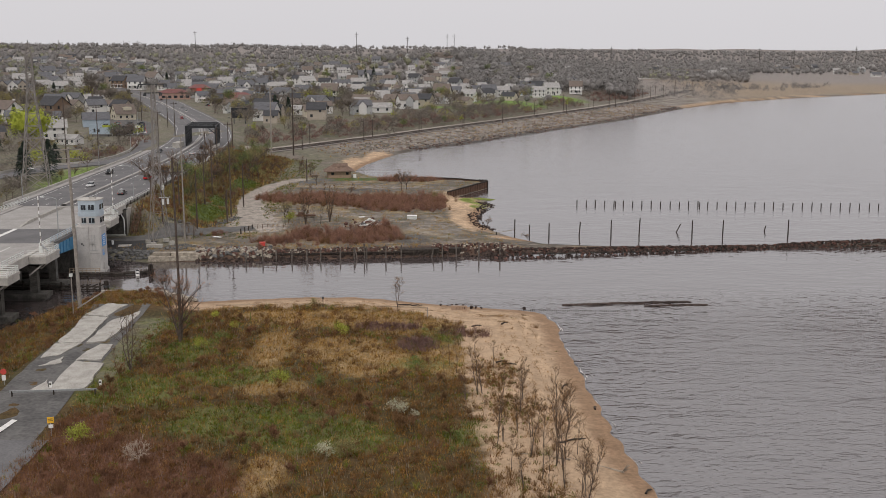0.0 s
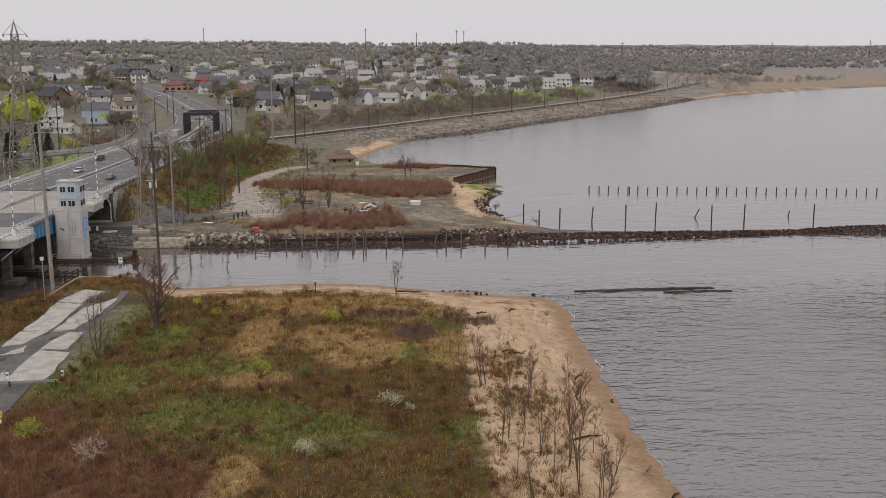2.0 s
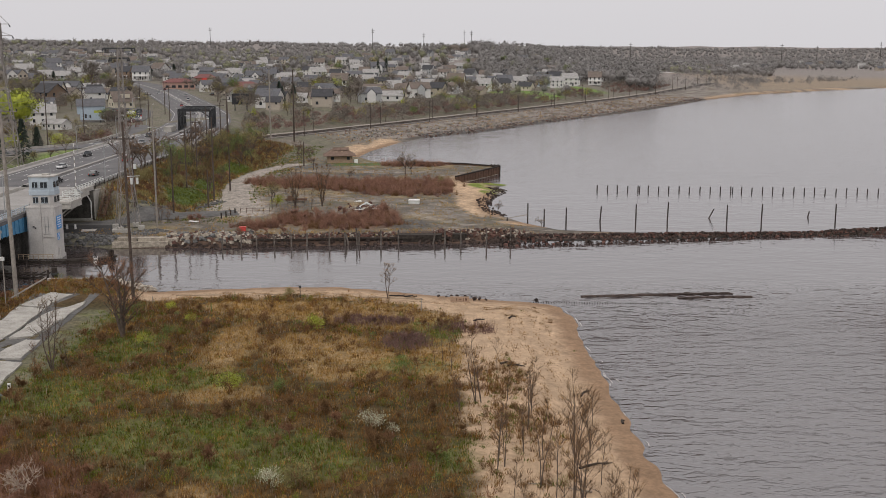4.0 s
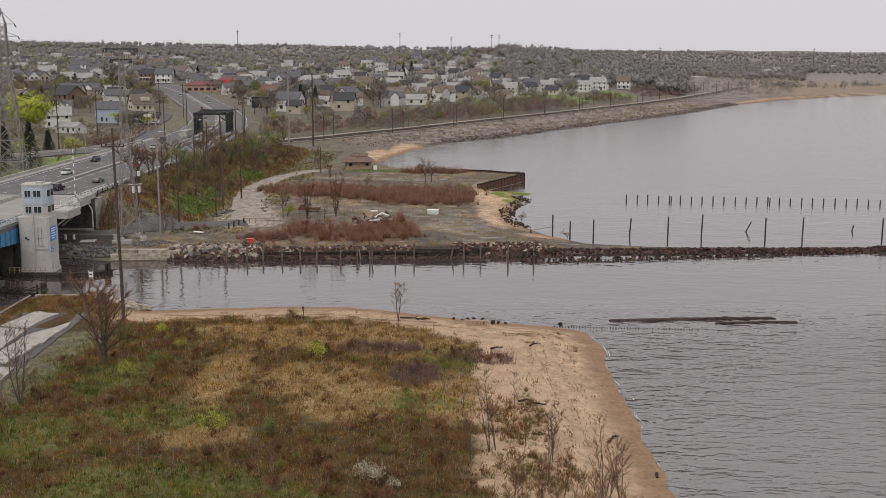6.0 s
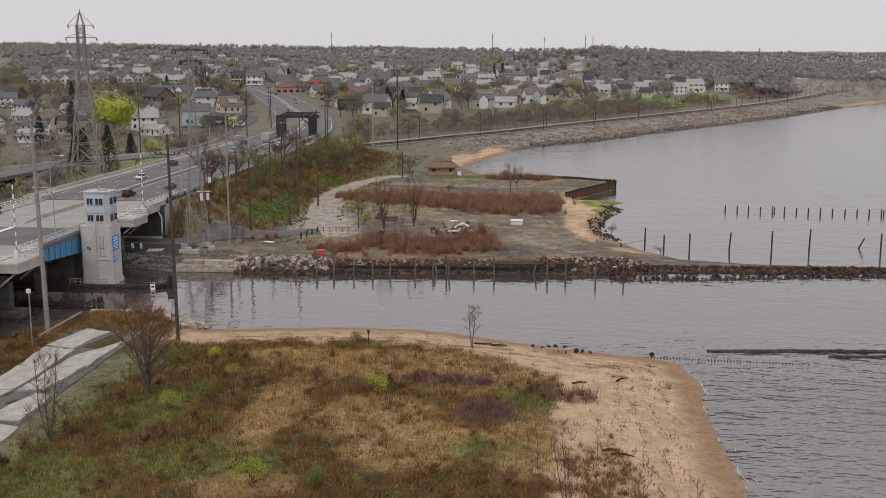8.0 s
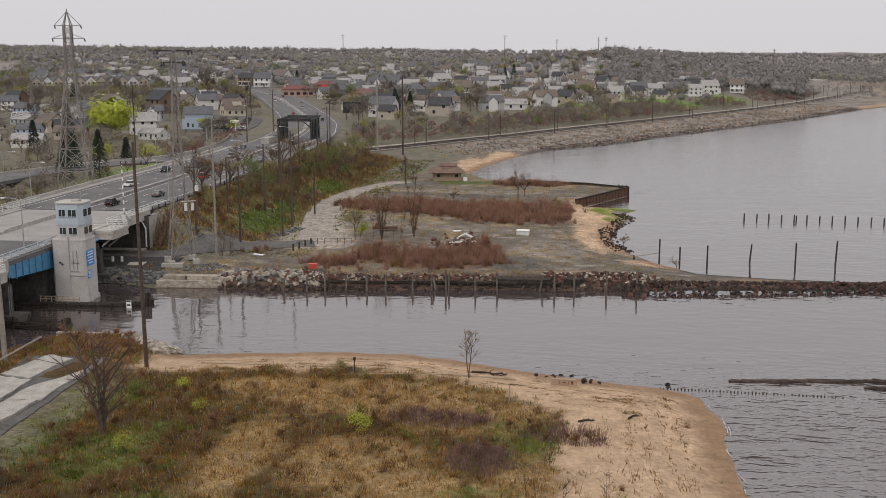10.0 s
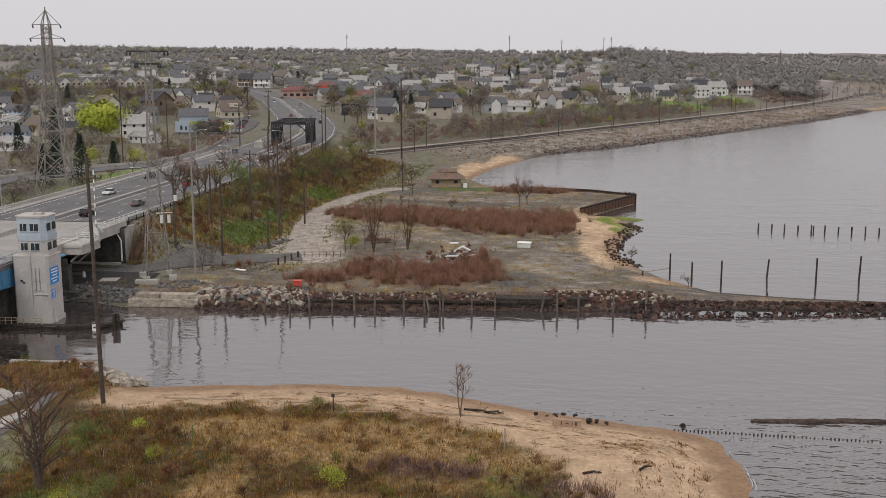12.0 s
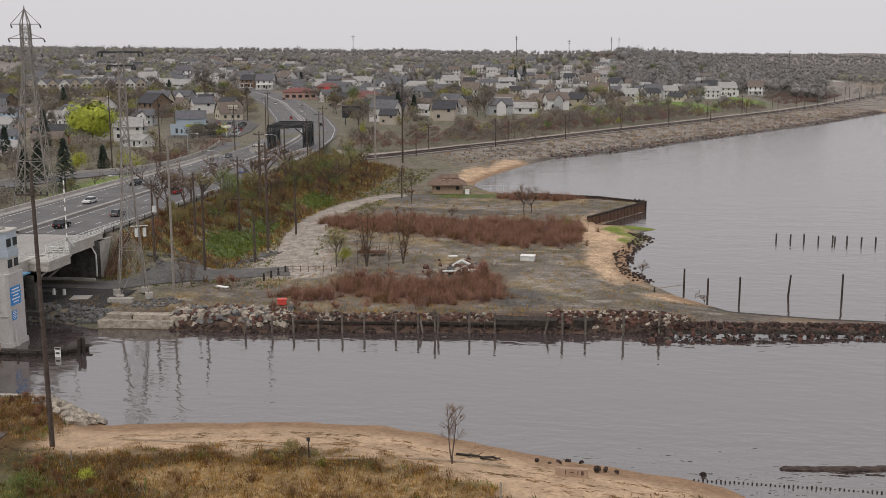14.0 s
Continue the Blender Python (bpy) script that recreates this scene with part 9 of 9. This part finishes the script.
def conifer_tree(x, y, h, label="dark conical evergreen tree"):
    r = random.Random(int(x * 7 + y))
    t = thing("conifer", label, "tree", pose(x, y, level(x, y) - 0.1), "evergreens")
    part("trunk", Shape().tube((0, 0, 0), (0, 0, h * 0.9), 0.2, 0.05), M["bark"], t)
    tri = []
    for _ in range(900):
        k = r.random() ** 0.7
        a, rad = r.uniform(0, 6.283), (1 - k) * h * 0.27 + 0.15
        c = Vector((math.cos(a) * rad * r.uniform(0.5, 1), math.sin(a) * rad * r.uniform(0.5, 1), 0.4 + k * h * 0.96))
        o = Vector((math.cos(a), math.sin(a), -0.5)) * r.uniform(0.5, 1.0)
        w = Vector((-math.sin(a), math.cos(a), 0.2)) * 0.35
        tri.append((c - w, c + w, c + o))
    part("crown", tri_mesh("conifer_crown", np.array([[tuple(v) for v in q] for q in tri]), M["conifer"]), None, t)


for x, y, h in ((-158.3, 466, 10), (-137, 396, 15), (-143, 385, 12), (-196, 497, 17), (-200, 476, 13), (-148, 402, 12), (-240, 640, 14), (-300, 720, 16), (-262, 1120, 14), (-95, 700, 15), (-88, 712, 13), (-92, 690, 12), (-60, 1150, 18), (-52, 1160, 20), (-290, 860, 14), (-70, 940, 12)):
    conifer_tree(x, y, h)
t_bare[1].plant(-243, 802, 1.9, 30, "large bare brown tree behind the car lot"), t_bare[0].plant(-208, 600, 1.2, 80, "large bare brown tree behind the car lot")
n = 0
while n < 290:
    y = tr.uniform(545, 1500) if n % 2 else tr.uniform(545, 950)
    x = tr.uniform(-0.5, 0.14) * y + tr.uniform(-40, 60)
    a = np.array([x]), np.array([y])
    inl = line_side(*a, RAIL_LINE)[0]
    if inl < 14 or abs(x - float(road_x(y))) < 24 or any((x - u) ** 2 + (y - v) ** 2 < (q + 1) ** 2 or abs(x - u * y / v) < 6 and v - 45 < y < v for u, v, q in TAKEN) or -215 < x < -135 and 565 < y < 720 or 20 < x < 190 and 24 < inl < 70 and y > 860:
        continue
    kind = t_bare if tr.random() < 0.62 else t_green
    tr.choice(kind).plant(x, y, tr.uniform(0.65, 1.15) if inl > 45 else tr.uniform(0.4, 0.7), tr.uniform(0, 360), "bare brown street tree of the town" if kind is t_bare else "budding pale green street tree of the town", group="trees of the town")
    n += 1
for k in range(95):
    x, y = tr.uniform(-260, -122), tr.uniform(330, 560)
    if abs(x - float(road_x(y))) < 24 or min(math.hypot(x - a, y - b) for a, b in RAMP) < 10 or any((x - u) ** 2 + (y - v) ** 2 < 12 ** 2 for u, v, q in TAKEN) or math.hypot(x + 134, y - 374) < 9 or abs(line_side(np.array([x]), np.array([y]), RAIL_LINE)[0]) < 7:
        continue
    kind = tr.choice((bare, bare, t_bare, bud))
    tr.choice(kind).plant(x, y, tr.uniform(0.45, 0.8), tr.uniform(0, 360), "bare brown tree in the thicket below the slip road", group="thicket trees")

def crown_mesh(name, verts, faces, tris, mat):
    """One mesh of smooth crown masses and of the loose twigs that break their outline."""
    k, n = len(verts), len(tris)
    me = bpy.data.meshes.new(name)
    me.vertices.add(k + 3 * n)
    me.vertices.foreach_set("co", np.concatenate([verts, tris.reshape(-1, 3)]).astype(np.float32).ravel())
    index = np.concatenate([faces.ravel(), k + np.arange(3 * n)]).astype(np.int32)
    me.loops.add(len(index))
    me.loops.foreach_set("vertex_index", index)
    me.polygons.add(len(index) // 3)
    me.polygons.foreach_set("loop_start", np.arange(0, len(index), 3, dtype=np.int32))
    me.polygons.foreach_set("use_smooth", [True] * (len(index) // 3))
    me.materials.append(mat)
    me.update(calc_edges=True)
    return me


bm_ = bmesh.new()
bmesh.ops.create_icosphere(bm_, subdivisions=2, radius=1.0)
bm_.verts.index_update()
BALL = np.array([v.co[:] for v in bm_.verts]), np.array([[v.index for v in f.verts] for f in bm_.faces])
bm_.free()


def far_woods(name, seed, n, where, mat, label, size=(7, 13), bits=70, bit=1.35, mass=False):
    """Far tree crowns: lobed masses broken up by twigs, or clouds of loose leaf and twig clumps."""
    r = np.random.RandomState(seed)
    out = []
    x, y = where(r, n)
    keep = (line_side(x, y, RAIL_LINE) > 9) | (x > 260) | (y < 610)
    keep &= (np.abs(x - road_x(y)) > 24) | (y > 1180)
    keep &= ~((x > -215) & (x < -130) & (y > 560) & (y < 720))
    for hx, hy, hq in TAKEN:
        keep &= (x - hx) ** 2 + (y - hy) ** 2 > (hq * 0.9) ** 2
        keep &= ~((np.abs(x - hx * y / np.maximum(hy, 1)) < 6.5) & (y < hy) & (y > hy - 50))
    x, y = x[keep], y[keep]
    z = heights(x, y)
    keep = z > 0.8
    x, y, z = x[keep], y[keep], z[keep]
    h = r.uniform(*size, len(x))
    m = len(x)
    if mass:
        v, f = BALL
        wide = h * r.uniform(0.34, 0.52, m)
        axes = np.stack([wide, wide, h * r.uniform(0.36, 0.5, m)], -1)[:, None]
        lump = np.ones((m, len(v)))
        for k in range(4):
            way = r.normal(0, 2.2 + 0.9 * k, (m, 3))
            lump += 0.13 / (1 + 0.25 * k) * np.sin(way @ v.T + r.uniform(0, 6.283, (m, 1)))
        mid = np.stack([x, y, z + h * 0.55], -1)[:, None]
        crown = mid + v[None] * axes * (0.6 * lump[..., None])
        shell = mid + v[None] * axes * lump[..., None]
        pick = r.randint(0, len(v), (m, bits))
        c = shell[np.arange(m)[:, None], pick] + r.normal(0, 0.085, (m, bits, 3)) * h[:, None, None]
        c = mid + (c - mid) * r.uniform(0.6, 1.04, (m, bits, 1))
        u = v[pick]
        side = np.cross(u, r.normal(0, 1, (m, bits, 3)))
        side /= np.linalg.norm(side, axis=-1, keepdims=True)
        k = bit * 0.05 * h[:, None, None] * r.uniform(0.5, 1.5, (m, bits, 1))
        over = np.cross(u, side) + u * r.normal(0.1, 0.45, (m, bits, 1))
        tri = np.stack([c - side * k, c + side * k * 0.8, c + over * k * 1.5 + np.array((0, 0, 0.4)) * k], 2).reshape(-1, 3, 3)
        faces = (np.arange(m)[:, None, None] * len(v) + f[None]).reshape(-1, 3)
        return stuff(name, crown_mesh(name, crown.reshape(-1, 3), faces, tri, M[mat]), label, "woods")
    # clumps lie like loose shingles on a lobed crown; every third one sticks out as twigs
    u = r.normal(0, 1, (m, bits, 3))
    u[:, :, 2] = np.abs(u[:, :, 2] + 0.25) - 0.25
    u /= np.linalg.norm(u, axis=-1, keepdims=True)
    ph = r.uniform(0, 6.283, (m, 1))
    az = np.arctan2(u[..., 1], u[..., 0])
    lobe = 1 + 0.16 * np.sin(3 * az + ph) + 0.12 * np.sin(5 * az + 2 * ph + 4 * u[..., 2])
    wide = h * r.uniform(0.36, 0.5, m)
    axes = np.stack([wide, wide, h * r.uniform(0.38, 0.48, m)], -1)[:, None]
    c = np.stack([x, y, z + h * 0.58], -1)[:, None] + u * axes * (lobe * r.uniform(0.72, 1.0, (m, bits)))[..., None]
    side = np.cross(u, r.normal(0, 1, (m, bits, 3)))
    side /= np.linalg.norm(side, axis=-1, keepdims=True)
    over = np.cross(u, side)
    k = (bit * 0.62 * (h / 10))[:, None, None] * r.uniform(0.6, 1.4, (m, bits, 1))
    tilt = r.normal(0, 0.4, (m, bits, 2, 1)) * u[:, :, None]
    p0, p1, p2 = c - side * k, c + side * k * 0.7 + tilt[:, :, 0] * k, c + over * k * 1.2 + tilt[:, :, 1] * k
    rough_ = (u * 1.1 + np.array((0, 0, 0.5))) * k * 1.3
    p1[:, ::3], p2[:, ::3] = c[:, ::3] + side[:, ::3] * 0.25 * k[:, ::3], c[:, ::3] + rough_[:, ::3]
    tri = np.stack([p0, p1, p2], 2).reshape(-1, 3, 3)
    tri[:, :, 2] = np.maximum(tri[:, :, 2], heights(tri[:, :, 0], tri[:, :, 1]) + 0.1)
    return stuff(name, tri_mesh(name, tri, M[mat]), label, "woods")


def wedge(y0, y1, a0=-0.5, a1=0.5):
    def where(r, n):
        y = y0 + (y1 - y0) * r.uniform(0, 1, n) ** 0.8
        return y * r.uniform(a0, a1, n), y
    return where


def bluff(r, n):
    i = r.randint(16, len(RAILS) - 30, n)
    a, b = np.array(RAILS)[i], np.array(RAILS)[i + 1]
    d = (b - a) / np.linalg.norm(b - a, axis=1, keepdims=True)
    off = r.uniform(13, 42, n)
    return a[:, 0] - d[:, 1] * off, a[:, 1] + d[:, 0] * off


def not_lawn(f):
    def where(r, n):
        x, y = f(r, n)
        k = spots(x, y, [(75, 905, 46, 26), (150, 985, 40, 22), (12, 826, 30, 12), (128, 1006, 30, 14)]) < 0.4
        return x[k], y[k]
    return where


def thicket(r, n):
    x, y = r.uniform(-270, -122, n), r.uniform(320, 600, n)
    k = (np.abs(x - road_x(y)) > 23) & (np.abs(line_side(x, y, RAMP)) > 9) & (spots(x, y, [(-128, 395, 10, 28), (-121.5, 420, 6, 20), (-134, 374, 7, 7)]) < 0.3) & (np.abs(line_side(x, y, RAIL_LINE)) > 7) & ~((x > -182) & (y > 515))
    for u_, v_, q_ in TAKEN:
        k &= (x - u_) ** 2 + (y - v_) ** 2 > (q_ + 2) ** 2
    return x[k], y[k]


# the farther crowns use the woods colours that carry the haze
far_woods("far_woods", 1, 900, wedge(900, 1600, -0.5, 0.13), "wood_hazed", "bare brown woods between the houses of the town", (8, 14), 190, 1.0, True)
far_woods("far_woods", 13, 1300, not_lawn(wedge(600, 1000, -0.55, 0.1)), "wood_near", "bare brown trees between the nearest houses", (6, 11), 260, 0.6)
far_woods("far_woods", 14, 460, not_lawn(wedge(600, 1000, -0.55, 0.1)), "leaf_olive", "budding trees between the nearest houses", (5, 9), 240, 0.6)
far_woods("far_woods", 2, 500, wedge(850, 1600, -0.5, 0.13), "wood_hazed_green", "budding green trees between the houses of the town", (8, 13), 190, 1.0, True)
far_woods("far_woods", 3, 3600, wedge(1500, 2700, -0.66, 0.3), "wood_hazed", "haze-paled bare woods on the low hills", (9, 16), 85, 1.2, True)
far_woods("far_woods", 4, 900, wedge(1500, 2500, -0.66, 0.25), "wood_hazed_green", "budding woods on the low hills", (9, 14), 85, 1.2, True)
far_woods("far_woods", 5, 2600, wedge(2600, 4300, -0.66, 0.55), "wood_hazed", "haze-paled woods along the horizon", (13, 17), 26, 1.7, True)
far_woods("far_woods", 15, 1700, wedge(2900, 4300, 0.08, 0.62), "wood_hazed", "haze-paled woods along the horizon beyond the bay", (13, 17), 26, 1.7, True)
far_woods("far_woods", 6, 1400, lambda r, n: (lambda y: (r.uniform(0.03, 0.195, n) * y, y))(r.uniform(1080, 1750, n)), "wood_hazed", "haze-paled bare woods on the ridge above the bay", (11, 17), 170, 1.0, True)
far_woods("far_woods", 7, 900, lambda r, n: (lambda x: (x, 1850 + 0.32 * x + r.uniform(0, 900, n)))(r.uniform(250, 1900, n)), "wood_hazed", "haze-paled woods beyond the marsh", (10, 18), 40, 1.4, True)
far_woods("marsh_scrub", 8, 60, lambda r, n: (lambda k: (np.where(k, r.normal(375, 25, n), r.normal(490, 14, n)), np.where(k, r.normal(1330, 14, n), r.normal(1400, 10, n))))(r.uniform(0, 1, n) < 0.7), "wood_hazed", "dark scrub on the edge of the marsh", (7, 12), 40)
far_woods("marsh_scrub", 18, 420, lambda r, n: (lambda y: (r.uniform(0.17, 0.29, n) * y, y))(1120 + 700 * r.uniform(0, 1, n) ** 1.3), "wood_hazed", "bare scrub between the railway and the marsh", (4, 9), 80, 0.8)
far_woods("bluff_scrub", 9, 900, not_lawn(bluff), "twig_purple", "dark purple-brown scrub on the railway bluff", (2.5, 5.5), 130, 0.9)
far_woods("bluff_scrub", 10, 260, not_lawn(bluff), "wood_near", "bare brown scrub on the railway bluff", (4, 8), 150, 0.7)
far_woods("thicket", 11, 420, thicket, "wood_near", "bare brown thicket below the slip road", (4, 8), 200, 0.6)
far_woods("thicket", 12, 90, thicket, "leaf_olive", "budding olive thicket below the slip road", (3, 6), 90, 1.0)
# slender masts on the skyline
for k, (x, y, h) in enumerate(((-180, 3000, 62), (-40, 2900, 58), (70, 3100, 66), (90, 3100, 66), (520, 3000, 58), (900, 2900, 55), (1180, 2950, 60), (-620, 3000, 52), (1010, 2950, 50))):
    mt_ = thing("radio_mast", "thin grey mast on the far skyline", "mast", pose(x, y, level(x, y)), "far masts")
    part("pole", Shape().tube((0, 0, 0), (0, 0, h), 0.9, 0.6, 6), M["concrete_dark"], mt_)
    part("arms", Shape().box((0, 0, h * 0.92), (9, 0.6, 0.8)).box((0, 0, h * 0.84), (7, 0.6, 0.8)), M["concrete_dark"], mt_)
